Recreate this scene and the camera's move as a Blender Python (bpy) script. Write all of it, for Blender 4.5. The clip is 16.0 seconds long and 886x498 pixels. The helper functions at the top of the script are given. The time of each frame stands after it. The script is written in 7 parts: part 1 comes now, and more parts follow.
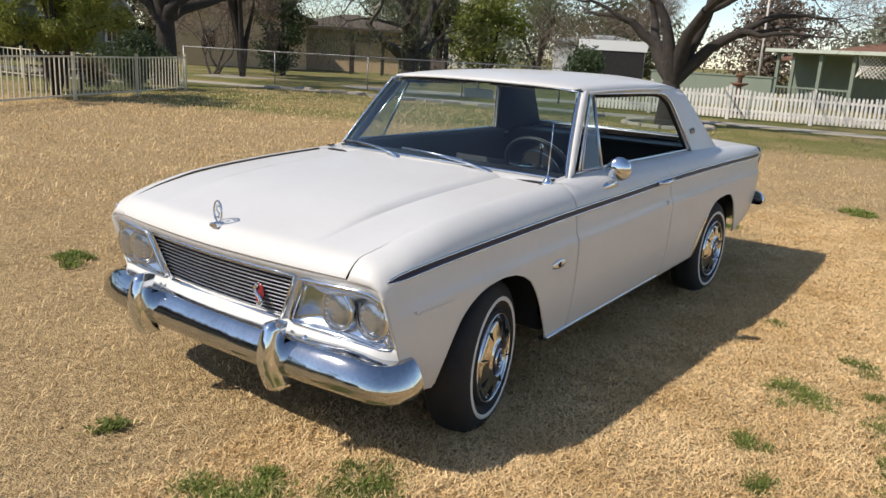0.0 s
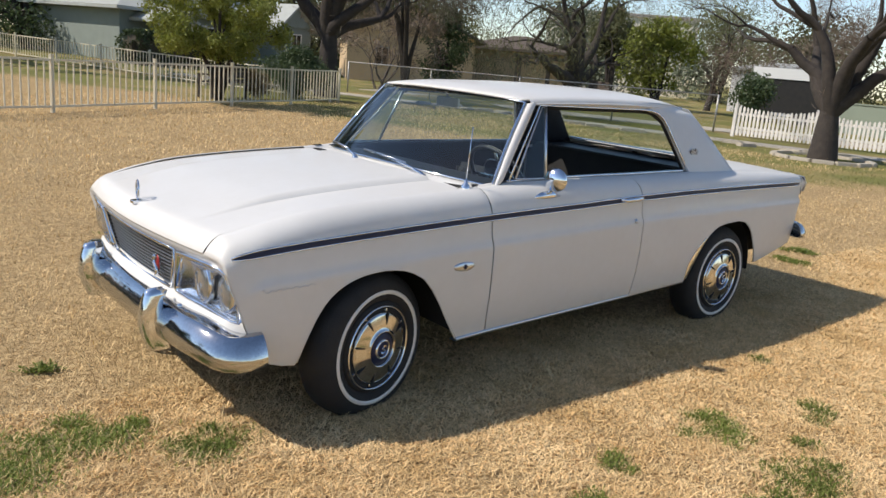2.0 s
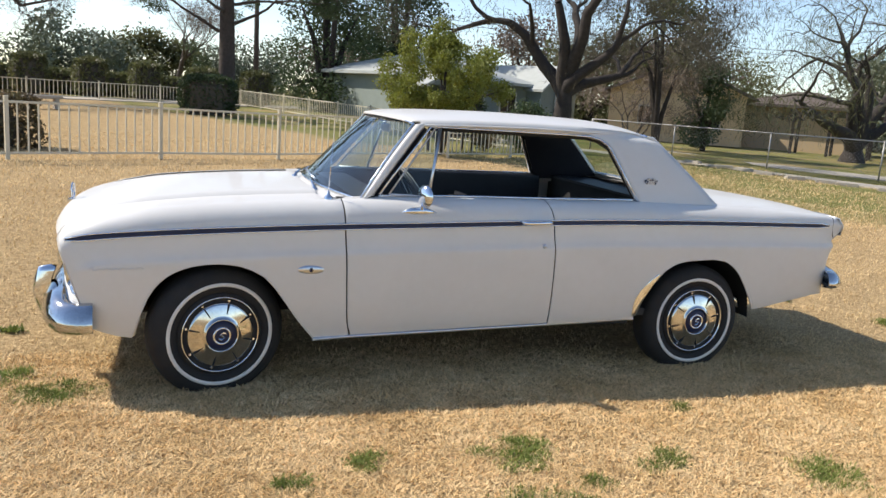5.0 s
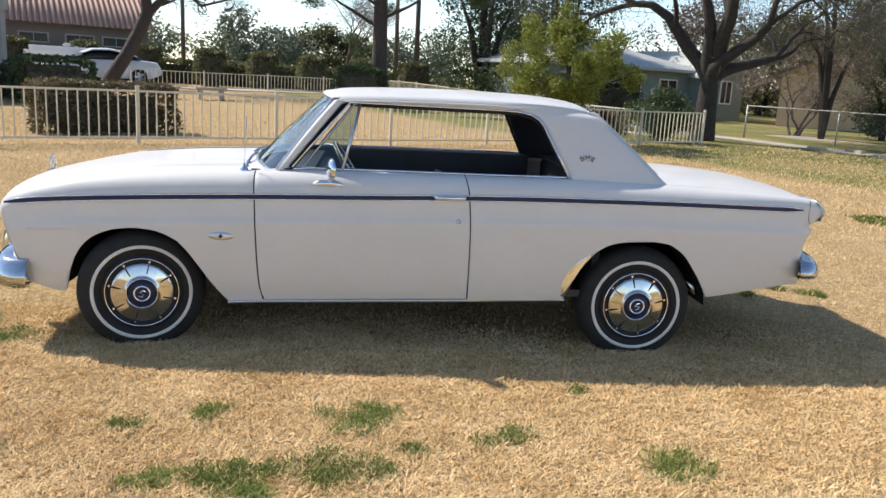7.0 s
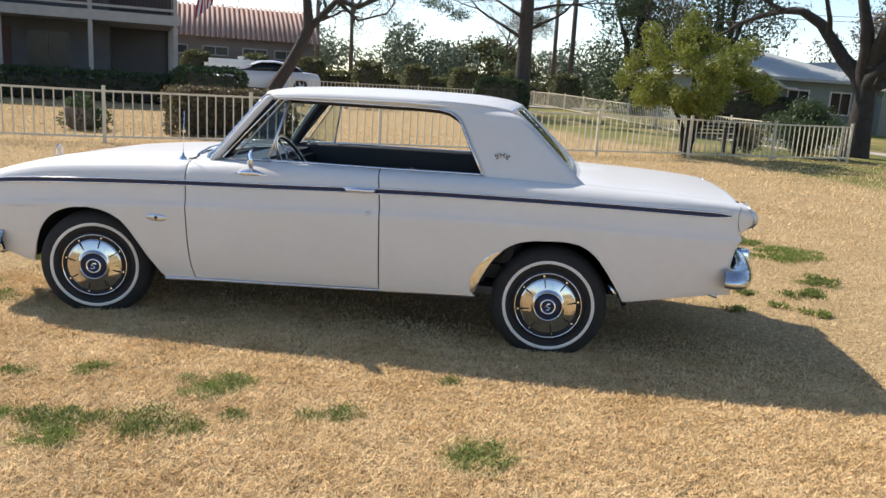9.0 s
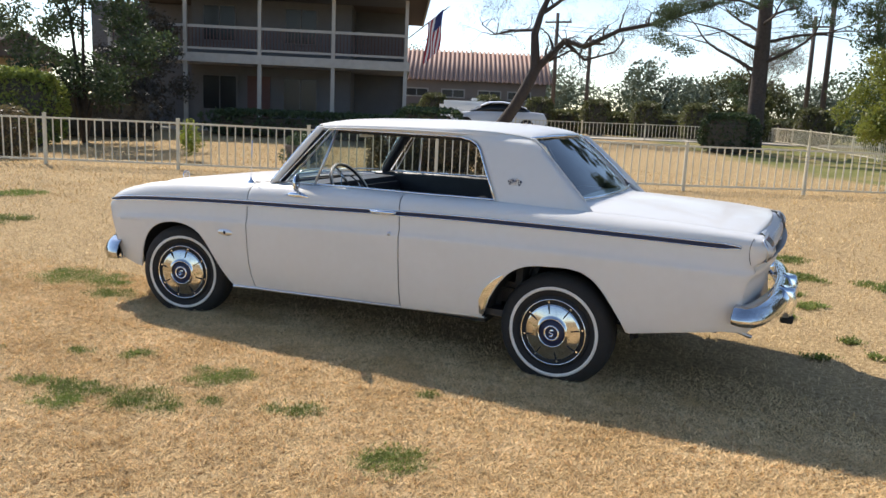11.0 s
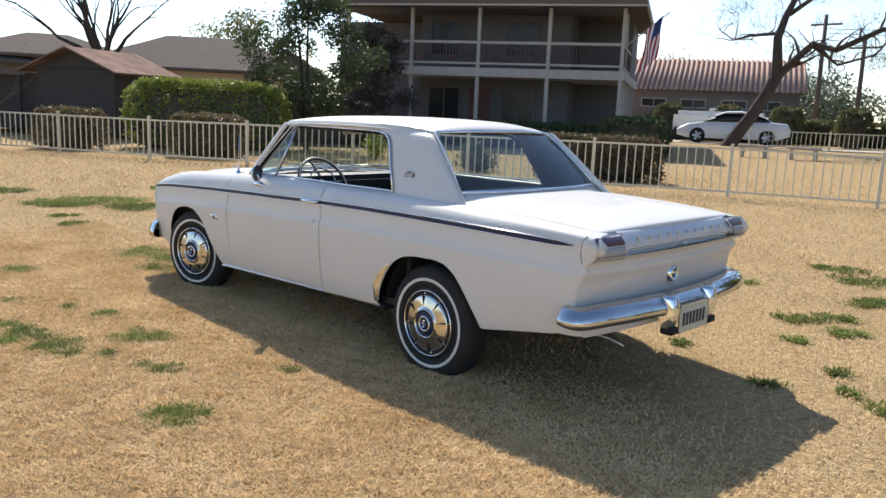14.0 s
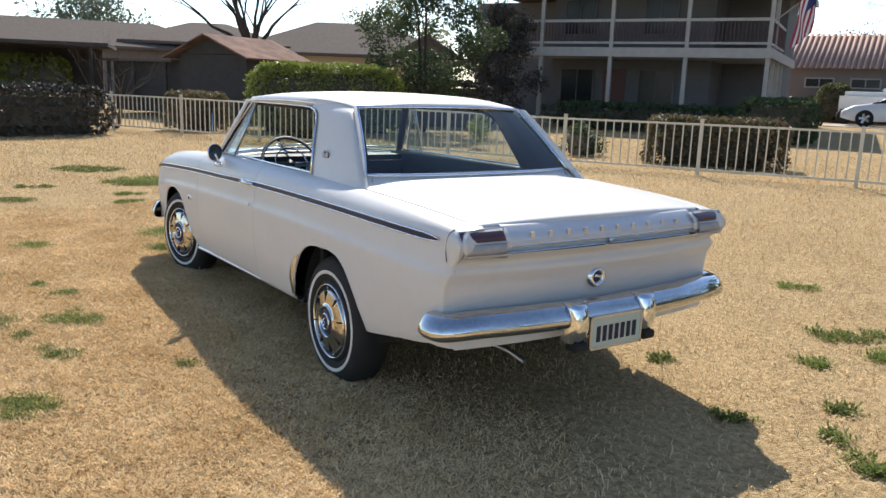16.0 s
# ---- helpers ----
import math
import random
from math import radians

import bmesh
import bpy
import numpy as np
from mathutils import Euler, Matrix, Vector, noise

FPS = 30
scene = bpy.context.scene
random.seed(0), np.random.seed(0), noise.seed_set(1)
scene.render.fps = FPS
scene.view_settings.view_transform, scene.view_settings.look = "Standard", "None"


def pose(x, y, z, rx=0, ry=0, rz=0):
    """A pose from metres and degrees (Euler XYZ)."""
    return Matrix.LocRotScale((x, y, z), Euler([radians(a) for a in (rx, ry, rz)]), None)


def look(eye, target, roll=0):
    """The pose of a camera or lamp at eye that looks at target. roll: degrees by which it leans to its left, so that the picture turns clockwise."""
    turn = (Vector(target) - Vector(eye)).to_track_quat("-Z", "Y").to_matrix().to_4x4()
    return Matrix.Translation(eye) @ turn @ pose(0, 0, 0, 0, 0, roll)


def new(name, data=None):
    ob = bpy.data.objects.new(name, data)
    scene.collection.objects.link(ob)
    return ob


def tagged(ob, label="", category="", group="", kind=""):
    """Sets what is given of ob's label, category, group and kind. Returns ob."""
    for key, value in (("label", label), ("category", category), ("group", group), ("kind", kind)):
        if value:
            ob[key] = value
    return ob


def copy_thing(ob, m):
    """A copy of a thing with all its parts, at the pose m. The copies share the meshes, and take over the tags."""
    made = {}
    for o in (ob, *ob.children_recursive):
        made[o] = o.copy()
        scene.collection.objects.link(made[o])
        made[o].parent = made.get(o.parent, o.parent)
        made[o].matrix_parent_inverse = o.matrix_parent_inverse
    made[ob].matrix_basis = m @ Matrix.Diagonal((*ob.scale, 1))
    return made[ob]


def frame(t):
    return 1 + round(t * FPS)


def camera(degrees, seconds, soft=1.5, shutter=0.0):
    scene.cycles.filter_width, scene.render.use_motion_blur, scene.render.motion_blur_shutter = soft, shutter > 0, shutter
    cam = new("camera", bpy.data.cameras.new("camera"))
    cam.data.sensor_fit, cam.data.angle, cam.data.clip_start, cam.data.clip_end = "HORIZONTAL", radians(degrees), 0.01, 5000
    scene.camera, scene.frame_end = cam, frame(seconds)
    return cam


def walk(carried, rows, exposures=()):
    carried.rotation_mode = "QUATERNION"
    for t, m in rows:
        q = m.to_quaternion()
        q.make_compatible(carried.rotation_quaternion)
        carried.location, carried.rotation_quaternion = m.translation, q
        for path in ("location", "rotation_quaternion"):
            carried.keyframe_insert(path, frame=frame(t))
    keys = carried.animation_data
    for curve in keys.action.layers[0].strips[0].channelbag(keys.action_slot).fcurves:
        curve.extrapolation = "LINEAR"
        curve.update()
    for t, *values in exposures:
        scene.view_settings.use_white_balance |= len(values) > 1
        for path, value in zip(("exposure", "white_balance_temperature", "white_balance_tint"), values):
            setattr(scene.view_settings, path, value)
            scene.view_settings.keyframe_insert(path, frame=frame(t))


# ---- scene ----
cam = camera(59.2, 16.0)
PATH = [
    (0, (4.028, 2.479, 1.515), (2.463, 1.333, 1.028), 3.3),
    (0.5, (3.865, 2.674, 1.515), (2.362, 1.45, 1.024), 3.8),
    (1, (3.715, 3.001, 1.528), (2.284, 1.693, 1.038), 4.4),
    (1.5, (3.559, 3.239, 1.504), (2.206, 1.847, 1.024), 4.8),
    (2, (3.325, 3.464, 1.528), (2.054, 1.992, 1.063), 5.0),
    (2.5, (3.072, 3.769, 1.526), (1.885, 2.222, 1.081), 5.0),
    (3, (2.829, 3.996, 1.509), (1.736, 2.376, 1.086), 5.0),
    (3.5, (2.526, 4.197, 1.515), (1.537, 2.507, 1.109), 5.1),
    (4, (2.224, 4.469, 1.502), (1.345, 2.715, 1.113), 5.1),
    (4.2, (2.095, 4.532, 1.489), (1.264, 2.753, 1.108), 4.9),
    (6.3, (0.707, 4.935, 1.497), (0.362, 3.006, 1.098), 3.6),
    (6.5, (0.562, 4.986, 1.484), (0.258, 3.051, 1.079), 3.6),
    (7, (0.195, 5.075, 1.505), (-0.007, 3.13, 1.081), 3.4),
    (7.5, (-0.143, 5.064, 1.499), (-0.25, 3.114, 1.068), 3.4),
    (8, (-0.516, 5.163, 1.496), (-0.527, 3.21, 1.062), 3.5),
    (8.5, (-0.905, 5.229, 1.493), (-0.807, 3.278, 1.064), 3.6),
    (9, (-1.274, 5.206, 1.508), (-1.045, 3.264, 1.09), 3.6),
    (9.5, (-1.661, 5.227, 1.501), (-1.272, 3.306, 1.102), 3.5),
    (10, (-1.962, 5.181, 1.479), (-1.407, 3.296, 1.106), 3.2),
    (10.2, (-2.089, 5.15, 1.504), (-1.467, 3.285, 1.139), 3.0),
    (12.3, (-3.529, 4.714, 1.52), (-2.437, 3.074, 1.177), 2.6),
    (12.5, (-3.661, 4.653, 1.501), (-2.53, 3.038, 1.165), 2.6),
    (13, (-3.927, 4.42, 1.517), (-2.71, 2.871, 1.17), 2.6),
    (13.5, (-4.262, 4.176, 1.496), (-2.955, 2.702, 1.151), 2.4),
    (14, (-4.482, 3.887, 1.501), (-3.1, 2.484, 1.15), 2.4),
    (14.5, (-4.628, 3.55, 1.503), (-3.182, 2.213, 1.155), 2.1),
    (15, (-4.77, 3.209, 1.5), (-3.266, 1.942, 1.136), 2.0),
    (15.5, (-4.82, 2.864, 1.486), (-3.255, 1.679, 1.101), 1.9),
    (16, (-4.899, 2.509, 1.483), (-3.27, 1.421, 1.079), 2.0),
]
walk(cam, [(t, look(eye, target, roll)) for t, eye, target, roll in PATH], exposures=((0.0, 0.11, 6800, 11), (3.5, 0.37, 6750, 11), (7.0, 0.60, 6700, 11), (12.0, 0.55, 6650, 11), (16.0, 0.60, 6600, 10)))

# ---- light ----
SUN_WAY = Vector((-0.89, 0.53, -1.0))
world = bpy.data.worlds.new("sky")
scene.world = world
world.use_nodes = True
wn = world.node_tree
sky = wn.nodes.new("ShaderNodeTexSky")
sky.sky_type = 'NISHITA'
sky.sun_disc = False
sky.altitude = 600
sky.sun_elevation = radians(44)
sky.sun_rotation = radians(121)
sky.air_density, sky.dust_density, sky.ozone_density = 0.9, 0.4, 1.0
wn.links.new(sky.outputs[0], wn.nodes["Background"].inputs[0])
wn.nodes["Background"].inputs[1].default_value = 0.142
sun_data = bpy.data.lights.new("sun", 'SUN')
sun_data.energy, sun_data.angle, sun_data.color = 4.3, radians(0.55), (1.0, 0.94, 0.85)
sun = new("sun", sun_data)
sun.matrix_world = look((20, -12, 22), Vector((20, -12, 22)) + SUN_WAY)

# ---- materials ----
def mat(name, colour, rough=0.6, metal=0.0, coat=0.0, vary=None, scale=30.0, amount=0.5, bump=0.0, bscale=200.0, random_by=0.0, spec=0.5):
    """colour, blended by noise towards vary at two scales; bump from fine noise; random_by: per piece brightness."""
    m = bpy.data.materials.new(name)
    m.use_nodes = True
    nt = m.node_tree
    b = nt.nodes["Principled BSDF"]
    b.inputs["Roughness"].default_value = rough
    b.inputs["Metallic"].default_value = metal
    b.inputs["Coat Weight"].default_value = coat
    b.inputs["Coat Roughness"].default_value = 0.06
    b.inputs["Specular IOR Level"].default_value = spec
    b.inputs["Base Color"].default_value = (*colour, 1)
    co = nt.nodes.new("ShaderNodeTexCoord")
    out = None
    if vary:
        n1, n2 = nt.nodes.new("ShaderNodeTexNoise"), nt.nodes.new("ShaderNodeTexNoise")
        n1.inputs["Scale"].default_value, n2.inputs["Scale"].default_value = scale, scale * 9
        n1.inputs["Detail"].default_value = 4
        for n in (n1, n2):
            nt.links.new(co.outputs["Object"], n.inputs["Vector"])
        add = nt.nodes.new("ShaderNodeMath")
        add.operation = 'MULTIPLY_ADD'
        add.inputs[1].default_value = 0.45
        nt.links.new(n2.outputs[0], add.inputs[0])
        nt.links.new(n1.outputs[0], add.inputs[2])
        ramp = nt.nodes.new("ShaderNodeMapRange")
        ramp.inputs[1].default_value, ramp.inputs[2].default_value = 0.5, 0.95
        ramp.inputs[4].default_value = amount
        nt.links.new(add.outputs[0], ramp.inputs[0])
        mix = nt.nodes.new("ShaderNodeMix")
        mix.data_type = 'RGBA'
        mix.inputs[6].default_value, mix.inputs[7].default_value = (*colour, 1), (*vary, 1)
        nt.links.new(ramp.outputs[0], mix.inputs[0])
        out = mix.outputs[2]
    if random_by:
        info = nt.nodes.new("ShaderNodeObjectInfo")
        geo = nt.nodes.new("ShaderNodeNewGeometry")
        sm = nt.nodes.new("ShaderNodeMath")
        sm.operation = 'ADD'
        nt.links.new(info.outputs["Random"], sm.inputs[0])
        nt.links.new(geo.outputs["Random Per Island"], sm.inputs[1])
        mr = nt.nodes.new("ShaderNodeMapRange")
        mr.inputs[2].default_value = 2.0
        mr.inputs[3].default_value, mr.inputs[4].default_value = 1 - random_by, 1 + random_by
        nt.links.new(sm.outputs[0], mr.inputs[0])
        hsv = nt.nodes.new("ShaderNodeHueSaturation")
        hsv.inputs["Color"].default_value = (*colour, 1)
        if out:
            nt.links.new(out, hsv.inputs["Color"])
        nt.links.new(mr.outputs[0], hsv.inputs["Value"])
        out = hsv.outputs[0]
    if out:
        nt.links.new(out, b.inputs["Base Color"])
    if bump:
        nb = nt.nodes.new("ShaderNodeTexNoise")
        nb.inputs["Scale"].default_value, nb.inputs["Detail"].default_value = bscale, 5
        nt.links.new(co.outputs["Object"], nb.inputs["Vector"])
        bp = nt.nodes.new("ShaderNodeBump")
        bp.inputs["Strength"].default_value, bp.inputs["Distance"].default_value = bump, 0.02
        nt.links.new(nb.outputs[0], bp.inputs["Height"])
        nt.links.new(bp.outputs[0], b.inputs["Normal"])
    return m


def through_light(m, share=0.4):
    """Thin leaves and blades let part of the light through."""
    nt = m.node_tree
    b, out = nt.nodes["Principled BSDF"], nt.nodes["Material Output"]
    tr, mx = nt.nodes.new("ShaderNodeBsdfTranslucent"), nt.nodes.new("ShaderNodeMixShader")
    mx.inputs[0].default_value = share
    src = b.inputs["Base Color"].links
    if src:
        nt.links.new(src[0].from_socket, tr.inputs[0])
    else:
        tr.inputs[0].default_value = b.inputs["Base Color"].default_value
    nt.links.new(b.outputs[0], mx.inputs[1])
    nt.links.new(tr.outputs[0], mx.inputs[2])
    nt.links.new(mx.outputs[0], out.inputs[0])
    return m


def glass_mat(name, tint, rough=0.0, clear=0.75):
    """A thin pane: tinted see-through with a real reflection that grows at grazing angles."""
    m = bpy.data.materials.new(name)
    m.use_nodes = True
    nt = m.node_tree
    nt.nodes.remove(nt.nodes["Principled BSDF"])
    tr, gl, mx, fr = (nt.nodes.new("ShaderNodeBsdf" + k) if k in ("Transparent", "Glossy") else nt.nodes.new("ShaderNode" + k) for k in ("Transparent", "Glossy", "MixShader", "LayerWeight"))
    tr.inputs[0].default_value = (*tint, 1)
    gl.inputs["Roughness"].default_value = rough
    fr.inputs[0].default_value = 0.5
    pw, ma = nt.nodes.new("ShaderNodeMath"), nt.nodes.new("ShaderNodeMath")
    pw.operation, ma.operation = 'POWER', 'MULTIPLY_ADD'
    pw.inputs[1].default_value = 4.0
    ma.inputs[1].default_value, ma.inputs[2].default_value = 0.9, 0.07
    nt.links.new(fr.outputs["Facing"], pw.inputs[0])
    nt.links.new(pw.outputs[0], ma.inputs[0])
    nt.links.new(ma.outputs[0], mx.inputs[0])
    nt.links.new(tr.outputs[0], mx.inputs[1])
    nt.links.new(gl.outputs[0], mx.inputs[2])
    nt.links.new(mx.outputs[0], nt.nodes["Material Output"].inputs[0])
    return m


M_PAINT = mat("white_car_paint", (0.64, 0.63, 0.61), 0.5, coat=0.3, vary=(0.59, 0.575, 0.545), scale=2.3, amount=0.6, spec=0.35)
M_CHROME = mat("chrome", (0.72, 0.76, 0.82), 0.07, metal=1.0, vary=(0.58, 0.61, 0.65), scale=14, amount=0.35, bump=0.02, bscale=60)
M_STEEL = mat("brushed_aluminium", (0.62, 0.65, 0.70), 0.28, metal=1.0, vary=(0.46, 0.48, 0.52), scale=40, amount=0.4)
M_DISH = mat("polished_lamp_housing", (0.74, 0.78, 0.84), 0.24, metal=1.0, vary=(0.62, 0.65, 0.70), scale=14, amount=0.4)
M_BEAM = mat("sealed_beam_glass", (0.40, 0.42, 0.44), 0.14, metal=0.75, coat=0.8, vary=(0.24, 0.25, 0.27), scale=40, amount=0.6, bump=0.10, bscale=60)
M_BARS = mat("grille_aluminium", (0.40, 0.42, 0.45), 0.3, metal=1.0, vary=(0.28, 0.29, 0.31), scale=30, amount=0.5)
M_SATIN = mat("satin_aluminium", (0.60, 0.61, 0.63), 0.45, metal=0.25, vary=(0.50, 0.51, 0.53), scale=30, amount=0.4)
M_BUMPER = mat("bumper_chrome", (0.58, 0.595, 0.615), 0.09, metal=1.0, vary=(0.36, 0.375, 0.40), scale=9, amount=0.6, bump=0.10, bscale=11)
M_HUB = mat("hubcap_chrome", (0.60, 0.61, 0.62), 0.10, metal=1.0, vary=(0.34, 0.34, 0.34), scale=12, amount=0.5)
M_STRIPE = mat("dark_blue_stripe", (0.012, 0.017, 0.05), 0.4, vary=(0.022, 0.026, 0.06), scale=20, spec=0.3)
M_RUBBER = mat("tyre_rubber", (0.011, 0.011, 0.012), 0.8, vary=(0.024, 0.022, 0.020), scale=12, amount=0.6, bump=0.2, bscale=150)
M_WHITEWALL = mat("whitewall", (0.72, 0.70, 0.66), 0.6, vary=(0.5, 0.47, 0.42), scale=9, amount=0.5)
M_BLACK = mat("black_underbody", (0.012, 0.012, 0.013), 0.8, vary=(0.03, 0.027, 0.024), scale=6)
M_VINYL = mat("black_vinyl", (0.014, 0.016, 0.022), 0.42, vary=(0.03, 0.032, 0.04), scale=8, bump=0.15, bscale=300)
M_HEADLINER = mat("dark_headliner", (0.03, 0.035, 0.05), 0.8, vary=(0.05, 0.055, 0.07), scale=10)
M_GLASS = glass_mat("window_glass", (0.70, 0.80, 0.775))
M_RED = mat("red_lens", (0.055, 0.018, 0.024), 0.3, coat=0.4, vary=(0.10, 0.022, 0.026), scale=14, amount=0.9)
M_CLEARLENS = mat("milky_lens", (0.36, 0.36, 0.37), 0.4, coat=0.3, vary=(0.27, 0.26, 0.26), scale=30)
M_BADGE_RED = mat("badge_red", (0.28, 0.02, 0.02), 0.3)
M_PLATE = mat("licence_plate", (0.46, 0.56, 0.50), 0.45, vary=(0.60, 0.50, 0.38), scale=8, amount=0.3)
M_GROUND = mat("dry_lawn_soil", (0.27, 0.175, 0.08), 0.95, vary=(0.14, 0.085, 0.038), scale=2.1, amount=0.9, bump=1.0, bscale=90, spec=0.1)
M_FENCE = mat("cream_fence_paint", (0.66, 0.60, 0.46), 0.5, vary=(0.52, 0.46, 0.34), scale=6, amount=0.5, random_by=0.06)
M_WHITEWOOD = mat("white_painted_wood", (0.78, 0.74, 0.70), 0.6, vary=(0.60, 0.56, 0.50), scale=5, random_by=0.07)
M_GALV = mat("galvanised_pipe", (0.42, 0.41, 0.39), 0.5, metal=0.6, vary=(0.3, 0.28, 0.25), scale=12)
M_TWIGD = mat("dark_twigs", (0.07, 0.062, 0.045), 0.9, vary=(0.12, 0.11, 0.07), scale=5, random_by=0.4)
M_BARK = mat("dark_bark", (0.03, 0.025, 0.022), 0.95, vary=(0.06, 0.048, 0.04), scale=7, amount=0.8, bump=1.0, bscale=30)
M_BARKG = mat("grey_brown_bark", (0.11, 0.085, 0.068), 0.95, vary=(0.06, 0.045, 0.036), scale=7, amount=0.8, bump=1.0, bscale=30)
M_BARKD = mat("dark_grey_bark", (0.058, 0.046, 0.04), 0.95, vary=(0.10, 0.08, 0.068), scale=9, amount=0.8, bump=1.0, bscale=30)
M_LEAF = mat("green_leaves", (0.20, 0.235, 0.04), 0.55, vary=(0.31, 0.32, 0.07), scale=3, random_by=0.45)
M_LEAFD = mat("dark_green_leaves", (0.05, 0.08, 0.032), 0.55, vary=(0.085, 0.11, 0.045), scale=3, random_by=0.4)
M_LEAFO = mat("olive_leaves", (0.11, 0.12, 0.045), 0.6, vary=(0.15, 0.14, 0.06), scale=3, random_by=0.4)
M_TWIG = mat("bare_twigs", (0.16, 0.12, 0.095), 0.9, vary=(0.24, 0.18, 0.13), scale=5, random_by=0.3)
# distance haze is mixed into this pale leaf colour
M_LEAFH = mat("haze_paled_green_leaves", (0.17, 0.20, 0.13), 0.7, vary=(0.22, 0.24, 0.16), scale=1, random_by=0.3)
M_HEDGE = mat("clipped_hedge_leaves", (0.17, 0.21, 0.04), 0.5, vary=(0.27, 0.28, 0.06), scale=3, random_by=0.45)
M_HEDGER = mat("reddish_hedge_leaves", (0.13, 0.125, 0.055), 0.55, vary=(0.25, 0.13, 0.085), scale=4, random_by=0.45)
# brown leaves of the dark shrubs, and the painted shade of hedge cores
M_HEDGED = mat("dark_shrub_leaves_and_core_shade", (0.05, 0.045, 0.03), 0.6, vary=(0.085, 0.06, 0.045), scale=4, random_by=0.45)
M_BROWNWALL = mat("dark_brown_siding", (0.125, 0.122, 0.127), 0.8, vary=(0.095, 0.092, 0.095), scale=3)
# the shade in the open sheds is put into this dark colour
M_DARKWOOD = mat("shade_darkened_boards", (0.045, 0.04, 0.037), 0.9, vary=(0.075, 0.066, 0.06), scale=4)
M_TRIM = mat("weathered_white_trim", (0.42, 0.39, 0.35), 0.65, vary=(0.3, 0.27, 0.24), scale=5)
M_REDRAIL = mat("dark_red_railing", (0.10, 0.045, 0.04), 0.7, vary=(0.13, 0.07, 0.06), scale=9)
M_SHINGLE = mat("brown_shingle", (0.14, 0.115, 0.10), 0.9, vary=(0.095, 0.075, 0.066), scale=5, bump=0.4, bscale=30, spec=0.1)
M_TILE = mat("terracotta_tile", (0.38, 0.245, 0.19), 0.8, vary=(0.28, 0.19, 0.16), scale=4, random_by=0.12)
M_STUCCO = mat("tan_stucco", (0.60, 0.45, 0.28), 0.9, vary=(0.50, 0.37, 0.23), scale=2, bump=0.3, bscale=60)
M_STUCCOD = mat("grey_brown_stucco", (0.22, 0.175, 0.15), 0.9, vary=(0.17, 0.135, 0.12), scale=2)
M_GREYWALL = mat("grey_green_siding", (0.24, 0.28, 0.255), 0.8, vary=(0.19, 0.22, 0.20), scale=2)
M_GREYROOF = mat("pale_grey_shingle", (0.40, 0.42, 0.40), 0.85, vary=(0.31, 0.33, 0.31), scale=3, bump=0.3, bscale=25)
M_GREENWALL = mat("sage_green_wall", (0.20, 0.235, 0.185), 0.85, vary=(0.16, 0.19, 0.15), scale=2)
M_BROWNROOF = mat("red_brown_roof", (0.20, 0.10, 0.065), 0.85, vary=(0.15, 0.075, 0.05), scale=3)
# rusty red; the darker blotches are shadows painted into the roof colour
M_COPPER = mat("rusty_red_roof_with_shadows", (0.30, 0.18, 0.13), 0.9, vary=(0.13, 0.085, 0.07), scale=2.2, amount=0.9, spec=0.1)
M_CONCRETE = mat("pale_concrete", (0.45, 0.40, 0.33), 0.9, vary=(0.34, 0.30, 0.24), scale=3, bump=0.3, bscale=50)
M_WINDOW = mat("dark_window", (0.012, 0.014, 0.016), 0.25, spec=0.35)
M_WHITECAR = mat("pearl_white_paint", (0.74, 0.74, 0.74), 0.3, coat=0.8, vary=(0.7, 0.7, 0.7), scale=2)
M_FLAGRED = mat("flag_red", (0.35, 0.03, 0.04), 0.8)
M_FLAGWHITE = mat("flag_white", (0.72, 0.70, 0.70), 0.8)
M_FLAGBLUE = mat("flag_blue", (0.03, 0.04, 0.14), 0.8)
M_POLE = mat("utility_pole_wood", (0.10, 0.075, 0.06), 0.9, vary=(0.16, 0.12, 0.1), scale=8)
M_STRAW = mat("straw_blades", (0.94, 0.715, 0.405), 0.8, vary=(0.70, 0.475, 0.22), scale=2.3, amount=0.95, random_by=0.55, spec=0.2)
M_STRAWFAR = mat("thin_straw_blades", (0.82, 0.62, 0.35), 0.85, vary=(0.58, 0.41, 0.21), scale=1.1, amount=0.95, random_by=0.28, spec=0.1)
M_GRASS = mat("short_green_grass", (0.235, 0.225, 0.075), 0.7, vary=(0.34, 0.29, 0.12), scale=1.2, random_by=0.15, spec=0.1)
M_WEED = mat("green_weed_leaves", (0.17, 0.215, 0.048), 0.65, vary=(0.28, 0.30, 0.09), scale=6, random_by=0.4, spec=0.2)

for m_ in (M_LEAF, M_LEAFD, M_LEAFO, M_HEDGE, M_HEDGER, M_WEED):
    through_light(m_)
for m_ in (M_STRAW, M_STRAWFAR):
    through_light(m_, .12)


# the lawn turns greener towards the street trees and in broad patches
nt = M_GROUND.node_tree
co = nt.nodes.new("ShaderNodeTexCoord")
west = nt.nodes.new("ShaderNodeMapRange")
west.inputs[1].default_value, west.inputs[2].default_value = 9.2, 12.0
west.inputs[3].default_value, west.inputs[4].default_value = -0.28, 0.30
dot = nt.nodes.new("ShaderNodeVectorMath")
dot.operation = 'DOT_PRODUCT'
dot.inputs[1].default_value = (-.89, -.46, 0)
nt.links.new(co.outputs["Object"], dot.inputs[0])
nt.links.new(dot.outputs["Value"], west.inputs[0])
bn = nt.nodes.new("ShaderNodeTexNoise")
bn.inputs["Scale"].default_value, bn.inputs["Detail"].default_value = 0.45, 6
nt.links.new(co.outputs["Object"], bn.inputs["Vector"])
ad = nt.nodes.new("ShaderNodeMath")
nt.links.new(west.outputs[0], ad.inputs[0])
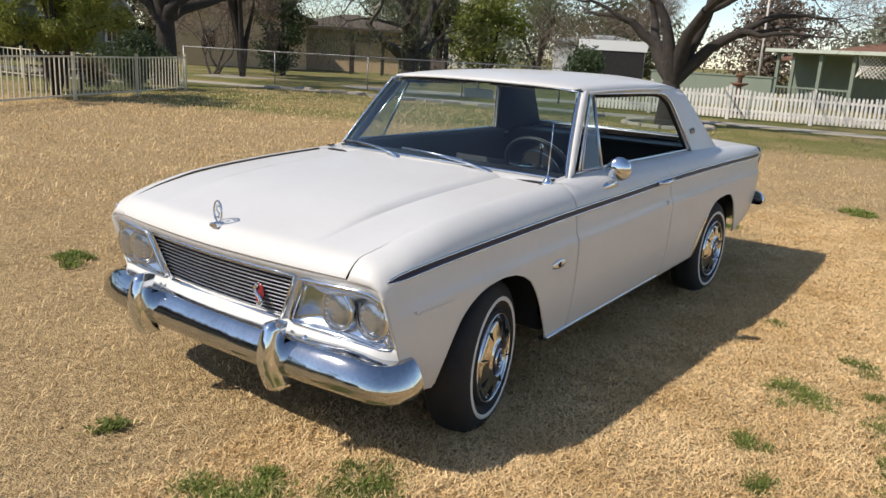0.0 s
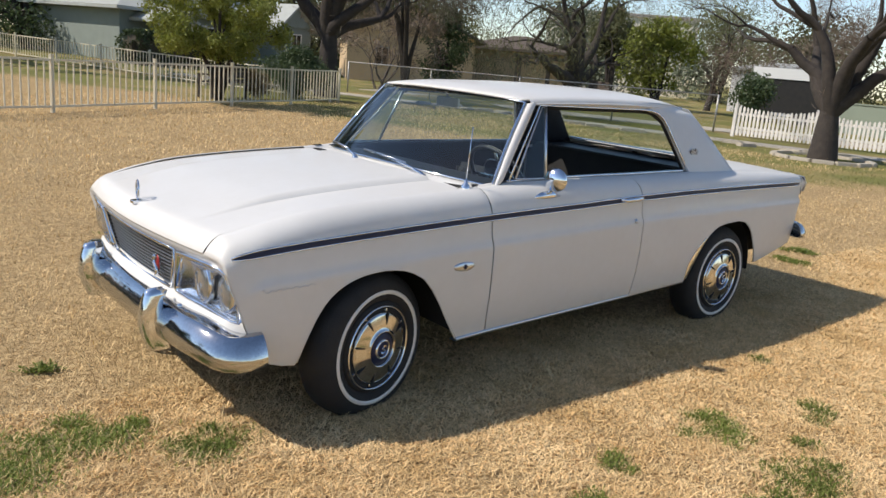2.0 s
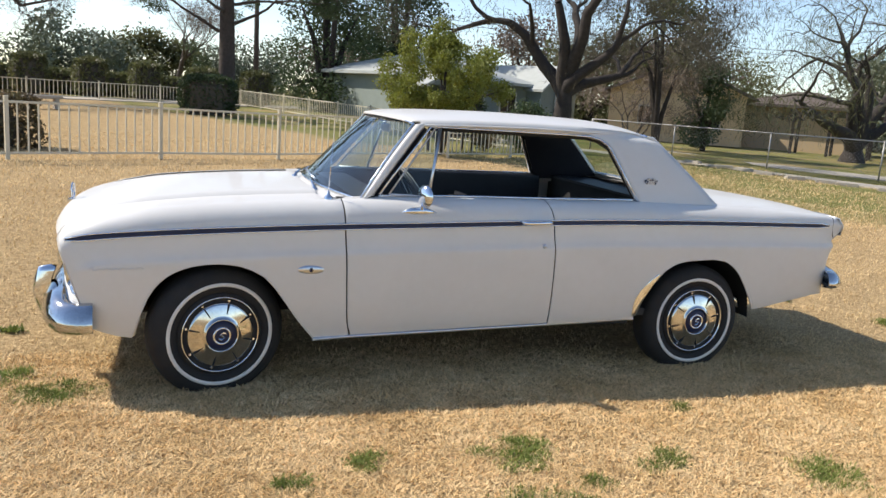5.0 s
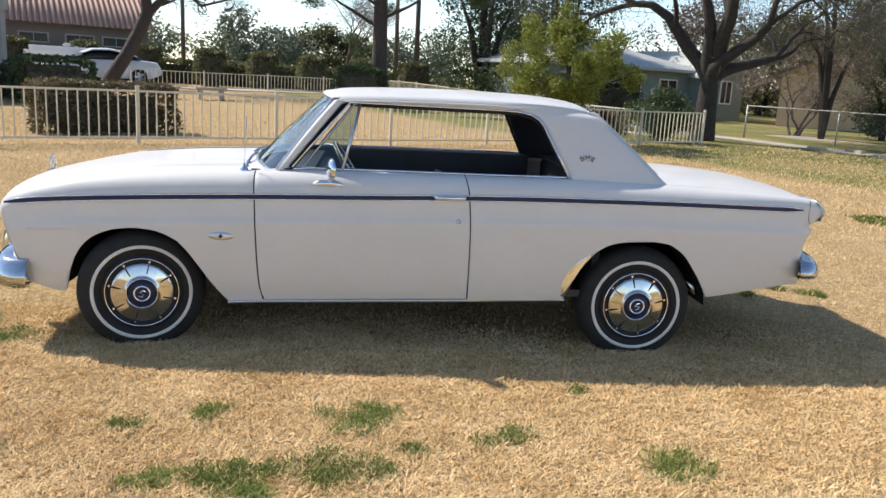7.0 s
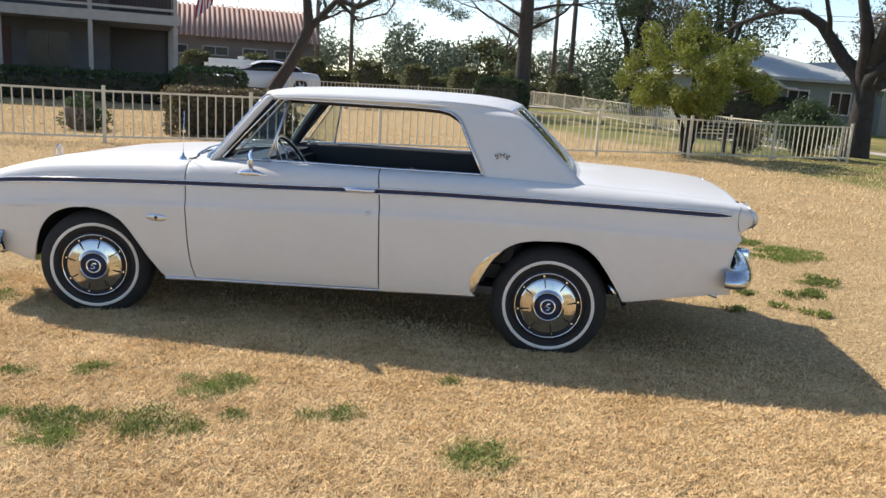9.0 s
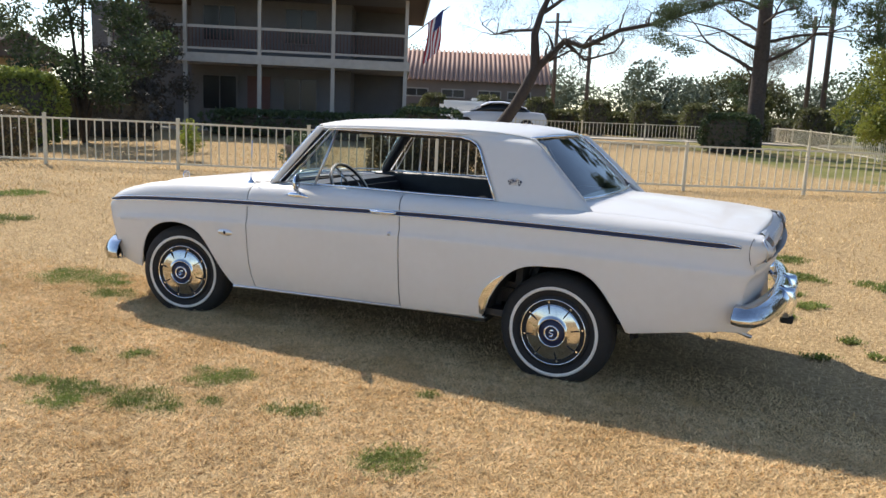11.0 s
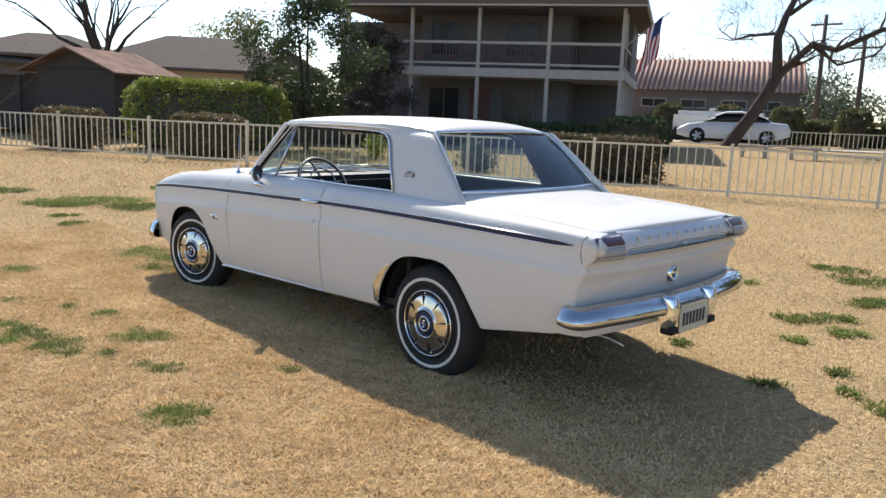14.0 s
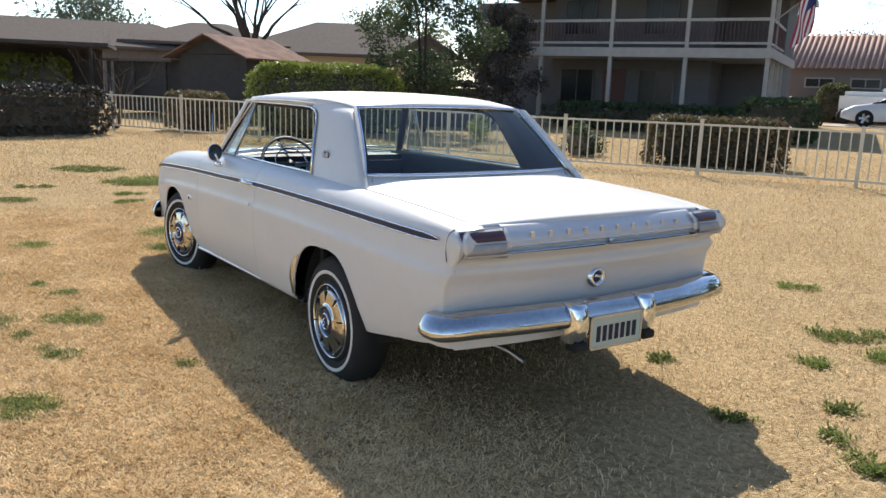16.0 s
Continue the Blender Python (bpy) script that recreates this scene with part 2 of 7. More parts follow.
nt.links.new(bn.outputs[0], ad.inputs[1])
st = nt.nodes.new("ShaderNodeMapRange")
st.inputs[1].default_value, st.inputs[2].default_value = 0.52, 0.85
nt.links.new(ad.outputs[0], st.inputs[0])
gm = nt.nodes.new("ShaderNodeMix")
gm.data_type = 'RGBA'
pb = nt.nodes["Principled BSDF"]
nt.links.new(st.outputs[0], gm.inputs[0])
nt.links.new(pb.inputs["Base Color"].links[0].from_socket, gm.inputs[6])
sp = nt.nodes.new("ShaderNodeTexNoise")
sp.inputs["Scale"].default_value, sp.inputs["Detail"].default_value, sp.inputs["Roughness"].default_value = 26, 8, 0.8
nt.links.new(co.outputs["Object"], sp.inputs["Vector"])
sr = nt.nodes.new("ShaderNodeMapRange")
sr.inputs[1].default_value, sr.inputs[2].default_value = 0.34, 0.72
nt.links.new(sp.outputs[0], sr.inputs[0])
gs = nt.nodes.new("ShaderNodeMix")
gs.data_type = 'RGBA'
gs.inputs[7].default_value = (0.72, 0.53, 0.285, 1)
nt.links.new(sr.outputs[0], gs.inputs[0])
gm.inputs[7].default_value = (0.185, 0.185, 0.062, 1)
nt.links.new(pb.inputs["Base Color"].links[0].from_socket, gs.inputs[6])
nt.links.new(gs.outputs[2], gm.inputs[6])
nt.links.new(gm.outputs[2], pb.inputs["Base Color"])


# ---- builders ----
def link_mesh(name, verts, faces, material, parent=None, label="", smooth=False):
    me = bpy.data.meshes.new(name)
    me.from_pydata([tuple(v) for v in verts], [], faces)
    me.materials.append(material)
    if smooth:
        me.polygons.foreach_set("use_smooth", [True] * len(me.polygons))
    me.update()
    ob = new(name, me)
    if parent:
        ob.parent = parent
    return tagged(ob, label)


def part(name, bm, material, parent=None, label="", smooth=False):
    me = bpy.data.meshes.new(name)
    bmesh.ops.recalc_face_normals(bm, faces=bm.faces)
    bm.to_mesh(me)
    bm.free()
    me.materials.append(material)
    if smooth:
        me.polygons.foreach_set("use_smooth", [True] * len(me.polygons))
    ob = new(name, me)
    if parent:
        ob.parent = parent
    return tagged(ob, label)


def thing(name, label, category, at=(0, 0, 0), turn=0.0, group="", kind=""):
    ob = new(name)
    ob.empty_display_size = 0.1
    ob.matrix_world = pose(*at, 0, 0, turn)
    return tagged(ob, label, category, group, kind)


def box(bm, x0, x1, y0, y1, z0, z1, bevel=0.0, m=None):
    g = bmesh.ops.create_cube(bm, size=1.0)
    vs = g["verts"]
    bmesh.ops.transform(bm, matrix=Matrix.Translation(((x0 + x1) / 2, (y0 + y1) / 2, (z0 + z1) / 2)) @ Matrix.Diagonal((x1 - x0, y1 - y0, z1 - z0, 1)), verts=vs)
    if bevel:
        es = list({e for v in vs for e in v.link_edges})
        r = bmesh.ops.bevel(bm, geom=es, offset=bevel, segments=2, affect='EDGES')
        vs = list({v for f in r["faces"] for v in f.verts} | {v for v in vs if v.is_valid})
    if m is not None:
        bmesh.ops.transform(bm, matrix=m, verts=vs)
    return bm


def boxes(*specs, bevel=0.0):
    bm = bmesh.new()
    for s in specs:
        box(bm, *s, bevel=bevel)
    return bm


def tube(path, radii, sides=8, closed=True):
    """verts and faces of a tube along a path; radii: one or one a point."""
    path = [Vector(p) for p in path]
    if not hasattr(radii, "__len__"):
        radii = [radii] * len(path)
    verts, faces = [], []
    side = None
    for i, p in enumerate(path):
        d = (path[min(i + 1, len(path) - 1)] - path[max(i - 1, 0)]).normalized()
        if side is None:
            side = d.orthogonal().normalized()
        side = (side - d * side.dot(d)).normalized()
        up = d.cross(side)
        for k in range(sides):
            a = 2 * math.pi * k / sides
            verts.append(p + radii[i] * (math.cos(a) * side + math.sin(a) * up))
    for i in range(len(path) - 1):
        for k in range(sides):
            a, b = i * sides + k, i * sides + (k + 1) % sides
            faces.append((a, b, b + sides, a + sides))
    if closed:
        faces.append(tuple(range(sides))[::-1])
        faces.append(tuple(range((len(path) - 1) * sides, len(path) * sides)))
    return verts, faces


def lathe(profile, sides=32, m=None, close=False):
    """Turns (radius, height) points round the y axis: height along +y."""
    verts, faces = [], []
    for r, h in profile:
        for k in range(sides):
            a = 2 * math.pi * k / sides
            v = Vector((r * math.cos(a), h, r * math.sin(a)))
            verts.append(m @ v if m is not None else v)
    for i in range(len(profile) - 1):
        for k in range(sides):
            a, b = i * sides + k, i * sides + (k + 1) % sides
            faces.append((a, b, b + sides, a + sides))
    if close:
        faces.append(tuple(range((len(profile) - 1) * sides, len(profile) * sides)))
    return verts, faces


def join_geo(*pieces):
    verts, faces = [], []
    for v, f in pieces:
        n = len(verts)
        verts += list(v)
        faces += [tuple(i + n for i in q) for q in f]
    return verts, faces


def fast_mesh(name, verts, faces, material, parent=None, label=""):
    """verts (n, 3) and faces (m, 3) or (m, 4) as arrays."""
    me = bpy.data.meshes.new(name)
    verts, faces = np.asarray(verts, np.float32), np.asarray(faces, np.int32)
    k = faces.shape[1]
    me.vertices.add(len(verts))
    me.vertices.foreach_set("co", verts.ravel())
    me.loops.add(faces.size)
    me.loops.foreach_set("vertex_index", faces.ravel())
    me.polygons.add(len(faces))
    me.polygons.foreach_set("loop_start", np.arange(0, faces.size, k, dtype=np.int32))
    me.polygons.foreach_set("loop_total", np.full(len(faces), k, np.int32))
    me.materials.append(material)
    me.update(calc_edges=True)
    ob = new(name, me)
    if parent:
        ob.parent = parent
    return tagged(ob, label)


# ---- ground ----
FENCE_FROM, FENCE_WAY = np.array((1.93, -10.07)), np.array((0.8780, 0.4786))
FENCE_BACK = np.array((0.4786, -0.8780))


def ground_z(x, y):
    """The lawn: level round the car, rising softly towards the long fence, with low bumps."""
    d = (np.asarray(x) - FENCE_FROM[0]) * FENCE_BACK[0] + (np.asarray(y) - FENCE_FROM[1]) * FENCE_BACK[1]
    s = np.clip((d + 9) / 10, 0, 1)
    far = np.clip((d - 2) / 25, 0, 1)
    return 0.12 * s * s * (3 - 2 * s) + 0.35 * far * far * (3 - 2 * far) - 0.018 * np.exp(-((np.asarray(x) - 1.4) ** 2 + (np.asarray(y) - .5) ** 2) / .9) + 0.012 * np.sin(np.asarray(x) * 1.1 + np.asarray(y) * 0.7) * np.sin(np.asarray(y) * 0.9 - 1)


def gz(x, y):
    return float(ground_z(x, y))
rng = np.random.default_rng(7)


def build_ground():
    """One sheet out to the horizon, fine near the car."""
    ax = np.unique(np.concatenate([np.linspace(-60, 60, 121), np.linspace(-8, 8, 81), np.array([-2500, -900, -400, -200, -120, -80, 80, 120, 200, 400, 900, 2500])]))
    gx, gy = np.meshgrid(ax, ax, indexing="ij")
    z = ground_z(gx, gy)
    n = len(ax)
    verts = np.stack([gx, gy, z], -1).reshape(-1, 3)
    i, j = np.meshgrid(np.arange(n - 1), np.arange(n - 1), indexing="ij")
    a = (i * n + j).ravel()
    ob = fast_mesh("ground", verts, np.stack([a, a + n, a + n + 1, a + 1], 1), M_GROUND)
    ob.data.polygons.foreach_set("use_smooth", [True] * len(ob.data.polygons))
    tagged(ob, "dry straw-coloured winter lawn with bare soil", "lawn", kind="structure")


build_ground()

# ---- metal picket fences ----
def metal_fence(name, label, start, way, spans, span, height, pitch, group=""):
    """Posts with caps, two rails and thin square pickets, all parts of one fence."""
    turn = math.degrees(math.atan2(way[1], way[0]))
    f = thing(name, label, "fence", (start[0], start[1], gz(*start)), turn)
    bm = bmesh.new()
    box(bm, -0.03, 0.03, -0.03, 0.03, -0.05, height + 0.03, bevel=0.004)
    box(bm, -0.036, 0.036, -0.036, 0.036, height + 0.03, height + 0.055, bevel=0.008)
    post = part("post", bm, M_FENCE, f)
    bm = boxes((0, span - 0.06, -0.014, 0.014, height - 0.055, height - 0.02))
    rail = part("rail", bm, M_FENCE, f)
    bm = boxes((-0.0105, 0.0105, -0.0105, 0.0105, 0.10, height - 0.03))
    picket = part("picket", bm, M_FENCE, f)
    proto = [post, rail, picket]

    def put(src, name, x, z=0.0):
        if src.get("used"):
            o = new(name, src.data)
            o.parent = f
        else:
            o = src
            src["used"] = 1
        here = (start[0] + way[0] * x, start[1] + way[1] * x)
        o.location = (x, 0, z + gz(*here) - gz(*start))
        return o

    for k in range(spans + 1):
        put(post, "post", k * span)
        if k < spans:
            slope = (gz(start[0] + way[0] * (k + 1) * span, start[1] + way[1] * (k + 1) * span) - gz(start[0] + way[0] * k * span, start[1] + way[1] * k * span)) / span
            for z in (0.0, 0.145 - height):
                r = put(rail, "rail", k * span + 0.03, z)
                r.rotation_euler.y = -math.atan(slope)
            n = int(span / pitch)
            for q in range(1, n):
                put(picket, "picket", k * span + q * span / n)
    for o in f.children:
        if "used" in o:
            del o["used"]
    return f


s0 = FENCE_FROM - 5 * 2.5 * FENCE_WAY
metal_fence("metal_fence", "cream painted metal picket fence along the lawn", s0, FENCE_WAY, 13, 2.5, 0.93, 0.155)
way2 = np.array((0.3, -44.0)) - np.array((-8.95, -16.35))
len2 = float(np.hypot(*way2))
metal_fence("metal_fence", "cream metal picket fence running back past the trees", np.array((-8.95, -16.35)), way2 / len2, 11, len2 / 11, 0.85, 0.16)
way3 = np.array((-2.5, -41.0)) - np.array((10.2, -29.6))
len3 = float(np.hypot(*way3))
metal_fence("metal_fence", "pale metal fence along the far street", np.array((10.2, -29.6)), way3 / len3, 5, len3 / 5, 0.8, 0.2)


# ---- white wooden picket fence with scalloped top ----
def picket_fence(start, end):
    d = np.array(end) - np.array(start)
    n = float(np.hypot(*d))
    f = thing("picket_fence", "white wooden picket fence with scalloped tops beside the street", "fence", (*start, gz(*start)), math.degrees(math.atan2(d[1], d[0])))
    protos = {}

    def picket(h):
        k = round(h * 40)
        if k not in protos:
            h = k / 40
            me = bpy.data.meshes.new("picket")
            w, t = .035, .010
            pts = [(-w, 0), (w, 0), (w, h - .05), (w * .55, h - .025), (0, h), (-w * .55, h - .025), (-w, h - .05)]
            v = [(x, -t, z) for x, z in pts] + [(x, t, z) for x, z in pts]
            m_ = len(pts)
            me.from_pydata(v, [], [tuple(range(m_)), tuple(range(2 * m_ - 1, m_ - 1, -1))] + [(i, i + m_, (i + 1) % m_ + m_, (i + 1) % m_) for i in range(m_)])
            me.materials.append(M_WHITEWOOD)
            protos[k] = me
        return protos[k]

    span_ = 2.4
    posts = int(n / span_)
    me_post = None
    for k in range(posts + 1):
        x = k * span_
        if me_post is None:
            bm = bmesh.new()
            box(bm, -.05, .05, -.05, .05, -.05, 1.0, bevel=.006)
            box(bm, -.062, .062, -.062, .062, 1.0, 1.02, bevel=.004)
            box(bm, -.045, .045, -.045, .045, 1.02, 1.075, bevel=.02)
            o = part("post", bm, M_WHITEWOOD, f)
            me_post = o.data
        else:
            o = new("post", me_post)
            o.parent = f
        o.location = (x, 0, 0)
        if k < posts:
            for z in (.25, .68):
                part("rail", boxes((x, x + span_, .012, .045, z, z + .08)), M_WHITEWOOD, f)
            for q in range(1, 20):
                s = q / 20
                o = new("picket", picket(.97 - .13 * math.sin(math.pi * s)))
                o.parent = f
                o.location = (x + s * span_, 0, .05)
                o.rotation_euler = (0, radians(rng.normal(0, .7)), 0)


picket_fence((-20.0, -9.9), (-23.4, 3.5))


# ---- chain link fence: pipes and wire ----
def chain_fence(start, end, h):
    d = np.array(end) - np.array(start)
    n = float(np.hypot(*d))
    f = thing("chain_link_fence", "grey galvanised chain link fence on the grass", "fence", (*start, gz(*start)), math.degrees(math.atan2(d[1], d[0])))
    k = int(n / 3.0)
    for i in range(k + 1):
        v, g = tube([(i * n / k, 0, -.05), (i * n / k, 0, h + .03)], .032 if i % 4 == 0 else .024, 8)
        link_mesh("post", v, g, M_GALV, f, smooth=True)
    v, g = tube([(0, 0, h), (n, 0, h)], .02, 8)
    link_mesh("rail", v, g, M_GALV, f, smooth=True)
    pieces = []
    step = .12
    for i in range(int(n / step)):
        x = i * step
        for s in (1, -1):
            x1 = x + s * (h - .05)
            a, b = (x, 0, .05), (min(max(x1, 0), n), 0, .05 + min(h - .05, abs(min(max(x1, 0), n) - x)))
            pieces.append(tube([a, b], .0022, 3, closed=False))
    v, g = join_geo(*pieces)
    tagged(link_mesh("wire_mesh", v, g, M_GALV, f), "woven wire", kind="stuff")


chain_fence((-13.2, -22.0), (-20.0, -10.6), 1.12)


# ---- pavement strip and kerb stones along the street side ----
def strip(name, label, pts, w, h, material):
    rows = []
    for i, p in enumerate(pts):
        a, b = np.array(pts[max(i - 1, 0)]), np.array(pts[min(i + 1, len(pts) - 1)])
        d = (b - a) / np.hypot(*(b - a))
        nrm = np.array((-d[1], d[0])) * w / 2
        p = np.array(p)
        z = gz(*p)
        rows.append([(*(p + nrm), z - .05), (*(p + nrm), z + h), (*(p - nrm), z + h), (*(p - nrm), z - .05)])
    v = [q for r in rows for q in r]
    f = [(i * 4 + j, i * 4 + j + 1, i * 4 + j + 5, i * 4 + j + 4) for i in range(len(rows) - 1) for j in range(3)]
    tagged(link_mesh(name, v, f, material), label, "pavement", kind="structure")


strip("pavement", "pale worn concrete walk beside the fences", [(-8.5, -27), (-11.4, -21.6), (-13.6, -17.6), (-16.0, -13.2), (-17.8, -8.5), (-18.8, -4.0), (-19.6, 2.0), (-20.5, 9.0)], 1.1, .02, M_CONCRETE)
strip("road", "dusty pale street in front of the white fence", [(-16.2, -24.5), (-18.5, -17), (-23.5, -10.5), (-25.0, -4), (-26.0, 4), (-27, 14)], 2.2, .012, M_CONCRETE)
strip("road", "pale street behind the yard", [(34, -22), (20, -30), (8, -33.5), (-8, -46), (-24, -58)], 4.0, .015, M_CONCRETE)
for q in range(16):
    x, y = -13.4 - q * .30 + rng.normal(0, .25), -17.0 + q * .78 + rng.normal(0, .3)
    bm = bmesh.new()
    box(bm, -.28, .28, -.12, .12, -.04, .09, bevel=.03, m=Matrix.Rotation(rng.uniform(0, 3), 4, 'Z'))
    o = tagged(part("kerb_stone", bm, M_CONCRETE), "rough pale stone lying along the walk", "stone", "stones along the walk")
    o.location = (x, y, gz(x, y))


# ---- plants ----
def leaf_cloud(centres, radii, count, size, seed, flat=1.0, shell=.55, thin=.45, hang=0.0):
    """Many small bent leaf quads spread through clumps; returns arrays."""
    r = np.random.default_rng(seed)
    centres, radii = np.array(centres, float), np.array(radii, float)
    pick = r.choice(len(centres), count, p=(radii ** 2) / (radii ** 2).sum())
    d = r.normal(size=(count, 3))
    d /= np.linalg.norm(d, axis=1)[:, None]
    rad = radii[pick] * (shell + (1 - shell) * r.random(count) ** .5) * (1 + .18 * r.normal(size=count))
    p = centres[pick] + d * rad[:, None] * np.array((1, 1, flat))
    a = r.normal(size=(count, 3))
    a[:, 2] -= hang * np.abs(r.normal(1, .5, count))
    a /= np.linalg.norm(a, axis=1)[:, None]
    b = np.cross(a, r.normal(size=(count, 3)))
    b /= np.linalg.norm(b, axis=1)[:, None] + 1e-9
    s = size * r.uniform(.6, 1.3, count)[:, None]
    v = np.stack([p - a * s, p + b * s * thin, p + a * s, p - b * s * thin], 1).reshape(-1, 3)
    f = np.arange(count * 4).reshape(-1, 4)
    return v, f


def grow(base, way, length, radius, levels, seed, spread=.6, kids=3, droop=0.0, gravity=.0, wiggle=.18, shrink=.68, floor=-9.0):
    """Limbs as tapered tubes; returns the tubes' pieces and the tips."""
    r = np.random.default_rng(seed)
    pieces, tips = [], []

    def limb(p, d, ln, rad, lev):
        pts, rr = [p.copy()], [rad]
        n = 5 if lev > 1 else 3
        for k in range(n):
            d2 = d + r.normal(size=3) * wiggle
            d2[2] -= droop * (levels - lev) * .25 * (k / n) + gravity
            if p[2] < floor and d2[2] < .25:
                d2[2] = .25
            d2 /= np.linalg.norm(d2)
            d = d2
            p = p + d * ln / n
            pts.append(p.copy())
            rr.append(rad * (1 - .5 * (k + 1) / n))
        pieces.append(tube([tuple(q) for q in pts], rr, 9 if lev >= levels - 1 else (6 if lev > 1 else 3), closed=False))
        if lev <= 0:
            tips.append(p)
            return
        for k in range(kids + (1 if r.random() < .4 else 0)):
            a = r.normal(size=3)
            a -= d * a.dot(d)
            a /= np.linalg.norm(a) + 1e-9
            s = spread * r.uniform(.7, 1.35)
            c = d * math.cos(s) + a * math.sin(s)
            at = pts[-1] if k < 2 else pts[r.integers(n // 2 + 1, n + 1)]
            limb(at.copy(), c / np.linalg.norm(c), ln * shrink * r.uniform(.75, 1.2), rr[-1] * (.92 if k == 0 else .72), lev - 1)

    limb(np.array(base, float), np.array(way, float) / np.linalg.norm(way), length, radius, levels)
    return pieces, tips


def tree(name, label, at, bark, limbs, leaf=None, leaf_m=None):
    """limbs: arguments of grow(); leaf: (clump radius, leaves, size, flat)."""
    t = thing(name, label, "tree", (at[0], at[1], gz(*at)))
    pieces, tips = [], []
    for args in limbs:
        a, b = grow(**args)
        pieces += a
        tips += b
    v, f = join_geo(*pieces)
    link_mesh("trunk", v, f, bark, t, smooth=True)
    if leaf:
        rad, count, size, flat, *more = leaf
        v, f = leaf_cloud(tips, [rad] * len(tips), count, size, len(tips), flat, .2, *more)
        fast_mesh("crown", v, f, leaf_m, t)
    return t


def big_tree(name, label, at, bark, r0, fork, ways, length, levels, seed, leaf, leaf_m, **kw):
    limbs = [dict(base=(0, 0, -.1), way=(kw.pop("lean", 0.0), 0, 1), length=fork + .15, radius=r0, levels=0, seed=seed, wiggle=.03)]
    for k, (dx, dy, dz, s) in enumerate(ways):
        limbs.append(dict(base=(0, 0, fork * .85), way=(dx, dy, dz), length=length * s, radius=r0 * .55 * s ** .5, levels=levels, seed=seed + 7 * k + 1, floor=fork + 1.0, **kw))
    return tree(name, label, at, bark, limbs, leaf, leaf_m)


big_tree("shade_tree", "old dark shade tree with wide crooked limbs behind the fence", (-10.1, -18.5), M_BARK, .42, 2.2,
         [(-.15, .1, 1.6, 1.3), (.45, -.1, 1.25, 1.1), (.9, -.14, .85, 1.15), (-.6, .1, 1.1, 1.1), (-.9, .2, .9, .9), (.2, .6, 1.2, .9)], 2.6, 5, 11, (.8, 24000, .15, .9, .06, .8), M_TWIGD, spread=.55, kids=2, droop=.03, wiggle=.22, shrink=.72)
big_tree("shade_tree", "spreading dark trunked tree with fine weeping twigs", (-27.0, -23.0), M_BARK, .62, .7,
         [(.75, .35, 1.0, 1.25), (-.75, -.35, 1.0, 1.3), (.25, .2, 1.2, 1.1), (-.35, .3, 1.15, 1.1), (1.0, .5, .65, 1), (-1.0, -.5, .7, 1)], 2.5, 5, 31, (1.0, 9000, .20, 1.0, .05, 1.3), M_LEAFO, spread=.55, kids=2, droop=.22, wiggle=.2, shrink=.74)
big_tree("street_tree", "leafless grey brown tree in a stone ring", (-16.0, -5.15), M_BARK, .37, 1.35,
         [(.25, .55, 1.2, 1), (-.2, -.55, 1.2, 1), (.1, .1, 1.5, 1.1), (-.3, .3, 1.4, 1), (.35, -.3, 1.4, 1), (-.1, .95, .8, 1), (.1, -.95, .85, 1)], 2.0, 5, 53, (.5, 7000, .14, 1, .04), M_TWIG, spread=.45, kids=2, wiggle=.15, shrink=.74)
MESQ = (10.5, -30.5, gz(10.5, -30.5))
def across(u, v, z):
    """u along the spread of the crown, v in depth."""
    return (-.92 * u + .39 * v, -.39 * u - .92 * v, z)


pieces_ = [tube([across(u, 0, z) for u, z in ((-1.03, -.2), (-.65, .5), (-.13, 1.3), (.35, 2.2), (.75, 3.1), (.68, 4.0), (.62, 4.7), (.85, 5.6), (1.17, 6.4))], [.36, .31, .28, .27, .26, .21, .18, .15, .12], 10, closed=False)]
tips_ = []
rng_ = np.random.default_rng(44)
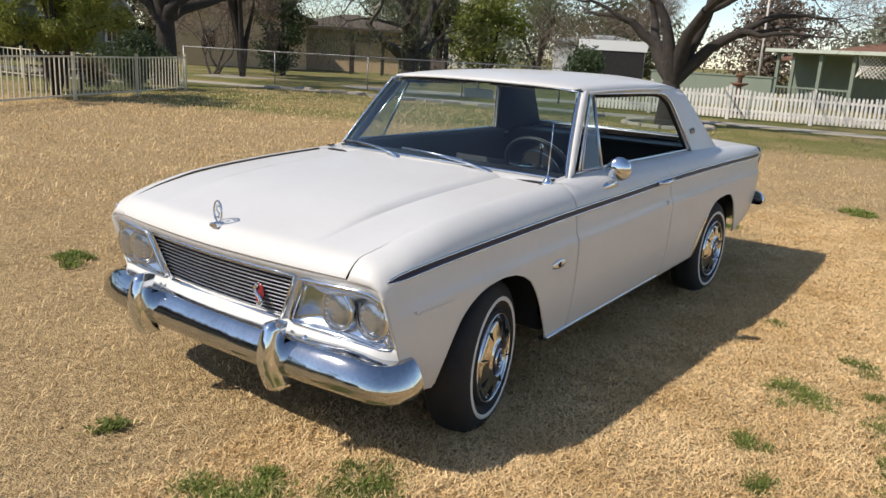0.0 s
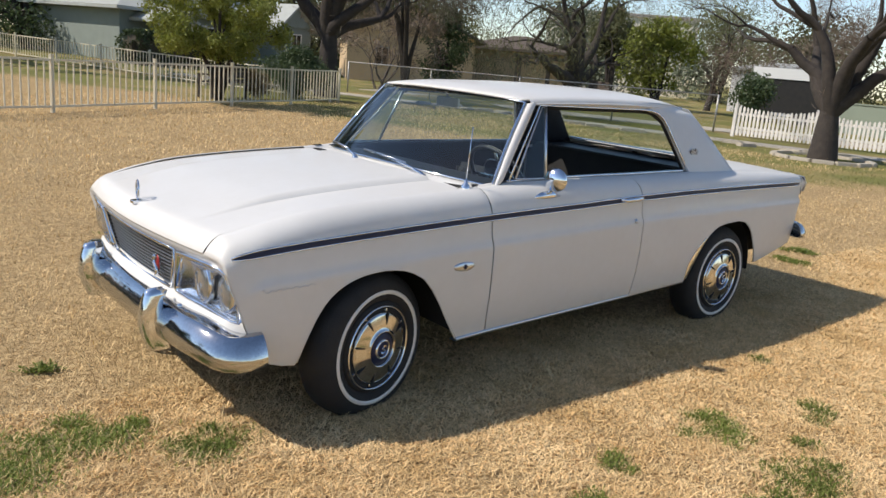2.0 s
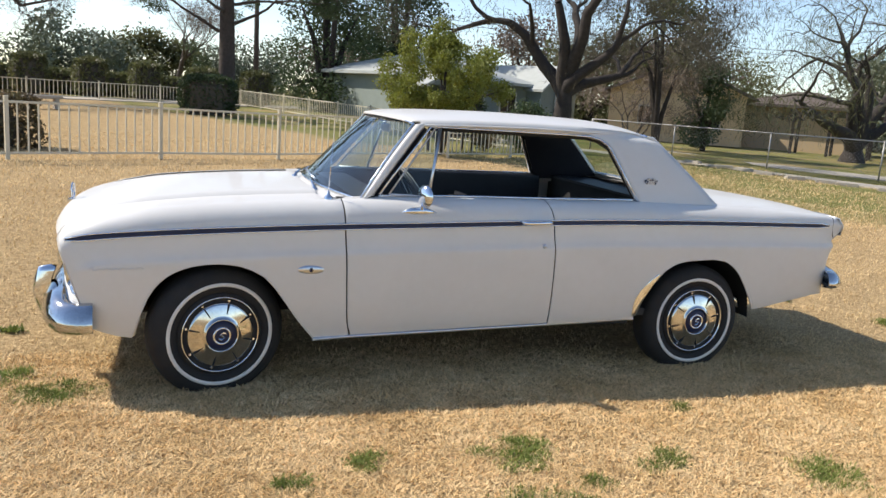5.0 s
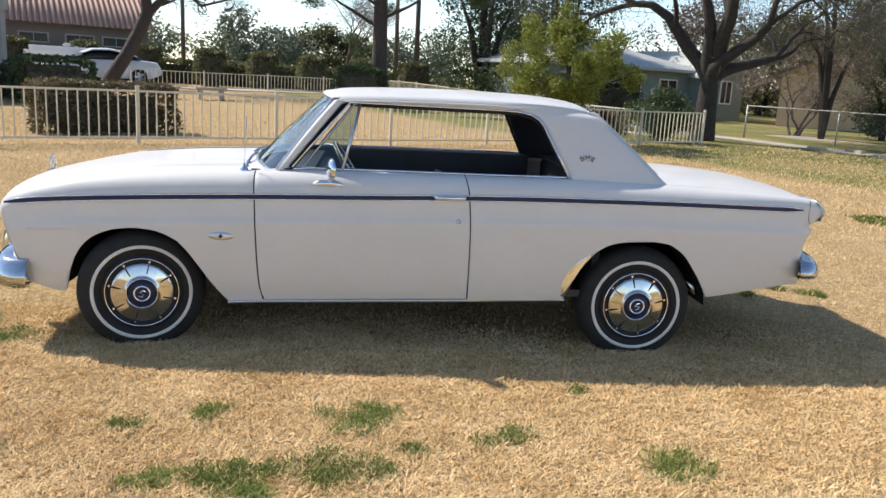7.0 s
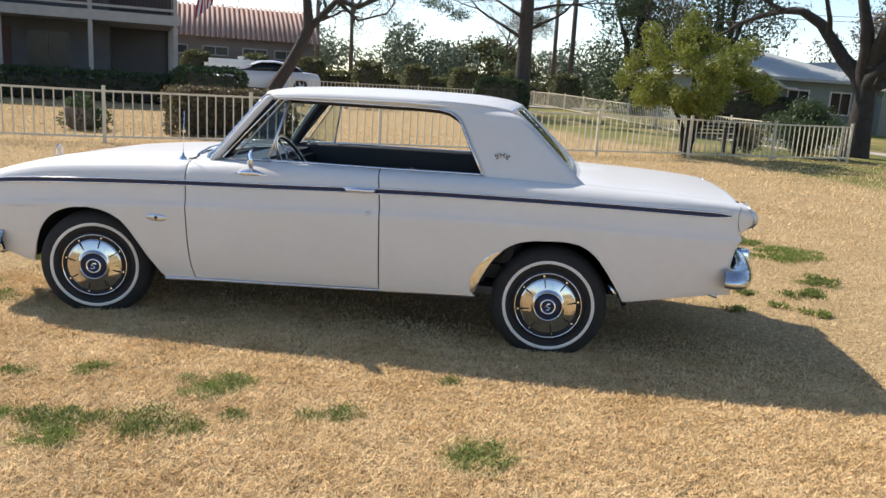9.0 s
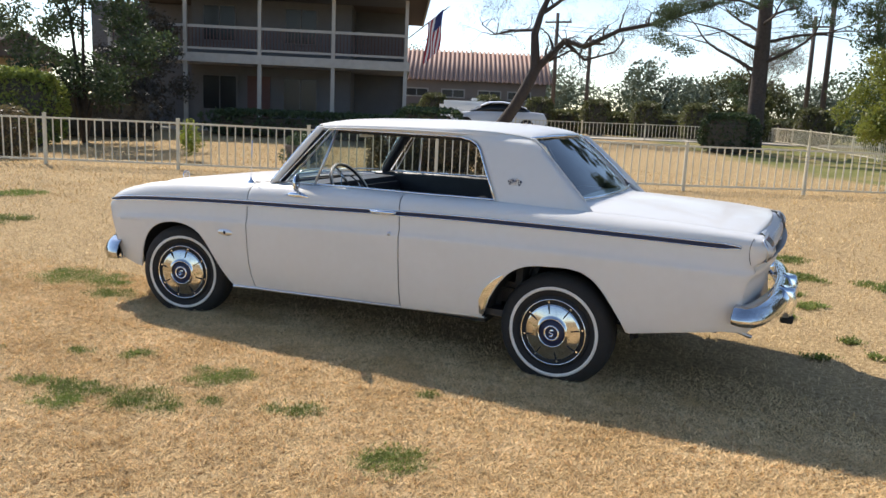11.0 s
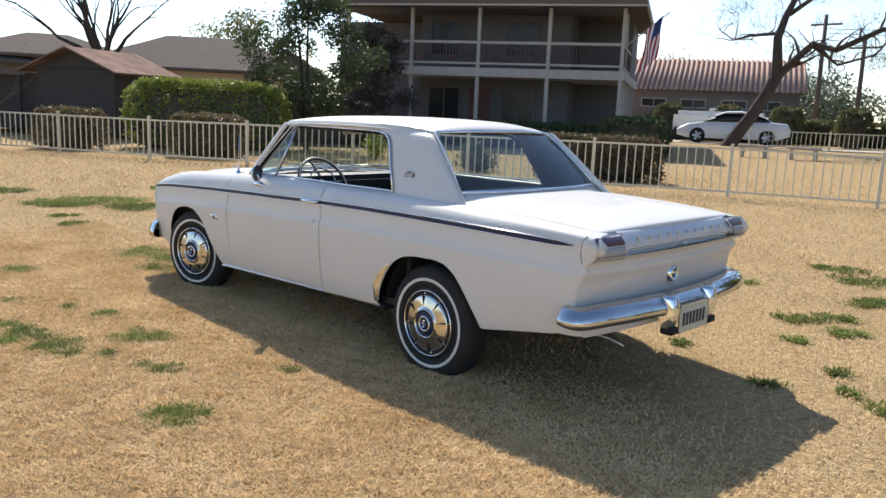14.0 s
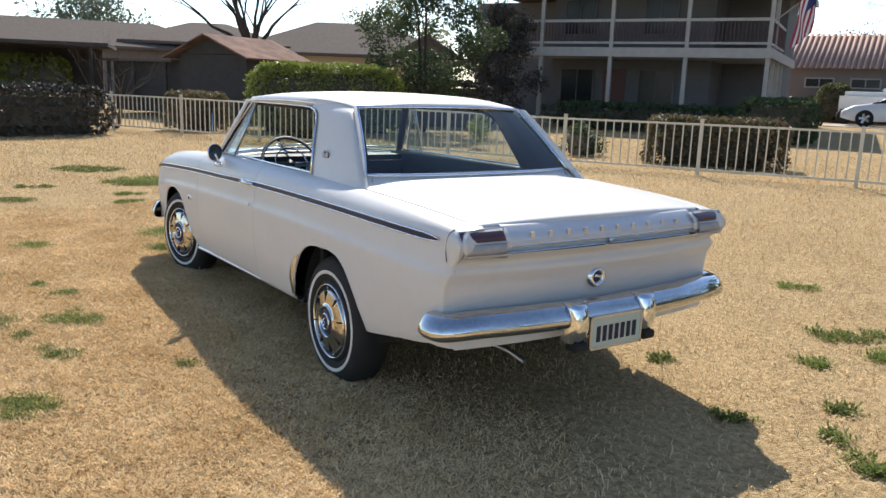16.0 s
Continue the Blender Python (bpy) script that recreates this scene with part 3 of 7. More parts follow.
for depth_, r0_, line_ in ((-.10, .19, ((.70, 3.0), (1.24, 3.6), (2.02, 4.45), (2.95, 4.2), (4.5, 5.0), (6.1, 5.35), (7.0, 5.7), (9.0, 6.4))),
                           (.25, .10, ((2.02, 4.4), (2.5, 4.1), (3.1, 3.65), (4.5, 4.1), (5.0, 4.7))),
                           (.30, .12, ((1.15, 6.3), (2.3, 7.2), (3.6, 7.9), (4.6, 8.6))),
                           (-.45, .11, ((1.0, 5.7), (1.7, 6.2), (2.8, 6.9), (3.5, 6.8), (4.4, 6.4))),
                           (-.25, .10, ((1.1, 6.3), (0, 7.1), (-1.3, 7.3), (-2.6, 7.8))),
                           (.45, .08, ((.62, 4.9), (-.5, 4.85), (-1.2, 4.7), (-1.9, 5.2))),
                           (.60, .10, ((1.17, 6.3), (.9, 7.2), (.6, 8.0), (0, 8.8)))):
    pts_ = [across(u, depth_ * k, z) for k, (u, z) in enumerate(line_)]
    rr_ = [r0_ * (1 - .75 * k / (len(pts_) - 1)) for k in range(len(pts_))]
    pieces_.append(tube(pts_, rr_, 8, closed=False))
    for k in range(1, len(pts_)):
        a_, b_ = np.array(pts_[k - 1]), np.array(pts_[k])
        for q in range(3):
            w_ = (b_ - a_) / np.linalg.norm(b_ - a_) * .6 + rng_.normal(size=3) * (.6, .6, .35) + (0, 0, .35)
            g_, e_ = grow(tuple(a_ + (b_ - a_) * rng_.uniform(.3, 1)), tuple(w_), rng_.uniform(.5, .9), rr_[k] * .45 + .012, 3 if k > 1 else 2, int(rng_.integers(9999)), spread=.6, kids=2, droop=.05, wiggle=.26, shrink=.74)
            pieces_ += g_
            tips_ += e_
t_ = thing("small_tree", "leaning dark mesquite with crooked limbs and sparse twigs", "tree", MESQ)
link_mesh("trunk", *join_geo(*pieces_), M_BARKD, t_, smooth=True)
fast_mesh("crown", *leaf_cloud(tips_, [.55] * len(tips_), 22000, .10, 21, .7, .1, .05, .25), M_TWIGD, t_)
# pine: straight trunk with level limbs and needle clumps
limbs = [dict(base=(0, 0, -.1), way=(.02, 0, 1), length=11.5, radius=.36, levels=0, seed=9, wiggle=.01)]
for k in range(26):
    a = k * 2.4
    z = 3.2 + k * .30
    limbs.append(dict(base=(.02 * z, 0, z), way=(math.cos(a), math.sin(a), .25 + .01 * k), length=2.4 - .05 * k, radius=.085 - .002 * k, levels=2, seed=60 + k, spread=.5, kids=2, wiggle=.12, shrink=.62))
tree("pine_tree", "tall pine with a straight trunk and loose needle clumps", (-.2, -29.6), M_BARKD, limbs, (.48, 46000, .085, .6, .2), M_LEAFD)


def foliage(name, label, at, clumps, count, size, leaf_m, trunk=None, category="tree", shell=.55, turn=0.0, group=""):
    """Crown of clumps (x, y, z, r) over a trunk (height, radius)."""
    t = thing(name, label, category, (at[0], at[1], gz(*at)), turn, group)
    if trunk:
        pieces = []
        for k, c in enumerate(clumps[:7]):
            pieces.append(tube([(0, 0, -.05), (c[0] * .15, c[1] * .15, trunk[0] * .6), (c[0] * .5, c[1] * .5, (trunk[0] + c[2]) / 2), (c[0], c[1], c[2])], [trunk[1], trunk[1] * .8, trunk[1] * .5, .015], 7))
        v, f = join_geo(*pieces)
        link_mesh("trunk", v, f, M_BARK, t, smooth=True)
    v, f = leaf_cloud([c[:3] for c in clumps], [c[3] for c in clumps], count, size, int(abs(at[0] * 31 + at[1] * 17)) + count, .95, shell)
    fast_mesh("crown", v, f, leaf_m, t)
    return t


def ball_clumps(n, rx, ry, z0, z1, r, seed, taper=0.0):
    q = np.random.default_rng(seed)
    out = []
    for _ in range(n):
        z = q.uniform(0, 1)
        a = q.uniform(0, 2 * math.pi)
        s = math.sqrt(q.random()) * (math.sin(math.pi * (.15 + .8 * z)) if not taper else (1 - z * taper))
        out.append((rx * s * math.cos(a), ry * s * math.sin(a), z0 + (z1 - z0) * z, r * q.uniform(.7, 1.25)))
    return out


foliage("citrus_tree", "bright green leafy tree just behind the fence", (-4.75, -14.6), ball_clumps(62, 1.8, 1.6, 1.15, 2.85, .29, 2) + [(1.2, .9, 2.8, .25), (-1.3, -.2, 2.6, .28), (.2, .1, 3.2, .25), (1.75, .9, 1.7, .25), (-1.9, -.6, 1.6, .3)], 30000, .042, M_LEAF, (1.2, .07), shell=.2)
foliage("dome_shrub", "rounded dark green shrub by the fence corner", (-8.2, -17.1), ball_clumps(24, .85, .8, .35, 1.2, .38, 4), 11000, .045, M_LEAFD, category="shrub")
foliage("cypress_tree", "dense dark evergreen standing behind the yard", (-6.2, -40.0), ball_clumps(60, 2.6, 2.6, .8, 12.5, 1.1, 5, .7), 20000, .11, M_LEAFD, (2, .3))
foliage("cypress_tree", "broad dark evergreen mass behind the fence", (-11.5, -45.0), ball_clumps(60, 4.0, 3.5, 1.5, 11.0, 1.4, 6, .5), 22000, .12, M_LEAFD, (2, .3))
foliage("evergreen_tree", "feathery dark evergreen beside the big house", (15.6, -10.3), ball_clumps(70, 2.5, 2.0, 1.3, 4.7, .40, 8), 15000, .06, M_LEAFD, (2.2, .07), shell=.1)
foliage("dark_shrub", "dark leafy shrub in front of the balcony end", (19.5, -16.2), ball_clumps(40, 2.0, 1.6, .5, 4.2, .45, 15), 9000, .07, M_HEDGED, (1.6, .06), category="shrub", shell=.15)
tree("bare_shrub", "leafless dark multi stemmed shrub by the porch", (18.4, -14.5), M_BARK, [dict(base=(.1 * k, 0, -.05), way=(.3 * math.cos(k * 1.3), .3 * math.sin(k * 1.3), 1), length=1.7, radius=.05, levels=4, seed=80 + k, spread=.45, kids=2, wiggle=.15, shrink=.72) for k in range(5)])
tree("bare_tree", "small leafless pale stemmed tree at the fence end", (17.7, -1.9), M_BARKG, [dict(base=(.05 * k, 0, -.05), way=(.35 * math.cos(k * 1.3), .35 * math.sin(k * 1.3), 1), length=1.0, radius=.04, levels=4, seed=90 + k, spread=.4, kids=2, wiggle=.12, shrink=.78) for k in range(5)])
tree("pollarded_tree", "bare pruned tree with long upright shoots behind the sheds", (32.7, -11.0), M_BARK, [dict(base=(0, 0, -.1), way=(0, 0, 1), length=2.9, radius=.38, levels=0, seed=99, wiggle=.03)] + [dict(base=(0, 0, 2.5), way=((.45 + .3 * (i % 3)) * math.cos(i * .66), (.45 + .3 * (i % 3)) * math.sin(i * .66), 1), length=1.9 + .12 * (i % 4), radius=.13, levels=4, seed=100 + i, spread=.26, kids=2, wiggle=.09, shrink=.82) for i in range(11)], (.5, 6000, .22, 1, .03, -.8), M_TWIG)
tree("bare_tree", "leafless reddish street tree in the distance", (2.0, -48.0), M_BARKG, [dict(base=(0, 0, -.1), way=(0, 0, 1), length=2.6, radius=.25, levels=4, seed=120, spread=.45, kids=3, wiggle=.12, shrink=.75)], (.6, 4200, .20, 1, .05), M_TWIG)
tree("bare_tree", "pale bare branched tree near the white fence", (-19.3, .3), M_BARKG, [dict(base=(0, 0, -.1), way=(0, .1, 1), length=1.6, radius=.13, levels=4, seed=130, spread=.5, kids=2, wiggle=.15, shrink=.78)])
tree("bare_tree", "twiggy brown shrub like tree behind the wire fence", (-17.0, -25.0), M_BARKG, [dict(base=(.1 * k, 0, -.1), way=(.5 * math.cos(k * 1.2), .5 * math.sin(k * 1.2), 1), length=1.5, radius=.06, levels=4, seed=140 + k, spread=.45, kids=2, wiggle=.15, shrink=.75) for k in range(5)], (.5, 7000, .20, 1, .05), M_TWIG)
tree("bare_tree", "reddish bare tree far across the street", (-41.0, -18.0), M_BARKG, [dict(base=(.3 * k, 0, -.1), way=(.4 * math.cos(k * 2), .4 * math.sin(k * 2), 1), length=2.6, radius=.16, levels=4, seed=150 + k, spread=.5, kids=2, wiggle=.15, shrink=.75) for k in range(3)], (1.0, 12600, .20, 1, .05), M_TWIG)
tree("bare_tree", "dark grey bare tree far across the street", (-39.4, -23.0), M_BARK, [dict(base=(0, 0, -.1), way=(.05, 0, 1), length=2.6, radius=.22, levels=4, seed=160, spread=.6, kids=3, wiggle=.15, shrink=.75)], (.8, 8000, .10, 1, .2), M_LEAFO)
tree("bare_tree", "wide bare tree behind the green house", (-42.0, -3.0), M_BARKG, [dict(base=(0, .4 * k, -.1), way=(.0, .5 * (k - 1), 1), length=3.0, radius=.2, levels=4, seed=170 + k, spread=.5, kids=2, wiggle=.15, shrink=.78) for k in range(3)], (1.0, 12600, .20, 1, .05), M_TWIG)
foliage("broadleaf_tree", "green rounded tree across the street", (-33.6, -22.6), ball_clumps(24, 1.9, 1.9, 1.2, 4.4, .75, 9), 6000, .13, M_LEAF, (1.2, .15))
foliage("palm_like_tree", "drooping olive tree near the far beige building", (-38.0, -29.5), ball_clumps(14, 1.2, 1.2, 3.0, 5.5, .7, 10), 3500, .15, M_LEAFO, (2.5, .15))
foliage("dark_tree", "dark leafy tree beside the beige house", (-20.5, -25.0), ball_clumps(22, 1.1, 1.0, .5, 3.7, .5, 12), 6000, .08, M_LEAFD, (1.2, .12))
foliage("olive_tree", "yellow green leafy crown above the beige house", (-17.0, -23.5), ball_clumps(22, 1.9, 1.9, 3.4, 6.2, .7, 13), 6000, .08, M_LEAFO, (2.5, .12), shell=.2)
foliage("round_shrub", "round green shrub by the white fence", (-27.5, -13.6), ball_clumps(12, .7, .7, .4, 1.9, .45, 14), 3000, .08, M_LEAFD, category="shrub")
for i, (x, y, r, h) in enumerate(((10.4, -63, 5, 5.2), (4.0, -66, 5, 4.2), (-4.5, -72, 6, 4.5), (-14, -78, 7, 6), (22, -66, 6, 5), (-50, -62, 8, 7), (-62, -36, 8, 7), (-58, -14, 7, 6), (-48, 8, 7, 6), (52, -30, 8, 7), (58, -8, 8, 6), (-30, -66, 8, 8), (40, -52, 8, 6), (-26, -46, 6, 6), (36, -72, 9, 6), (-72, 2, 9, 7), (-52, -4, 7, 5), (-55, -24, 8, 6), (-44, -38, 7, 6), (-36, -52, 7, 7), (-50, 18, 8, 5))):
    # every second tree wears the leaf colour paled for haze
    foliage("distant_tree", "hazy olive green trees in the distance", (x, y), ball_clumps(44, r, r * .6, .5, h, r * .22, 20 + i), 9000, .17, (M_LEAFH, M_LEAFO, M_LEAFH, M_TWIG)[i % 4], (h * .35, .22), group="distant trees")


# ---- clipped hedges ----
def hedge(name, label, at, turn, lx, ly, h, count, leaf_m, size=.04, round_=.25, core=True):
    t = thing(name, label, "hedge", (at[0], at[1], gz(*at)), turn)
    r = np.random.default_rng(count)
    n = count
    # points on the rounded surface of the block
    p = r.uniform(-1, 1, (n, 3)) * np.array((lx / 2, ly / 2, h / 2))
    axis = r.choice(3, n, p=np.array((ly * h, lx * h, lx * ly * 1.2)) / (ly * h + lx * h + lx * ly * 1.2))
    sg = np.where(r.random(n) < .5, -1.0, 1.0)
    sg = np.where(axis == 2, 1.0, sg)
    ext = np.array((lx / 2, ly / 2, h / 2))
    p[np.arange(n), axis] = sg * ext[axis]
    q = np.abs(p) / ext
    over = np.clip((q - (1 - round_)) / round_, 0, 1)
    ln = np.sqrt((over ** 2).sum(1))
    k = np.where(ln > 1, 1 / np.maximum(ln, 1e-6), 1)
    q2 = np.where(q > 1 - round_, (1 - round_) + over * k[:, None] * round_, q)
    lump = .05 * np.sin(p[:, 0] * 5.3 + 1.7 * np.sin(p[:, 1] * 4.1)) * np.sin(p[:, 2] * 6.1 + p[:, 0] * 2.3)
    p = np.sign(p) * q2 * ext * (1 + lump[:, None]) + r.normal(0, .035, (n, 3))
    p[:, 2] += h / 2
    a = r.normal(size=(n, 3))
    a /= np.linalg.norm(a, axis=1)[:, None]
    b = np.cross(a, r.normal(size=(n, 3)))
    b /= np.linalg.norm(b, axis=1)[:, None]
    s = size * r.uniform(.6, 1.4, n)[:, None]
    v = np.stack([p - a * s, p + b * s * .5, p + a * s, p - b * s * .5], 1).reshape(-1, 3)
    fast_mesh("leaves", v, np.arange(4 * n).reshape(-1, 4), leaf_m, t)
    # a dark block stands in for the shade deep between the leaves
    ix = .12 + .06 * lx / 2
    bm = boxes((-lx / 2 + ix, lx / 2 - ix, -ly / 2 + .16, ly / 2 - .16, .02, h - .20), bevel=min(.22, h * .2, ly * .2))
    part("inner_core", bm, M_HEDGED, t, "dark solid block in place of the inner shade")
    return t


FT = math.degrees(math.atan2(.4786, .878))
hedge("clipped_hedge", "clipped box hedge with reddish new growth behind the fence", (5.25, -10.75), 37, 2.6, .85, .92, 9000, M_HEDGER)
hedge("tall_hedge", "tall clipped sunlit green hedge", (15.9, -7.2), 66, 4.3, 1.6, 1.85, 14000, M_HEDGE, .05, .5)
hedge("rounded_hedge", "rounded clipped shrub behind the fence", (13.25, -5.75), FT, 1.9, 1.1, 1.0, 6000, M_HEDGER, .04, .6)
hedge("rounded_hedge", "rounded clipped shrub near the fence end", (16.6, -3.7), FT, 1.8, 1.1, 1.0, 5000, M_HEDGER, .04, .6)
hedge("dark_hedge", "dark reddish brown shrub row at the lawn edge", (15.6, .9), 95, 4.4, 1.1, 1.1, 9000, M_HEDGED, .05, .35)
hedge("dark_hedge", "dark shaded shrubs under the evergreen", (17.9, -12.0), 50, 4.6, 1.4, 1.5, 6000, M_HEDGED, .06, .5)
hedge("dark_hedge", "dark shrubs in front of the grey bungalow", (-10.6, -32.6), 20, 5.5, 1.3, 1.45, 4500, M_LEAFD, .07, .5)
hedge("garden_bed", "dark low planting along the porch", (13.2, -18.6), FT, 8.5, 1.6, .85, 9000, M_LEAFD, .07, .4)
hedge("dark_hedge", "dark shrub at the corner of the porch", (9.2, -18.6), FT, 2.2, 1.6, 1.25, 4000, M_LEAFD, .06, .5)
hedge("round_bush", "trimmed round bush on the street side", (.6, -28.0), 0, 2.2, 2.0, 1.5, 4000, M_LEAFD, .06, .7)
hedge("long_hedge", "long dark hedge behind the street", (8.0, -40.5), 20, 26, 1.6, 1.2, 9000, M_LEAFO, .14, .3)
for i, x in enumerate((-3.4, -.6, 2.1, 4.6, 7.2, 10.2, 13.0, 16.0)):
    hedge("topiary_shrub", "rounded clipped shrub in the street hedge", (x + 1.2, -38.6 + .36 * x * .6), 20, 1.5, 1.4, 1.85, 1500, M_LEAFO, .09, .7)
foliage("potted_bush", "small leafy bush in a pot behind the fence", (8.0, -9.7), ball_clumps(9, .42, .42, .12, .50, .22, 41), 2200, .035, M_LEAFD, category="shrub")
part_ = thing("plant_pot", "grey round garden pot on the grass", "pot", (8.0, -9.7, gz(8.0, -9.7)))
v, f = lathe([(.20, 0), (.27, .05), (.30, .25), (.32, .40), (.33, .44), (.28, .44), (.26, .36)], 20, Matrix.Rotation(radians(90), 4, 'X'))
link_mesh("body", v, f, M_STUCCOD, part_, smooth=True)
foliage("young_shrub", "sparse light green young shrub on the yard grass", (9.9, -8.3), ball_clumps(8, .28, .28, .2, .75, .18, 43), 900, .04, M_LEAF, category="shrub", shell=.1)
foliage("young_shrub", "low shrub by the picnic bench", (-6.6, -16.3), ball_clumps(8, .4, .3, .25, .7, .25, 44), 1200, .05, M_HEDGER, category="shrub", shell=.1)


# ---- buildings ----
def block(name, x0, x1, y0, y1, z0, z1, m_, parent, label=""):
    return part(name, boxes((x0, x1, y0, y1, z0, z1)), m_, parent, label)


def gable_roof(parent, x0, x1, y0, y1, z, rise, over, m_, along="x", thick=.14, name="roof"):
    """Ridge along x or y, with overhanging eaves and thickness."""
    if along == "x":
        ym = (y0 + y1) / 2
        prof = [(y0 - over, z - over * rise / ((y1 - y0) / 2)), (ym, z + rise), (y1 + over, z - over * rise / ((y1 - y0) / 2))]
        v = [(x, y, zz + t) for x in (x0 - over, x1 + over) for y, zz in prof for t in (0, thick)]
    else:
        xm = (x0 + x1) / 2
        prof = [(x0 - over, z - over * rise / ((x1 - x0) / 2)), (xm, z + rise), (x1 + over, z - over * rise / ((x1 - x0) / 2))]
        v = [(x, y, zz + t) for y in (y0 - over, y1 + over) for x, zz in prof for t in (0, thick)]
    f = [(0, 2, 8, 6), (2, 4, 10, 8), (1, 7, 9, 3), (3, 9, 11, 5), (0, 1, 3, 2), (2, 3, 5, 4), (6, 8, 9, 7), (8, 10, 11, 9), (0, 6, 7, 1), (4, 5, 11, 10)]
    o = link_mesh(name, v, f, m_, parent)
    # gable ends
    if along == "x":
        for x in (x0, x1):
            link_mesh("gable", [(x, y0, z), (x, y1, z), (x, (y0 + y1) / 2, z + rise), (x + .1, y0, z), (x + .1, y1, z), (x + .1, (y0 + y1) / 2, z + rise)], [(0, 1, 2), (5, 4, 3), (0, 3, 4, 1), (1, 4, 5, 2), (2, 5, 3, 0)], GABLE[0], parent)
    else:
        for y in (y0, y1):
            link_mesh("gable", [(x0, y, z), (x1, y, z), ((x0 + x1) / 2, y, z + rise), (x0, y + .1, z), (x1, y + .1, z), ((x0 + x1) / 2, y + .1, z + rise)], [(0, 1, 2), (5, 4, 3), (0, 3, 4, 1), (1, 4, 5, 2), (2, 5, 3, 0)], GABLE[0], parent)
    return o


GABLE = [M_STUCCO]


def hip_roof(parent, x0, x1, y0, y1, z, rise, m_, inset=None, name="roof", thick=.15):
    k = inset if inset is not None else (y1 - y0) / 2
    ym = (y0 + y1) / 2
    v = [(x0, y0, z), (x1, y0, z), (x1, y1, z), (x0, y1, z), (x0, y0, z + thick), (x1, y0, z + thick), (x1, y1, z + thick), (x0, y1, z + thick), (x0 + k, ym, z + rise), (x1 - k, ym, z + rise)]
    f = [(3, 2, 1, 0), (0, 1, 5, 4), (1, 2, 6, 5), (2, 3, 7, 6), (3, 0, 4, 7), (4, 5, 9, 8), (5, 6, 9), (6, 7, 8, 9), (7, 4, 8)]
    return link_mesh(name, v, f, m_, parent)


def window(parent, x, y, z, w, h, facing="y", sgn=-1, frame_m=None, name="window"):
    """A framed dark pane set on a wall that faces along y or x."""
    d = .05
    if facing == "y":
        o = part(name, boxes((x - w / 2, x + w / 2, y - .02, y + .02, z, z + h)), M_WINDOW, parent)
        part("frame", boxes((x - w / 2 - .07, x - w / 2, y - d, y + d, z - .07, z + h + .07), (x + w / 2, x + w / 2 + .07, y - d, y + d, z - .07, z + h + .07), (x - w / 2, x + w / 2, y - d, y + d, z + h, z + h + .07), (x - w / 2, x + w / 2, y - d, y + d, z - .07, z), (x - .02, x + .02, y - d, y + d, z, z + h)), frame_m or M_TRIM, o)
    else:
        o = part(name, boxes((x - .02, x + .02, y - w / 2, y + w / 2, z, z + h)), M_WINDOW, parent)
        part("frame", boxes((x - d, x + d, y - w / 2 - .07, y - w / 2, z - .07, z + h + .07), (x - d, x + d, y + w / 2, y + w / 2 + .07, z - .07, z + h + .07), (x - d, x + d, y - w / 2, y + w / 2, z + h, z + h + .07), (x - d, x + d, y - w / 2, y + w / 2, z - .07, z), (x - d, x + d, y - .02, y + .02, z, z + h)), frame_m or M_TRIM, o)
    return o


# two storey porch house: local x along its front, local -y behind it
HB = gz(11.8, -21.6) - .1
house = thing("house", "dark brown two storey house with pale posts and balconies", "house", (11.75, -21.55, HB), FT)
L, D = 11.05, 9.0
block("wall", 2.2, 8.5, -D, -2.2, 0, 5.25, M_BROWNWALL, house, "dark brown siding")
block("rear_wing", 8.505, 13.5, -D, -5.2, 0, 5.2, M_BROWNWALL, house, "dark brown siding")
block("porch_floor", -.1, L, -2.3, .1, 0, .15, M_CONCRETE, house)
block("porch_floor", -.1, 2.3, -D, -2.2, 0, .15, M_CONCRETE, house)
block("balcony_floor", -.15, L, -2.3, .15, 2.62, 2.95, M_TRIM, house, "pale boarded balcony edge")
block("balcony_floor", -.15, 2.3, -D, -2.25, 2.62, 2.95, M_TRIM, house, "pale boarded balcony edge")
block("balcony_ceiling", 0, L, -2.2, 0, 5.19, 5.24, M_BROWNWALL, house)
for k in range(5):
    x = k * 2.72
    block("post", x - .07, x + .07, -.07, .07, .15, 2.62, M_TRIM, house)
    block("post", x - .065, x + .065, -.065, .065, 2.95, 5.19, M_TRIM, house)
    if k < 4:
        block("handrail", x + .066, x + 2.654, -.04, .04, 3.86, 3.96, M_TRIM, house)
        block("bottom_rail", x + .066, x + 2.654, -.04, .04, 3.08, 3.16, M_TRIM, house)
        for q in range(20):
            block("baluster", x + .14 + q * .128, x + .165 + q * .128, -.02, .02, 3.16, 3.86, M_REDRAIL, house)
for k in range(1, 4):
    y = -k * 1.6
    block("post", -.07, .07, y - .07, y + .07, .15, 2.62, M_TRIM, house)
    block("handrail", -.04, .04, y + .05, y + 1.55, 3.86, 3.96, M_TRIM, house)
    block("bottom_rail", -.04, .04, y + .05, y + 1.55, 3.08, 3.16, M_TRIM, house)
    for q in range(10):
        block("baluster", -.02, .02, y + .12 + q * .14, y + .145 + q * .14, 3.16, 3.86, M_REDRAIL, house)
block("post", -.065, .065, -1.66, -1.54, 2.95, 5.19, M_TRIM, house)
block("wall", -.05, 2.195, -D, -4.9, .1, 5.25, M_BROWNWALL, house, "dark brown siding")
block("fascia", -.75, L + .4, .66, .74, 5.18, 5.36, M_TRIM, house)
block("fascia", -.83, -.75, -D, .74, 5.18, 5.36, M_TRIM, house)
hip_roof(house, -.8, L + .5, -D - .5, .75, 5.25, 2.0, M_SHINGLE)
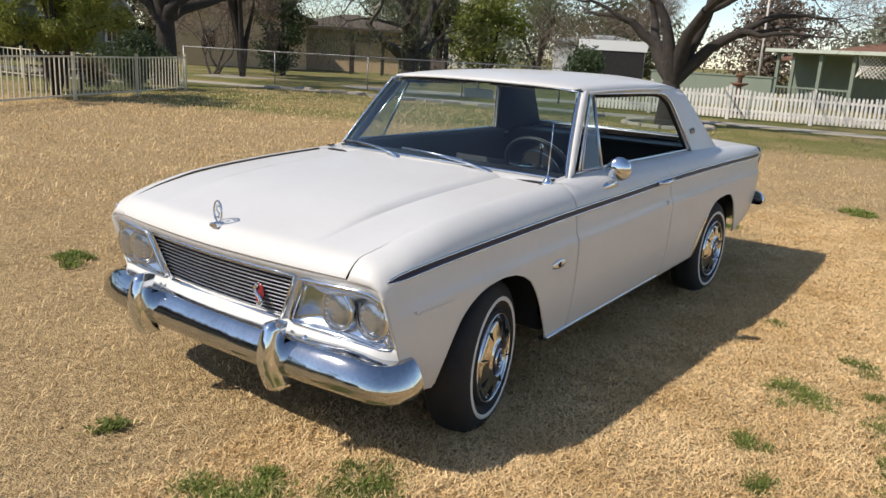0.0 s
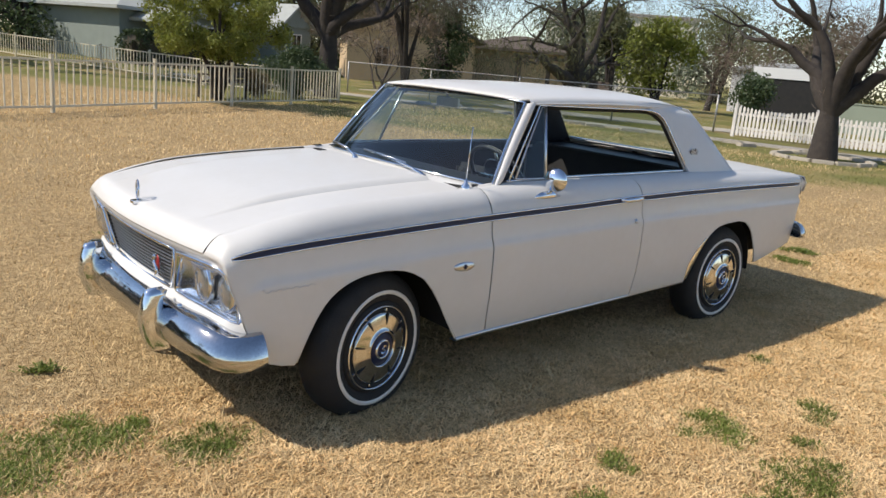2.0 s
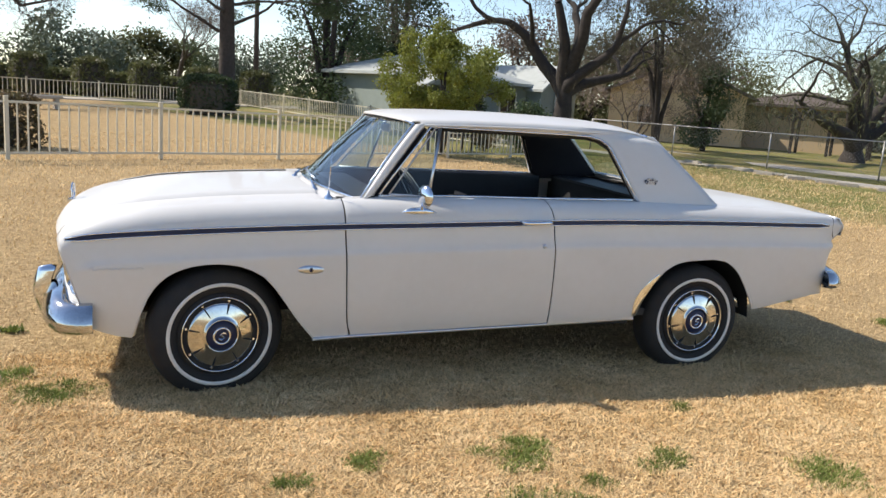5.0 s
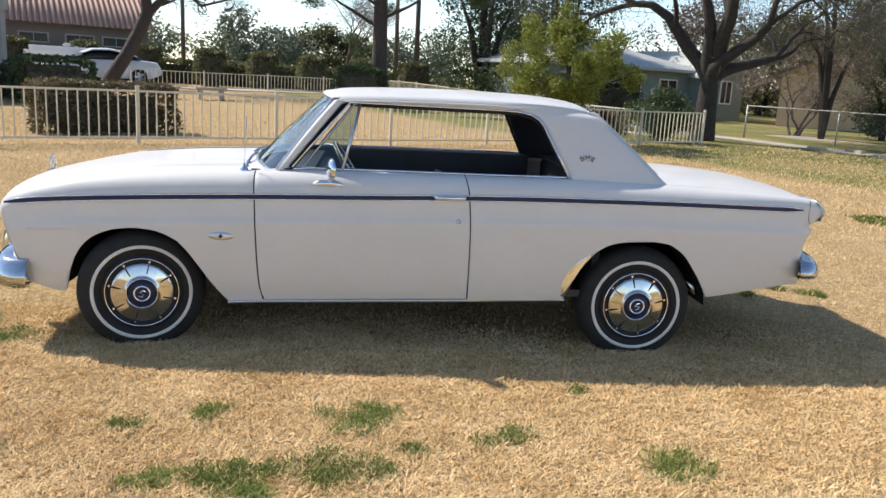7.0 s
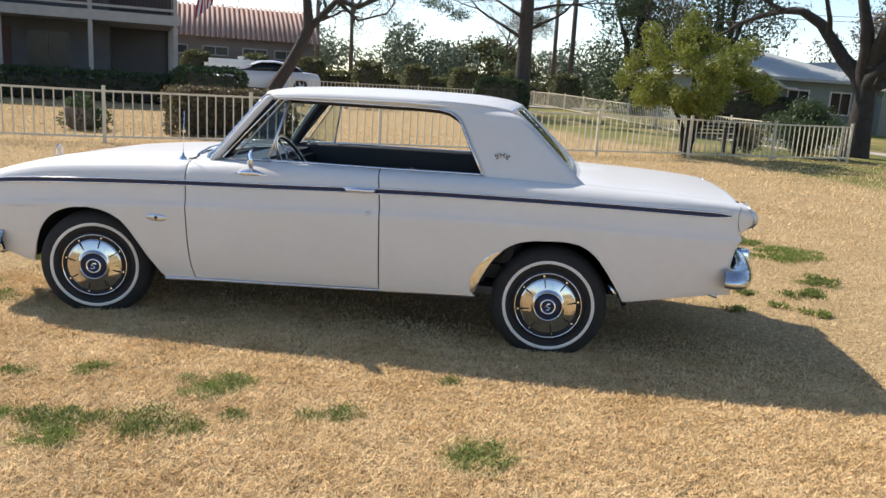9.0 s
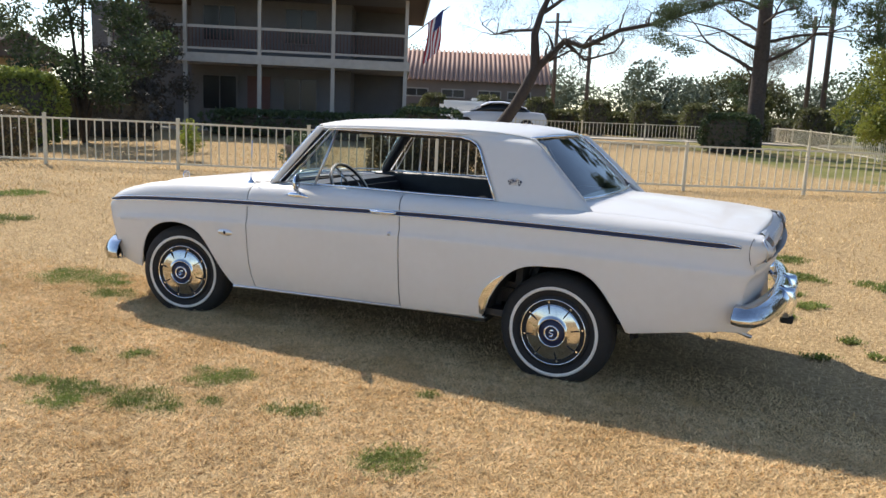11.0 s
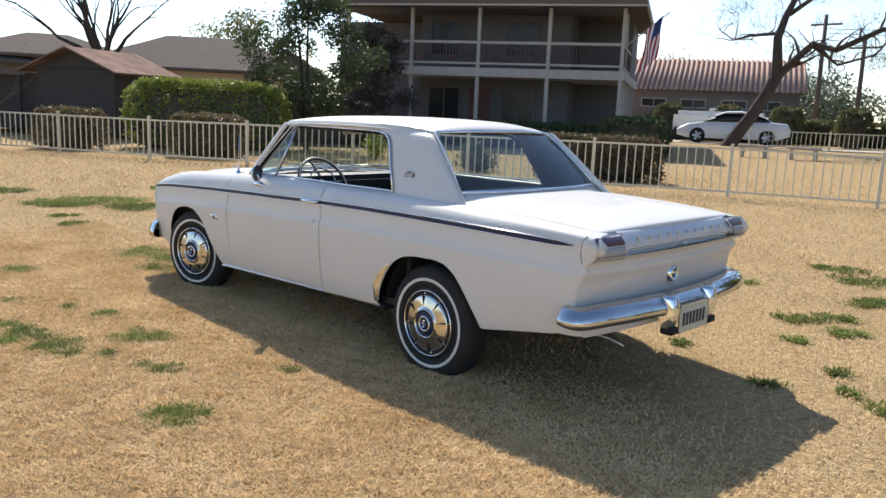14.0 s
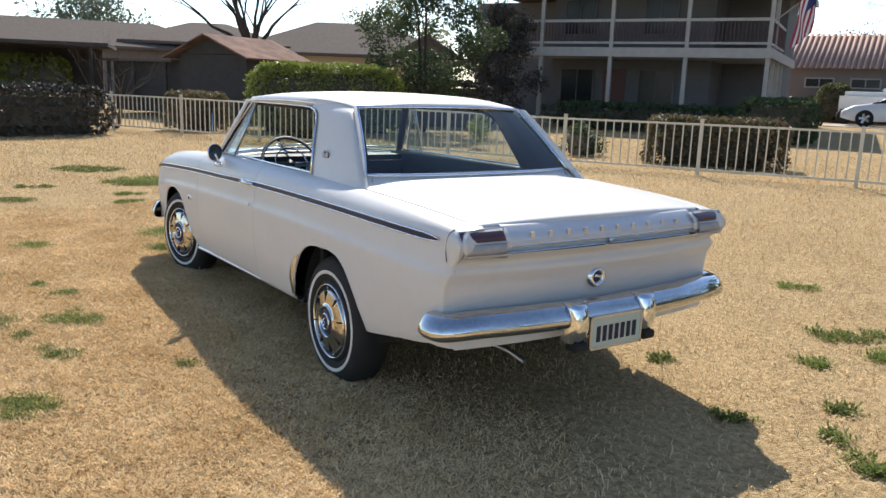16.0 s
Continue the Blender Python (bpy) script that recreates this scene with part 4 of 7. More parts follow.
for x in (4.2, 7.4):
    window(house, x, -2.19, .9, 1.3, 1.3, frame_m=M_BROWNWALL)
    window(house, x, -2.19, 3.6, 1.2, 1.3, frame_m=M_BROWNWALL)
block("door", 5.4, 6.3, -2.21, -2.15, .15, 2.25, M_REDRAIL, house)
# flag on a slanted staff at the balcony corner
flag = thing("flag", "striped flag hanging from a slanted staff on the balcony", "flag", (11.75, -21.55, HB), FT)
v, f = tube([(-.08, -.05, 3.85), (-1.55, .15, 5.05)], .022, 8)
link_mesh("staff", v, f, M_TRIM, flag)
for k in range(9):
    rows = []
    for s in np.linspace(0, 1, 9):
        x = -1.35 + .62 * (k / 9) * .9 + .03 * math.sin(s * 6 + k)
        x2 = -1.35 + .62 * ((k + 1) / 9) * .9 + .03 * math.sin(s * 6 + k + 1)
        zt1, zt2 = 4.95 - (x + 1.35) * .95, 4.95 - (x2 + 1.35) * .95
        rows.append([(x + .12 * s, .14 + .05 * math.sin(s * 5 + k * .9), zt1 - 1.5 * s), (x2 + .12 * s, .14 + .05 * math.sin(s * 5 + (k + 1) * .9), zt2 - 1.5 * s)])
    v = [p for r_ in rows for p in r_]
    f = [(i * 2, i * 2 + 1, i * 2 + 3, i * 2 + 2) for i in range(len(rows) - 1)]
    if k < 5:
        link_mesh("canton", v[:8], f[:3], M_FLAGBLUE, flag)
        link_mesh("flag_stripe", v[6:], f[:5], (M_FLAGRED, M_FLAGWHITE)[k % 2], flag)
    else:
        link_mesh("flag_stripe", v, f, (M_FLAGRED, M_FLAGWHITE)[k % 2], flag)

# tile roofed building
tb = thing("tile_roofed_building", "low tan building with a ribbed terracotta tile roof", "building", (12.6, -41.0, .35), 25.5)
block("wall", 0, 9.5, -6.0, 0, 0, 3.0, M_STUCCOD, tb, "tan stucco")
GABLE[0] = M_STUCCOD
rows = []
roof_o = link_mesh("roof", [(-.3, .4, 2.85), (9.8, .4, 2.85), (9.8, -3.0, 4.75), (-.3, -3.0, 4.75), (-.3, -6.4, 2.85), (9.8, -6.4, 2.85)], [(0, 1, 2, 3), (3, 2, 5, 4)], M_TILE, tb, "terracotta tiles")
for k in range(36):
    x = -.25 + k * .282
    v, f = tube([(x, .42, 2.88), (x, -3.0, 4.80)], .085, 6)
    link_mesh("roof_rib", v, f, M_TILE, roof_o, smooth=True)
link_mesh("gable", [(0, 0, 2.9), (0, -6, 2.9), (0, -3, 4.7)], [(0, 1, 2)], M_STUCCOD, tb)
for x in (1.6, 3.4, 5.6, 7.8):
    window(tb, x, .01, 1.9, 1.3, .4)

# grey green house with a small porch gable
GABLE[0] = M_GREYWALL
gh = thing("grey_house", "grey green bungalow with a pale shingle roof and porch", "house", (-12.8, -35.2, .25), 20)
block("wall", -4.5, 4.5, -7, 0, 0, 2.35, M_GREYWALL, gh, "grey green siding")
hip_roof(gh, -5.0, 5.0, -7.5, .5, 2.35, 1.45, M_GREYROOF)
gable_roof(gh, 1.6, 3.8, -.2, 1.6, 2.0, .55, .2, M_GREYROOF, "y", name="porch_roof")
for x in (1.7, 3.7):
    block("porch_post", x - .06, x + .06, 1.45, 1.57, 0, 2.0, M_WHITEWOOD, gh)
block("porch_rail", 1.76, 3.64, 1.46, 1.54, .75, .83, M_WHITEWOOD, gh)
for q in range(10):
    block("baluster", 1.85 + q * .18, 1.88 + q * .18, 1.48, 1.52, .1, .75, M_WHITEWOOD, gh)
for x in (-3.0, -.6):
    window(gh, x, .01, .9, 1.1, 1.0, frame_m=M_WHITEWOOD)
part("awning", boxes((-.2, 1.2, .02, .5, 1.95, 2.02)), M_WHITEWOOD, gh)
block("gable_wing", -7.2, -4.4, -6.5, 1.2, 0, 2.4, M_GREYWALL, gh)
gable_roof(gh, -7.2, -4.5, -6.5, 1.2, 2.4, 1.1, .35, M_GREYROOF, "y", name="wing_roof")
window(gh, -5.85, 1.31, .9, .7, 1.1, frame_m=M_WHITEWOOD)

# beige stucco house
GABLE[0] = M_STUCCO
bh = thing("beige_house", "tan stucco house with a brown gable roof", "house", (-22.5, -32.0, .2), -30)
block("wall", -4.5, 2.5, -9, 0, 0, 2.6, M_STUCCO, bh, "tan stucco")
gable_roof(bh, -4.5, 2.5, -9, 0, 2.6, 1.5, .5, M_SHINGLE, "y")
window(bh, -2.8, .02, .8, .9, 1.1)
window(bh, .6, .02, .9, .6, .9)
sh_ = thing("low_house", "low house with a dark roof and a shaded carport", "house", (-31.0, -31.0, .1), -50)
block("wall", -3, 3, -5, 0, 0, 2.4, M_STUCCO, sh_)
hip_roof(sh_, -3.6, 3.6, -5.6, .6, 2.4, 1.0, M_SHINGLE)
per = thing("pergola", "dark timber shade shelter beside the house", "pergola", (-29.5, -25.8, .05), -50)
for x in (-2.6, -.9, .9, 2.6):
    for y in (-2.0, 0):
        block("post", x - .07, x + .07, y - .07, y + .07, 0, 2.05, M_BARK, per)
for y in (-2.0, 0):
    block("beam", -2.9, 2.9, y - .06, y + .06, 2.05, 2.2, M_BARK, per)
for q in range(11):
    block("rafter", -2.75 + q * .55, -2.69 + q * .55, -2.4, .4, 2.2, 2.3, M_BARK, per)
fb = thing("pale_building", "large cream block building in the distance", "building", (-58.0, -46.0, 0), -50)
block("wall", -8, 6, -8, 0, 0, 7.2, mat("cream_render", (.80, .74, .62), .9, vary=(.72, .66, .54), scale=.6), fb)
block("roof_edge", -8.2, 6.2, -8.2, .2, 7.2, 7.5, M_TRIM, fb)
for x in (-6, -3, 0, 3):
    window(fb, x, .02, 4.2, 1.4, 1.2)
fb = thing("white_shed", "low white metal building across the street", "building", (-45.0, -21.5, 0), -65)
block("wall", -3, 3, -4, 0, 0, 2.6, mat("white_metal", (.72, .72, .74), .5, vary=(.62, .62, .64), scale=2), fb)
hip_roof(fb, -3.2, 3.2, -4.2, .2, 2.6, .7, M_GREYROOF)
window(fb, 0, .02, 1.2, 1.2, .8)
bx = thing("trailer", "dark box trailer parked across the street", "trailer", (-34.5, -15.6, 0), -65)
block("body", -1.6, 1.6, -1.1, 1.1, .5, 2.1, M_BLACK, bx)
block("roof_cover", -1.7, 1.7, -1.15, 1.15, 2.1, 2.6, M_WHITECAR, bx)
for x in (-.8, .8):
    v, f = lathe([(.0, .1), (.3, .1), (.33, 0), (.0, 0)], 16, Matrix.Translation((x, 1.05, .33)))
    link_mesh("wheel", v, f, M_RUBBER, bx)

# house with a green porch, wall and brown roofs across the street
gp = thing("green_house", "sage green bungalow with a shaded porch", "house", (-33.6, -4.6, 0), -101)
block("wall", -5.5, 3.0, -6.5, -2.2, 0, 2.4, M_GREENWALL, gp)
part("roof", boxes((-6, 3.2, -7, .4, 2.40, 2.55)), mat("pale_green_roof_edge", (.50, .53, .45), .7, vary=(.42, .45, .38), scale=3), gp)
for x in (2.7, 2.0, .8, -.6, -2.6, -4.8):
    block("porch_post", x - .07, x + .07, -.07, .07, 0, 2.40, M_GREENWALL, gp)
block("porch_rail", -.6, 2.7, -.04, .04, .85, .93, M_GREENWALL, gp)
for q in range(20):
    block("baluster", -.5 + q * .16, -.47 + q * .16, -.02, .02, .1, .85, M_GREENWALL, gp)
lat = new("lattice")
lat.parent = gp
for q in range(9):
    for s in (1, -1):
        v, f = tube([(-2.3 + q * .17, -.02, 1.45 if s > 0 else 2.35), (min(-2.3 + q * .17 + .9, -.7), -.02, 2.35 if s > 0 else 1.5)], .014, 4)
        link_mesh("slat", v, f, M_WHITEWOOD, lat)
window(gp, -3.4, -2.18, .9, 1.4, 1.1)
GABLE[0] = M_STUCCO
br = thing("brown_roofed_house", "house with a low red brown roof behind the wall", "house", (-44.5, -9.0, 0), -101)
block("wall", -8, 0, -7, 0, 0, 2.2, M_STUCCO, br)
hip_roof(br, -8.6, .6, -7.6, .6, 2.2, 1.3, M_BROWNROOF)
gw = thing("garden_wall", "pale green rendered garden wall", "wall", (-31.2, -9.6, 0), -101)
block("wall", -3.2, 2.6, -.1, .1, 0, 1.25, M_GREENWALL, gw)
block("coping", -3.25, 2.65, -.14, .14, 1.25, 1.31, M_GREENWALL, gw)
fl = thing("flagpole", "slim white metal flagpole behind the garden wall", "pole", (-34.0, -8.0, 0))
v, f = tube([(0, 0, 0), (.15, 0, 8)], .045, 8)
link_mesh("pole", v, f, M_WHITEWOOD, fl, smooth=True)
fo = thing("fountain", "tiered brown garden fountain", "fountain", (-24.2, -5.9, 0))
for z, r_ in ((.0, .32), (.5, .42), (.95, .28), (1.25, .16)):
    v, f = lathe([(.07, z - .35 if z else 0), (.08, z), (r_, z + .08), (r_ + .02, z + .13), (r_ - .05, z + .10)], 16, Matrix.Rotation(radians(90), 4, 'X'))
    link_mesh("basin", v, f, M_BROWNROOF, fo, smooth=True)

# sheds and houses on the other side
GABLE[0] = M_BROWNWALL
hut = thing("shed", "timber outbuilding coloured dark for shade, with a rusty red gable roof", "shed", (21.75, -5.74, .3), -62)
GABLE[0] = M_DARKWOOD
block("wall", .02, 2.6, -1.5, 1.5, 0, 2.02, M_DARKWOOD, hut, "boards with their shade put into the dark colour")
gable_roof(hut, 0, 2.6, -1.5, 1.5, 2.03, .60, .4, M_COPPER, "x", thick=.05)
# solid block; its dark colour stands for a shaded open bay
block("side_wing", .3, 3.2, 1.52, 5.2, 0, 1.75, M_DARKWOOD, hut, "solid wing coloured dark as a shaded open side")
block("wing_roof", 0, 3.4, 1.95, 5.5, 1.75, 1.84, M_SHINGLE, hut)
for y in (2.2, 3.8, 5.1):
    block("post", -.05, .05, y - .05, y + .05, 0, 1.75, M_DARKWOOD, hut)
lean = thing("lean_to", "dark open sided store under a flat roof", "shed", (27.0, .5, .3), 75)
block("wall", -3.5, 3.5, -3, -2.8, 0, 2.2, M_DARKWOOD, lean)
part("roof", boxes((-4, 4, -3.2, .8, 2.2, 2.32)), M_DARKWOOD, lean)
for x in (-3.4, 0, 3.4):
    block("post", x - .06, x + .06, .5, .62, 0, 2.2, M_BARK, lean)
GABLE[0] = M_SHINGLE
b2 = thing("neighbour_house", "house with a broad brown shingle roof", "house", (35.5, -17.5, .4), 60)
block("wall", -6, 6, -8, 0, 0, 2.6, M_STUCCO, b2)
hip_roof(b2, -6.6, 6.6, -8.6, .6, 2.6, 2.1, M_SHINGLE)
gable_roof(b2, -6.2, -2.6, -3, 2.5, 2.6, 1.1, .4, M_SHINGLE, "y", name="front_gable")
b3 = thing("neighbour_house", "long low house with a grey brown roof", "house", (40.5, -3.0, .4), 80)
block("wall", -9, 7, -7, 0, 0, 2.5, M_STUCCOD, b3)
hip_roof(b3, -9.6, 7.6, -7.6, .6, 2.5, 1.6, M_SHINGLE)
b4 = thing("neighbour_house", "house with a brown hipped roof behind the sheds", "house", (39.0, -10.8, .4), 70)
block("wall", -4, 4, -6, 0, 0, 2.9, M_STUCCO, b4)
hip_roof(b4, -4.5, 4.5, -6.5, .5, 2.9, 1.4, M_SHINGLE)
hedge("clipped_shrub", "large clipped green shrub beside the low house", (29.0, -1.2), 85, 2.4, 2.2, 2.0, 3500, M_HEDGE, .08, .5)


# ---- parked vehicles ----
def side_hull(parent, name, top, bottom, half_w, m_, tuck=.12):
    """A hull from upper and lower side outlines (x, z), narrowed at the top."""
    xs = np.linspace(top[0][0], top[-1][0], 33)
    tx, tz = zip(*top)
    bx_, bz_ = zip(*bottom)
    rows = []
    for x in xs:
        zt, zb = float(np.interp(x, tx, tz)), float(np.interp(x, bx_, bz_))
        w = half_w * (1 - .12 * (abs(x) / abs(xs[0])) ** 4)
        k = tuck * max(0, (zt - .85)) / .6
        rows.append([(x, w - .03, zb), (x, w, zb + .25 * (zt - zb)), (x, w - .02, zb + .55 * (zt - zb)), (x, w - .08 - k, zt - .04), (x, w - .2 - k, zt), (x, -w + .2 + k, zt), (x, -w + .08 + k, zt - .04), (x, -w + .02, zb + .55 * (zt - zb)), (x, -w, zb + .25 * (zt - zb)), (x, -w + .03, zb)])
    v = [p for r_ in rows for p in r_]
    n = 10
    f = [(i * n + j, i * n + j + 1, (i + 1) * n + j + 1, (i + 1) * n + j) for i in range(len(rows) - 1) for j in range(n - 1)]
    f += [tuple(range(n)), tuple(range((len(rows) - 1) * n, len(rows) * n))]
    return link_mesh(name, v, f, m_, parent, smooth=True)


sedan = thing("sedan_car", "modern white saloon parked on the street", "car", (12.5, -32.8, gz(12.5, -32.8)), 25)
sedan.scale = (1.06, 1.06, 1.06)
side_hull(sedan, "body", [(-2.4, .75), (-2.25, .98), (-1.6, 1.03), (1.0, .98), (1.9, .85), (2.35, .62)], [(-2.4, .45), (-1.9, .25), (1.9, .22), (2.35, .35)], .92, M_WHITECAR, 0)
side_hull(sedan, "cabin", [(-1.75, 1.0), (-1.1, 1.33), (-.3, 1.45), (.4, 1.40), (1.25, .98)], [(-1.75, .95), (1.25, .95)], .80, M_WINDOW, .25)
side_hull(sedan, "cabin_roof", [(-1.45, 1.20), (-1.05, 1.37), (-.3, 1.48), (.35, 1.44), (.75, 1.27)], [(-1.45, 1.13), (-1.05, 1.27), (-.3, 1.37), (.35, 1.34), (.75, 1.19)], .815, M_WHITECAR, .25)
for x in (-1.45, 1.45):
    for s in (1, -1):
        v, f = lathe([(.0, .02), (.22, .02), (.24, .0), (.33, .0), (.34, -.05), (.34, -.2)], 24, Matrix.Translation((x, s * .93, .34)) @ Matrix.Diagonal((1, s, 1, 1)))
        w_ = link_mesh("wheel", v, f, M_RUBBER, sedan, smooth=False)
        for q in range(5):
            a = q * 1.257
            v, f = tube([(x, s * .96, .34), (x + .2 * math.cos(a), s * .955, .34 + .2 * math.sin(a))], .055, 5)
            link_mesh("spoke", v, f, M_STEEL, w_)
rv = thing("camper_van", "white camper body parked behind the saloon", "van", (14.6, -35.6, gz(14.6, -35.6)), 25)
bm = bmesh.new()
box(bm, -2.4, 2.2, -1.1, 1.1, .40, 1.52, bevel=.22)
part("body", bm, M_WHITECAR, rv)
bm = bmesh.new()
box(bm, -.6, .5, -.35, .35, 1.52, 1.70, bevel=.06)
part("roof_unit", bm, M_WHITECAR, rv)
for x in (-1.9, 1.9):
    v, f = lathe([(.0, .1), (.3, .1), (.36, 0), (.0, 0)], 16, Matrix.Translation((x, 1.02, .36)))
    link_mesh("wheel", v, f, M_RUBBER, rv)

# ---- poles, wires, benches ----
for at, h in (((15.65, -52.1), 8.4), ((13.3, -52.9), 6.9), ((-2.6, -44.0), 9.0), ((-1.6, -52.0), 8.0)):
    p = thing("utility_pole", "weathered wooden utility pole with a crossarm", "pole", (*at, .4))
    v, f = tube([(0, 0, -.2), (.08, 0, h)], [.17, .12], 10)
    link_mesh("pole", v, f, M_POLE, p, smooth=True)
    block("crossarm", -1.0, 1.0, -.06, .06, h - .7, h - .58, M_POLE, p)
    for x in (-.9, -.4, .4, .9):
        v, f = tube([(x, 0, h - .58), (x, 0, h - .45)], .03, 6)
        link_mesh("insulator", v, f, M_GALV, p)
for z in (7.3, 7.6):
    w_ = thing("overhead_wire", "thin dark overhead wire between poles", "wire", (0, 0, 0))
    pts = [(15.6 + (-17.2) * s, -52.1 + .1 * s, z + .3 - 1.6 * s * (1 - s)) for s in np.linspace(0, 1, 16)] + [(-1.6 - 60 * s, -52 + 10 * s, z - 2.4 * s * (1 - s)) for s in np.linspace(0, 1, 12)]
    v, f = tube(pts, .02, 4)
    link_mesh("strand", v, f, M_BLACK, w_)
for at, t_ in (((7.4, -23.7), 20), ((5.9, -24.3), 24)):
    b = thing("stone_bench", "small pale stone bench on the yard grass", "bench", (*at, gz(*at)), t_, "stone benches")
    part("seat", boxes((-.55, .55, -.17, .17, .36, .44), bevel=.01), M_CONCRETE, b)
    for x in (-.38, .38):
        part("leg", boxes((x - .07, x + .07, -.14, .14, 0, .36), bevel=.01), M_CONCRETE, b)
pt = thing("garden_bench", "dark slatted garden bench behind the fence", "bench", (-5.7, -16.0, gz(-5.7, -16)), FT + 180)
for k in range(5):
    part("back_slat", boxes((-.75, .75, -.02 + .03 * k * .3, .01 + .03 * k * .3, .45 + .09 * k, .51 + .09 * k)), M_BARK, pt)
for k in range(4):
    part("seat_slat", boxes((-.75, .75, .05 + .11 * k, .14 + .11 * k, .40, .43)), M_BARK, pt)
for x in (-.7, .7):
    part("leg", boxes((x - .03, x + .03, 0, .06, 0, .85), (x - .03, x + .03, .40, .46, 0, .62), (x - .03, x + .03, 0, .46, .58, .62)), M_BARK, pt)
fe = thing("wood_fence", "low board fence at the back of the yard", "fence", (-34, -27, 0), 45)
for q in range(40):
    part("board", boxes((q * .3 - 6, q * .3 - 5.73, -.02, .02, 0, 1.2)), M_BARKG, fe) if q < 1 else None
bd = [c for c in fe.children][0]
for q in range(1, 40):
    o = new("board", bd.data)
    o.parent = fe
    o.location = (q * .3, 0, 0)
# pale T-shaped posts on the yard grass
for x, y, h in ((17.36, -10.53, 1.58), (19.33, -14.27, 1.60)):
    cp = thing("clothes_post", "pale T-shaped metal post on the yard grass", "post", (x, y, gz(x, y)), 60, "clothes posts")
    part("post", boxes((-.03, .03, -.03, .03, 0, h - gz(x, y)), bevel=.008), M_WHITEWOOD, cp)
    part("crossbar", boxes((-.38, .38, -.025, .025, h - gz(x, y), h + .05 - gz(x, y)), bevel=.008), M_WHITEWOOD, cp)
# stone ring round the street tree
for q in range(14):
    a = q * 2 * math.pi / 14
    bm = bmesh.new()
    box(bm, -.24, .24, -.08, .08, -.04, .08, bevel=.02)
    o = tagged(part("ring_stone", bm, M_CONCRETE), "pale border stone round the street tree", "stone", "stones round the tree")
    o.matrix_world = pose(-16 + 1.1 * math.cos(a), -5.15 + 1.1 * math.sin(a), gz(-16, -5), 0, 0, math.degrees(a) + 90)

# ---- the car: x to its nose, y to its left side ----
car = thing("car", "white two door saloon with chrome bumpers on the dry lawn", "car")


def curve(*pts):
    """A smooth, monotone line through (x, value) points."""
    xs, ys = (np.array(v, float) for v in zip(*sorted(pts)))
    h, d = np.diff(xs), np.diff(ys) / np.diff(xs)
    m = np.concatenate([[d[0]], np.where(d[:-1] * d[1:] > 0, 2 * d[:-1] * d[1:] / np.where(np.abs(d[:-1] + d[1:]) < 1e-9, 1, d[:-1] + d[1:]), 0), [d[-1]]])

    def at(x):
        x = min(max(float(x), xs[0]), xs[-1])
        i = min(int(np.searchsorted(xs, x, side="right")) - 1, len(h) - 1)
        t = (x - xs[i]) / h[i]
        return float((1 + 2 * t) * (1 - t) ** 2 * ys[i] + t * (1 - t) ** 2 * h[i] * m[i] + t * t * (3 - 2 * t) * ys[i + 1] + t * t * (t - 1) * h[i] * m[i + 1])
    return at


def line(*pts):
    xs, ys = zip(*sorted(pts))
    return lambda x: float(np.interp(x, xs, ys))


stripe_z = curve((2.12, .738), (1.9, .768), (1.51, .797), (.79, .833), (.22, .853), (-.37, .875), (-.9, .887), (-1.55, .892), (-2.31, .885), (-2.45, .882))
width = curve((2.16, .835), (2.08, .852), (1.9, .872), (1.4, .886), (.8, .889), (0, .889), (-.8, .889), (-1.5, .884), (-2.0, .866), (-2.3, .842), (-2.45, .822))
top_z = curve((2.20, .778), (2.14, .796), (2.06, .816), (2.0, .832), (1.9, .858), (1.7, .898), (1.24, .938), (.83, .960), (.5, .979), (0, .988), (-.4, .990), (-.95, .996), (-1.35, .990), (-1.65, .984), (-1.95, .975), (-2.31, .953), (-2.45, .938))
hood_c = curve((2.22, .803), (2.14, .820), (1.95, .858), (1.776, .891), (1.43, .934), (1.1, .957), (.80, .972))
trunk_c = curve((-1.35, 1.020), (-1.6, 1.016), (-2.0, .997), (-2.3, .972), (-2.45, .950))
fender_bottom = line((2.16, .44), (2.08, .39), (2.0, .325), (1.86, .278), (1.797, .268), (1.787, .29), (1.758, .407), (1.72, .50), (1.68, .553), (1.63, .595), (1.57, .624), (1.514, .640), (1.45, .648), (1.399, .650), (1.32, .643), (1.254, .623), (1.19, .588), (1.139, .537), (1.08, .455), (1.022, .367), (.96, .287), (.915, .232), (.90, .229), (.75, .238))
quarter_bottom = line((-.39, .290), (-.90, .311), (-.945, .315), (-.953, .335), (-.983, .425), (-1.015, .488), (-1.048, .542), (-1.10, .605), (-1.153, .642), (-1.21, .664), (-1.281, .676), (-1.37, .680), (-1.446, .684), (-1.53, .672), (-1.58, .648), (-1.635, .606), (-1.70, .522), (-1.75, .448), (-1.785, .392), (-1.800, .360), (-1.812, .356), (-2.055, .399), (-2.31, .437), (-2.45, .46))
door_front = curve((1.02, .802), (.85, .792), (.69, .783), (.44, .769), (.32, .757), (.25, .735))
door_rear = curve((1.02, -.345), (.90, -.372), (.72, -.386), (.28, -.396))
sill_z = line((.93, .226), (.75, .236), (-.4, .276), (-.97, .298))
rear_edge = curve((1.0, -2.372), (.95, -2.415), (.925, -2.452), (.895, -2.480), (.868, -2.487), (.842, -2.478), (.815, -2.438), (.79, -2.402), (.766, -2.414), (.748, -2.410), (.72, -2.388), (.68, -2.378), (.6, -2.368), (.5, -2.382), (.42, -2.398))


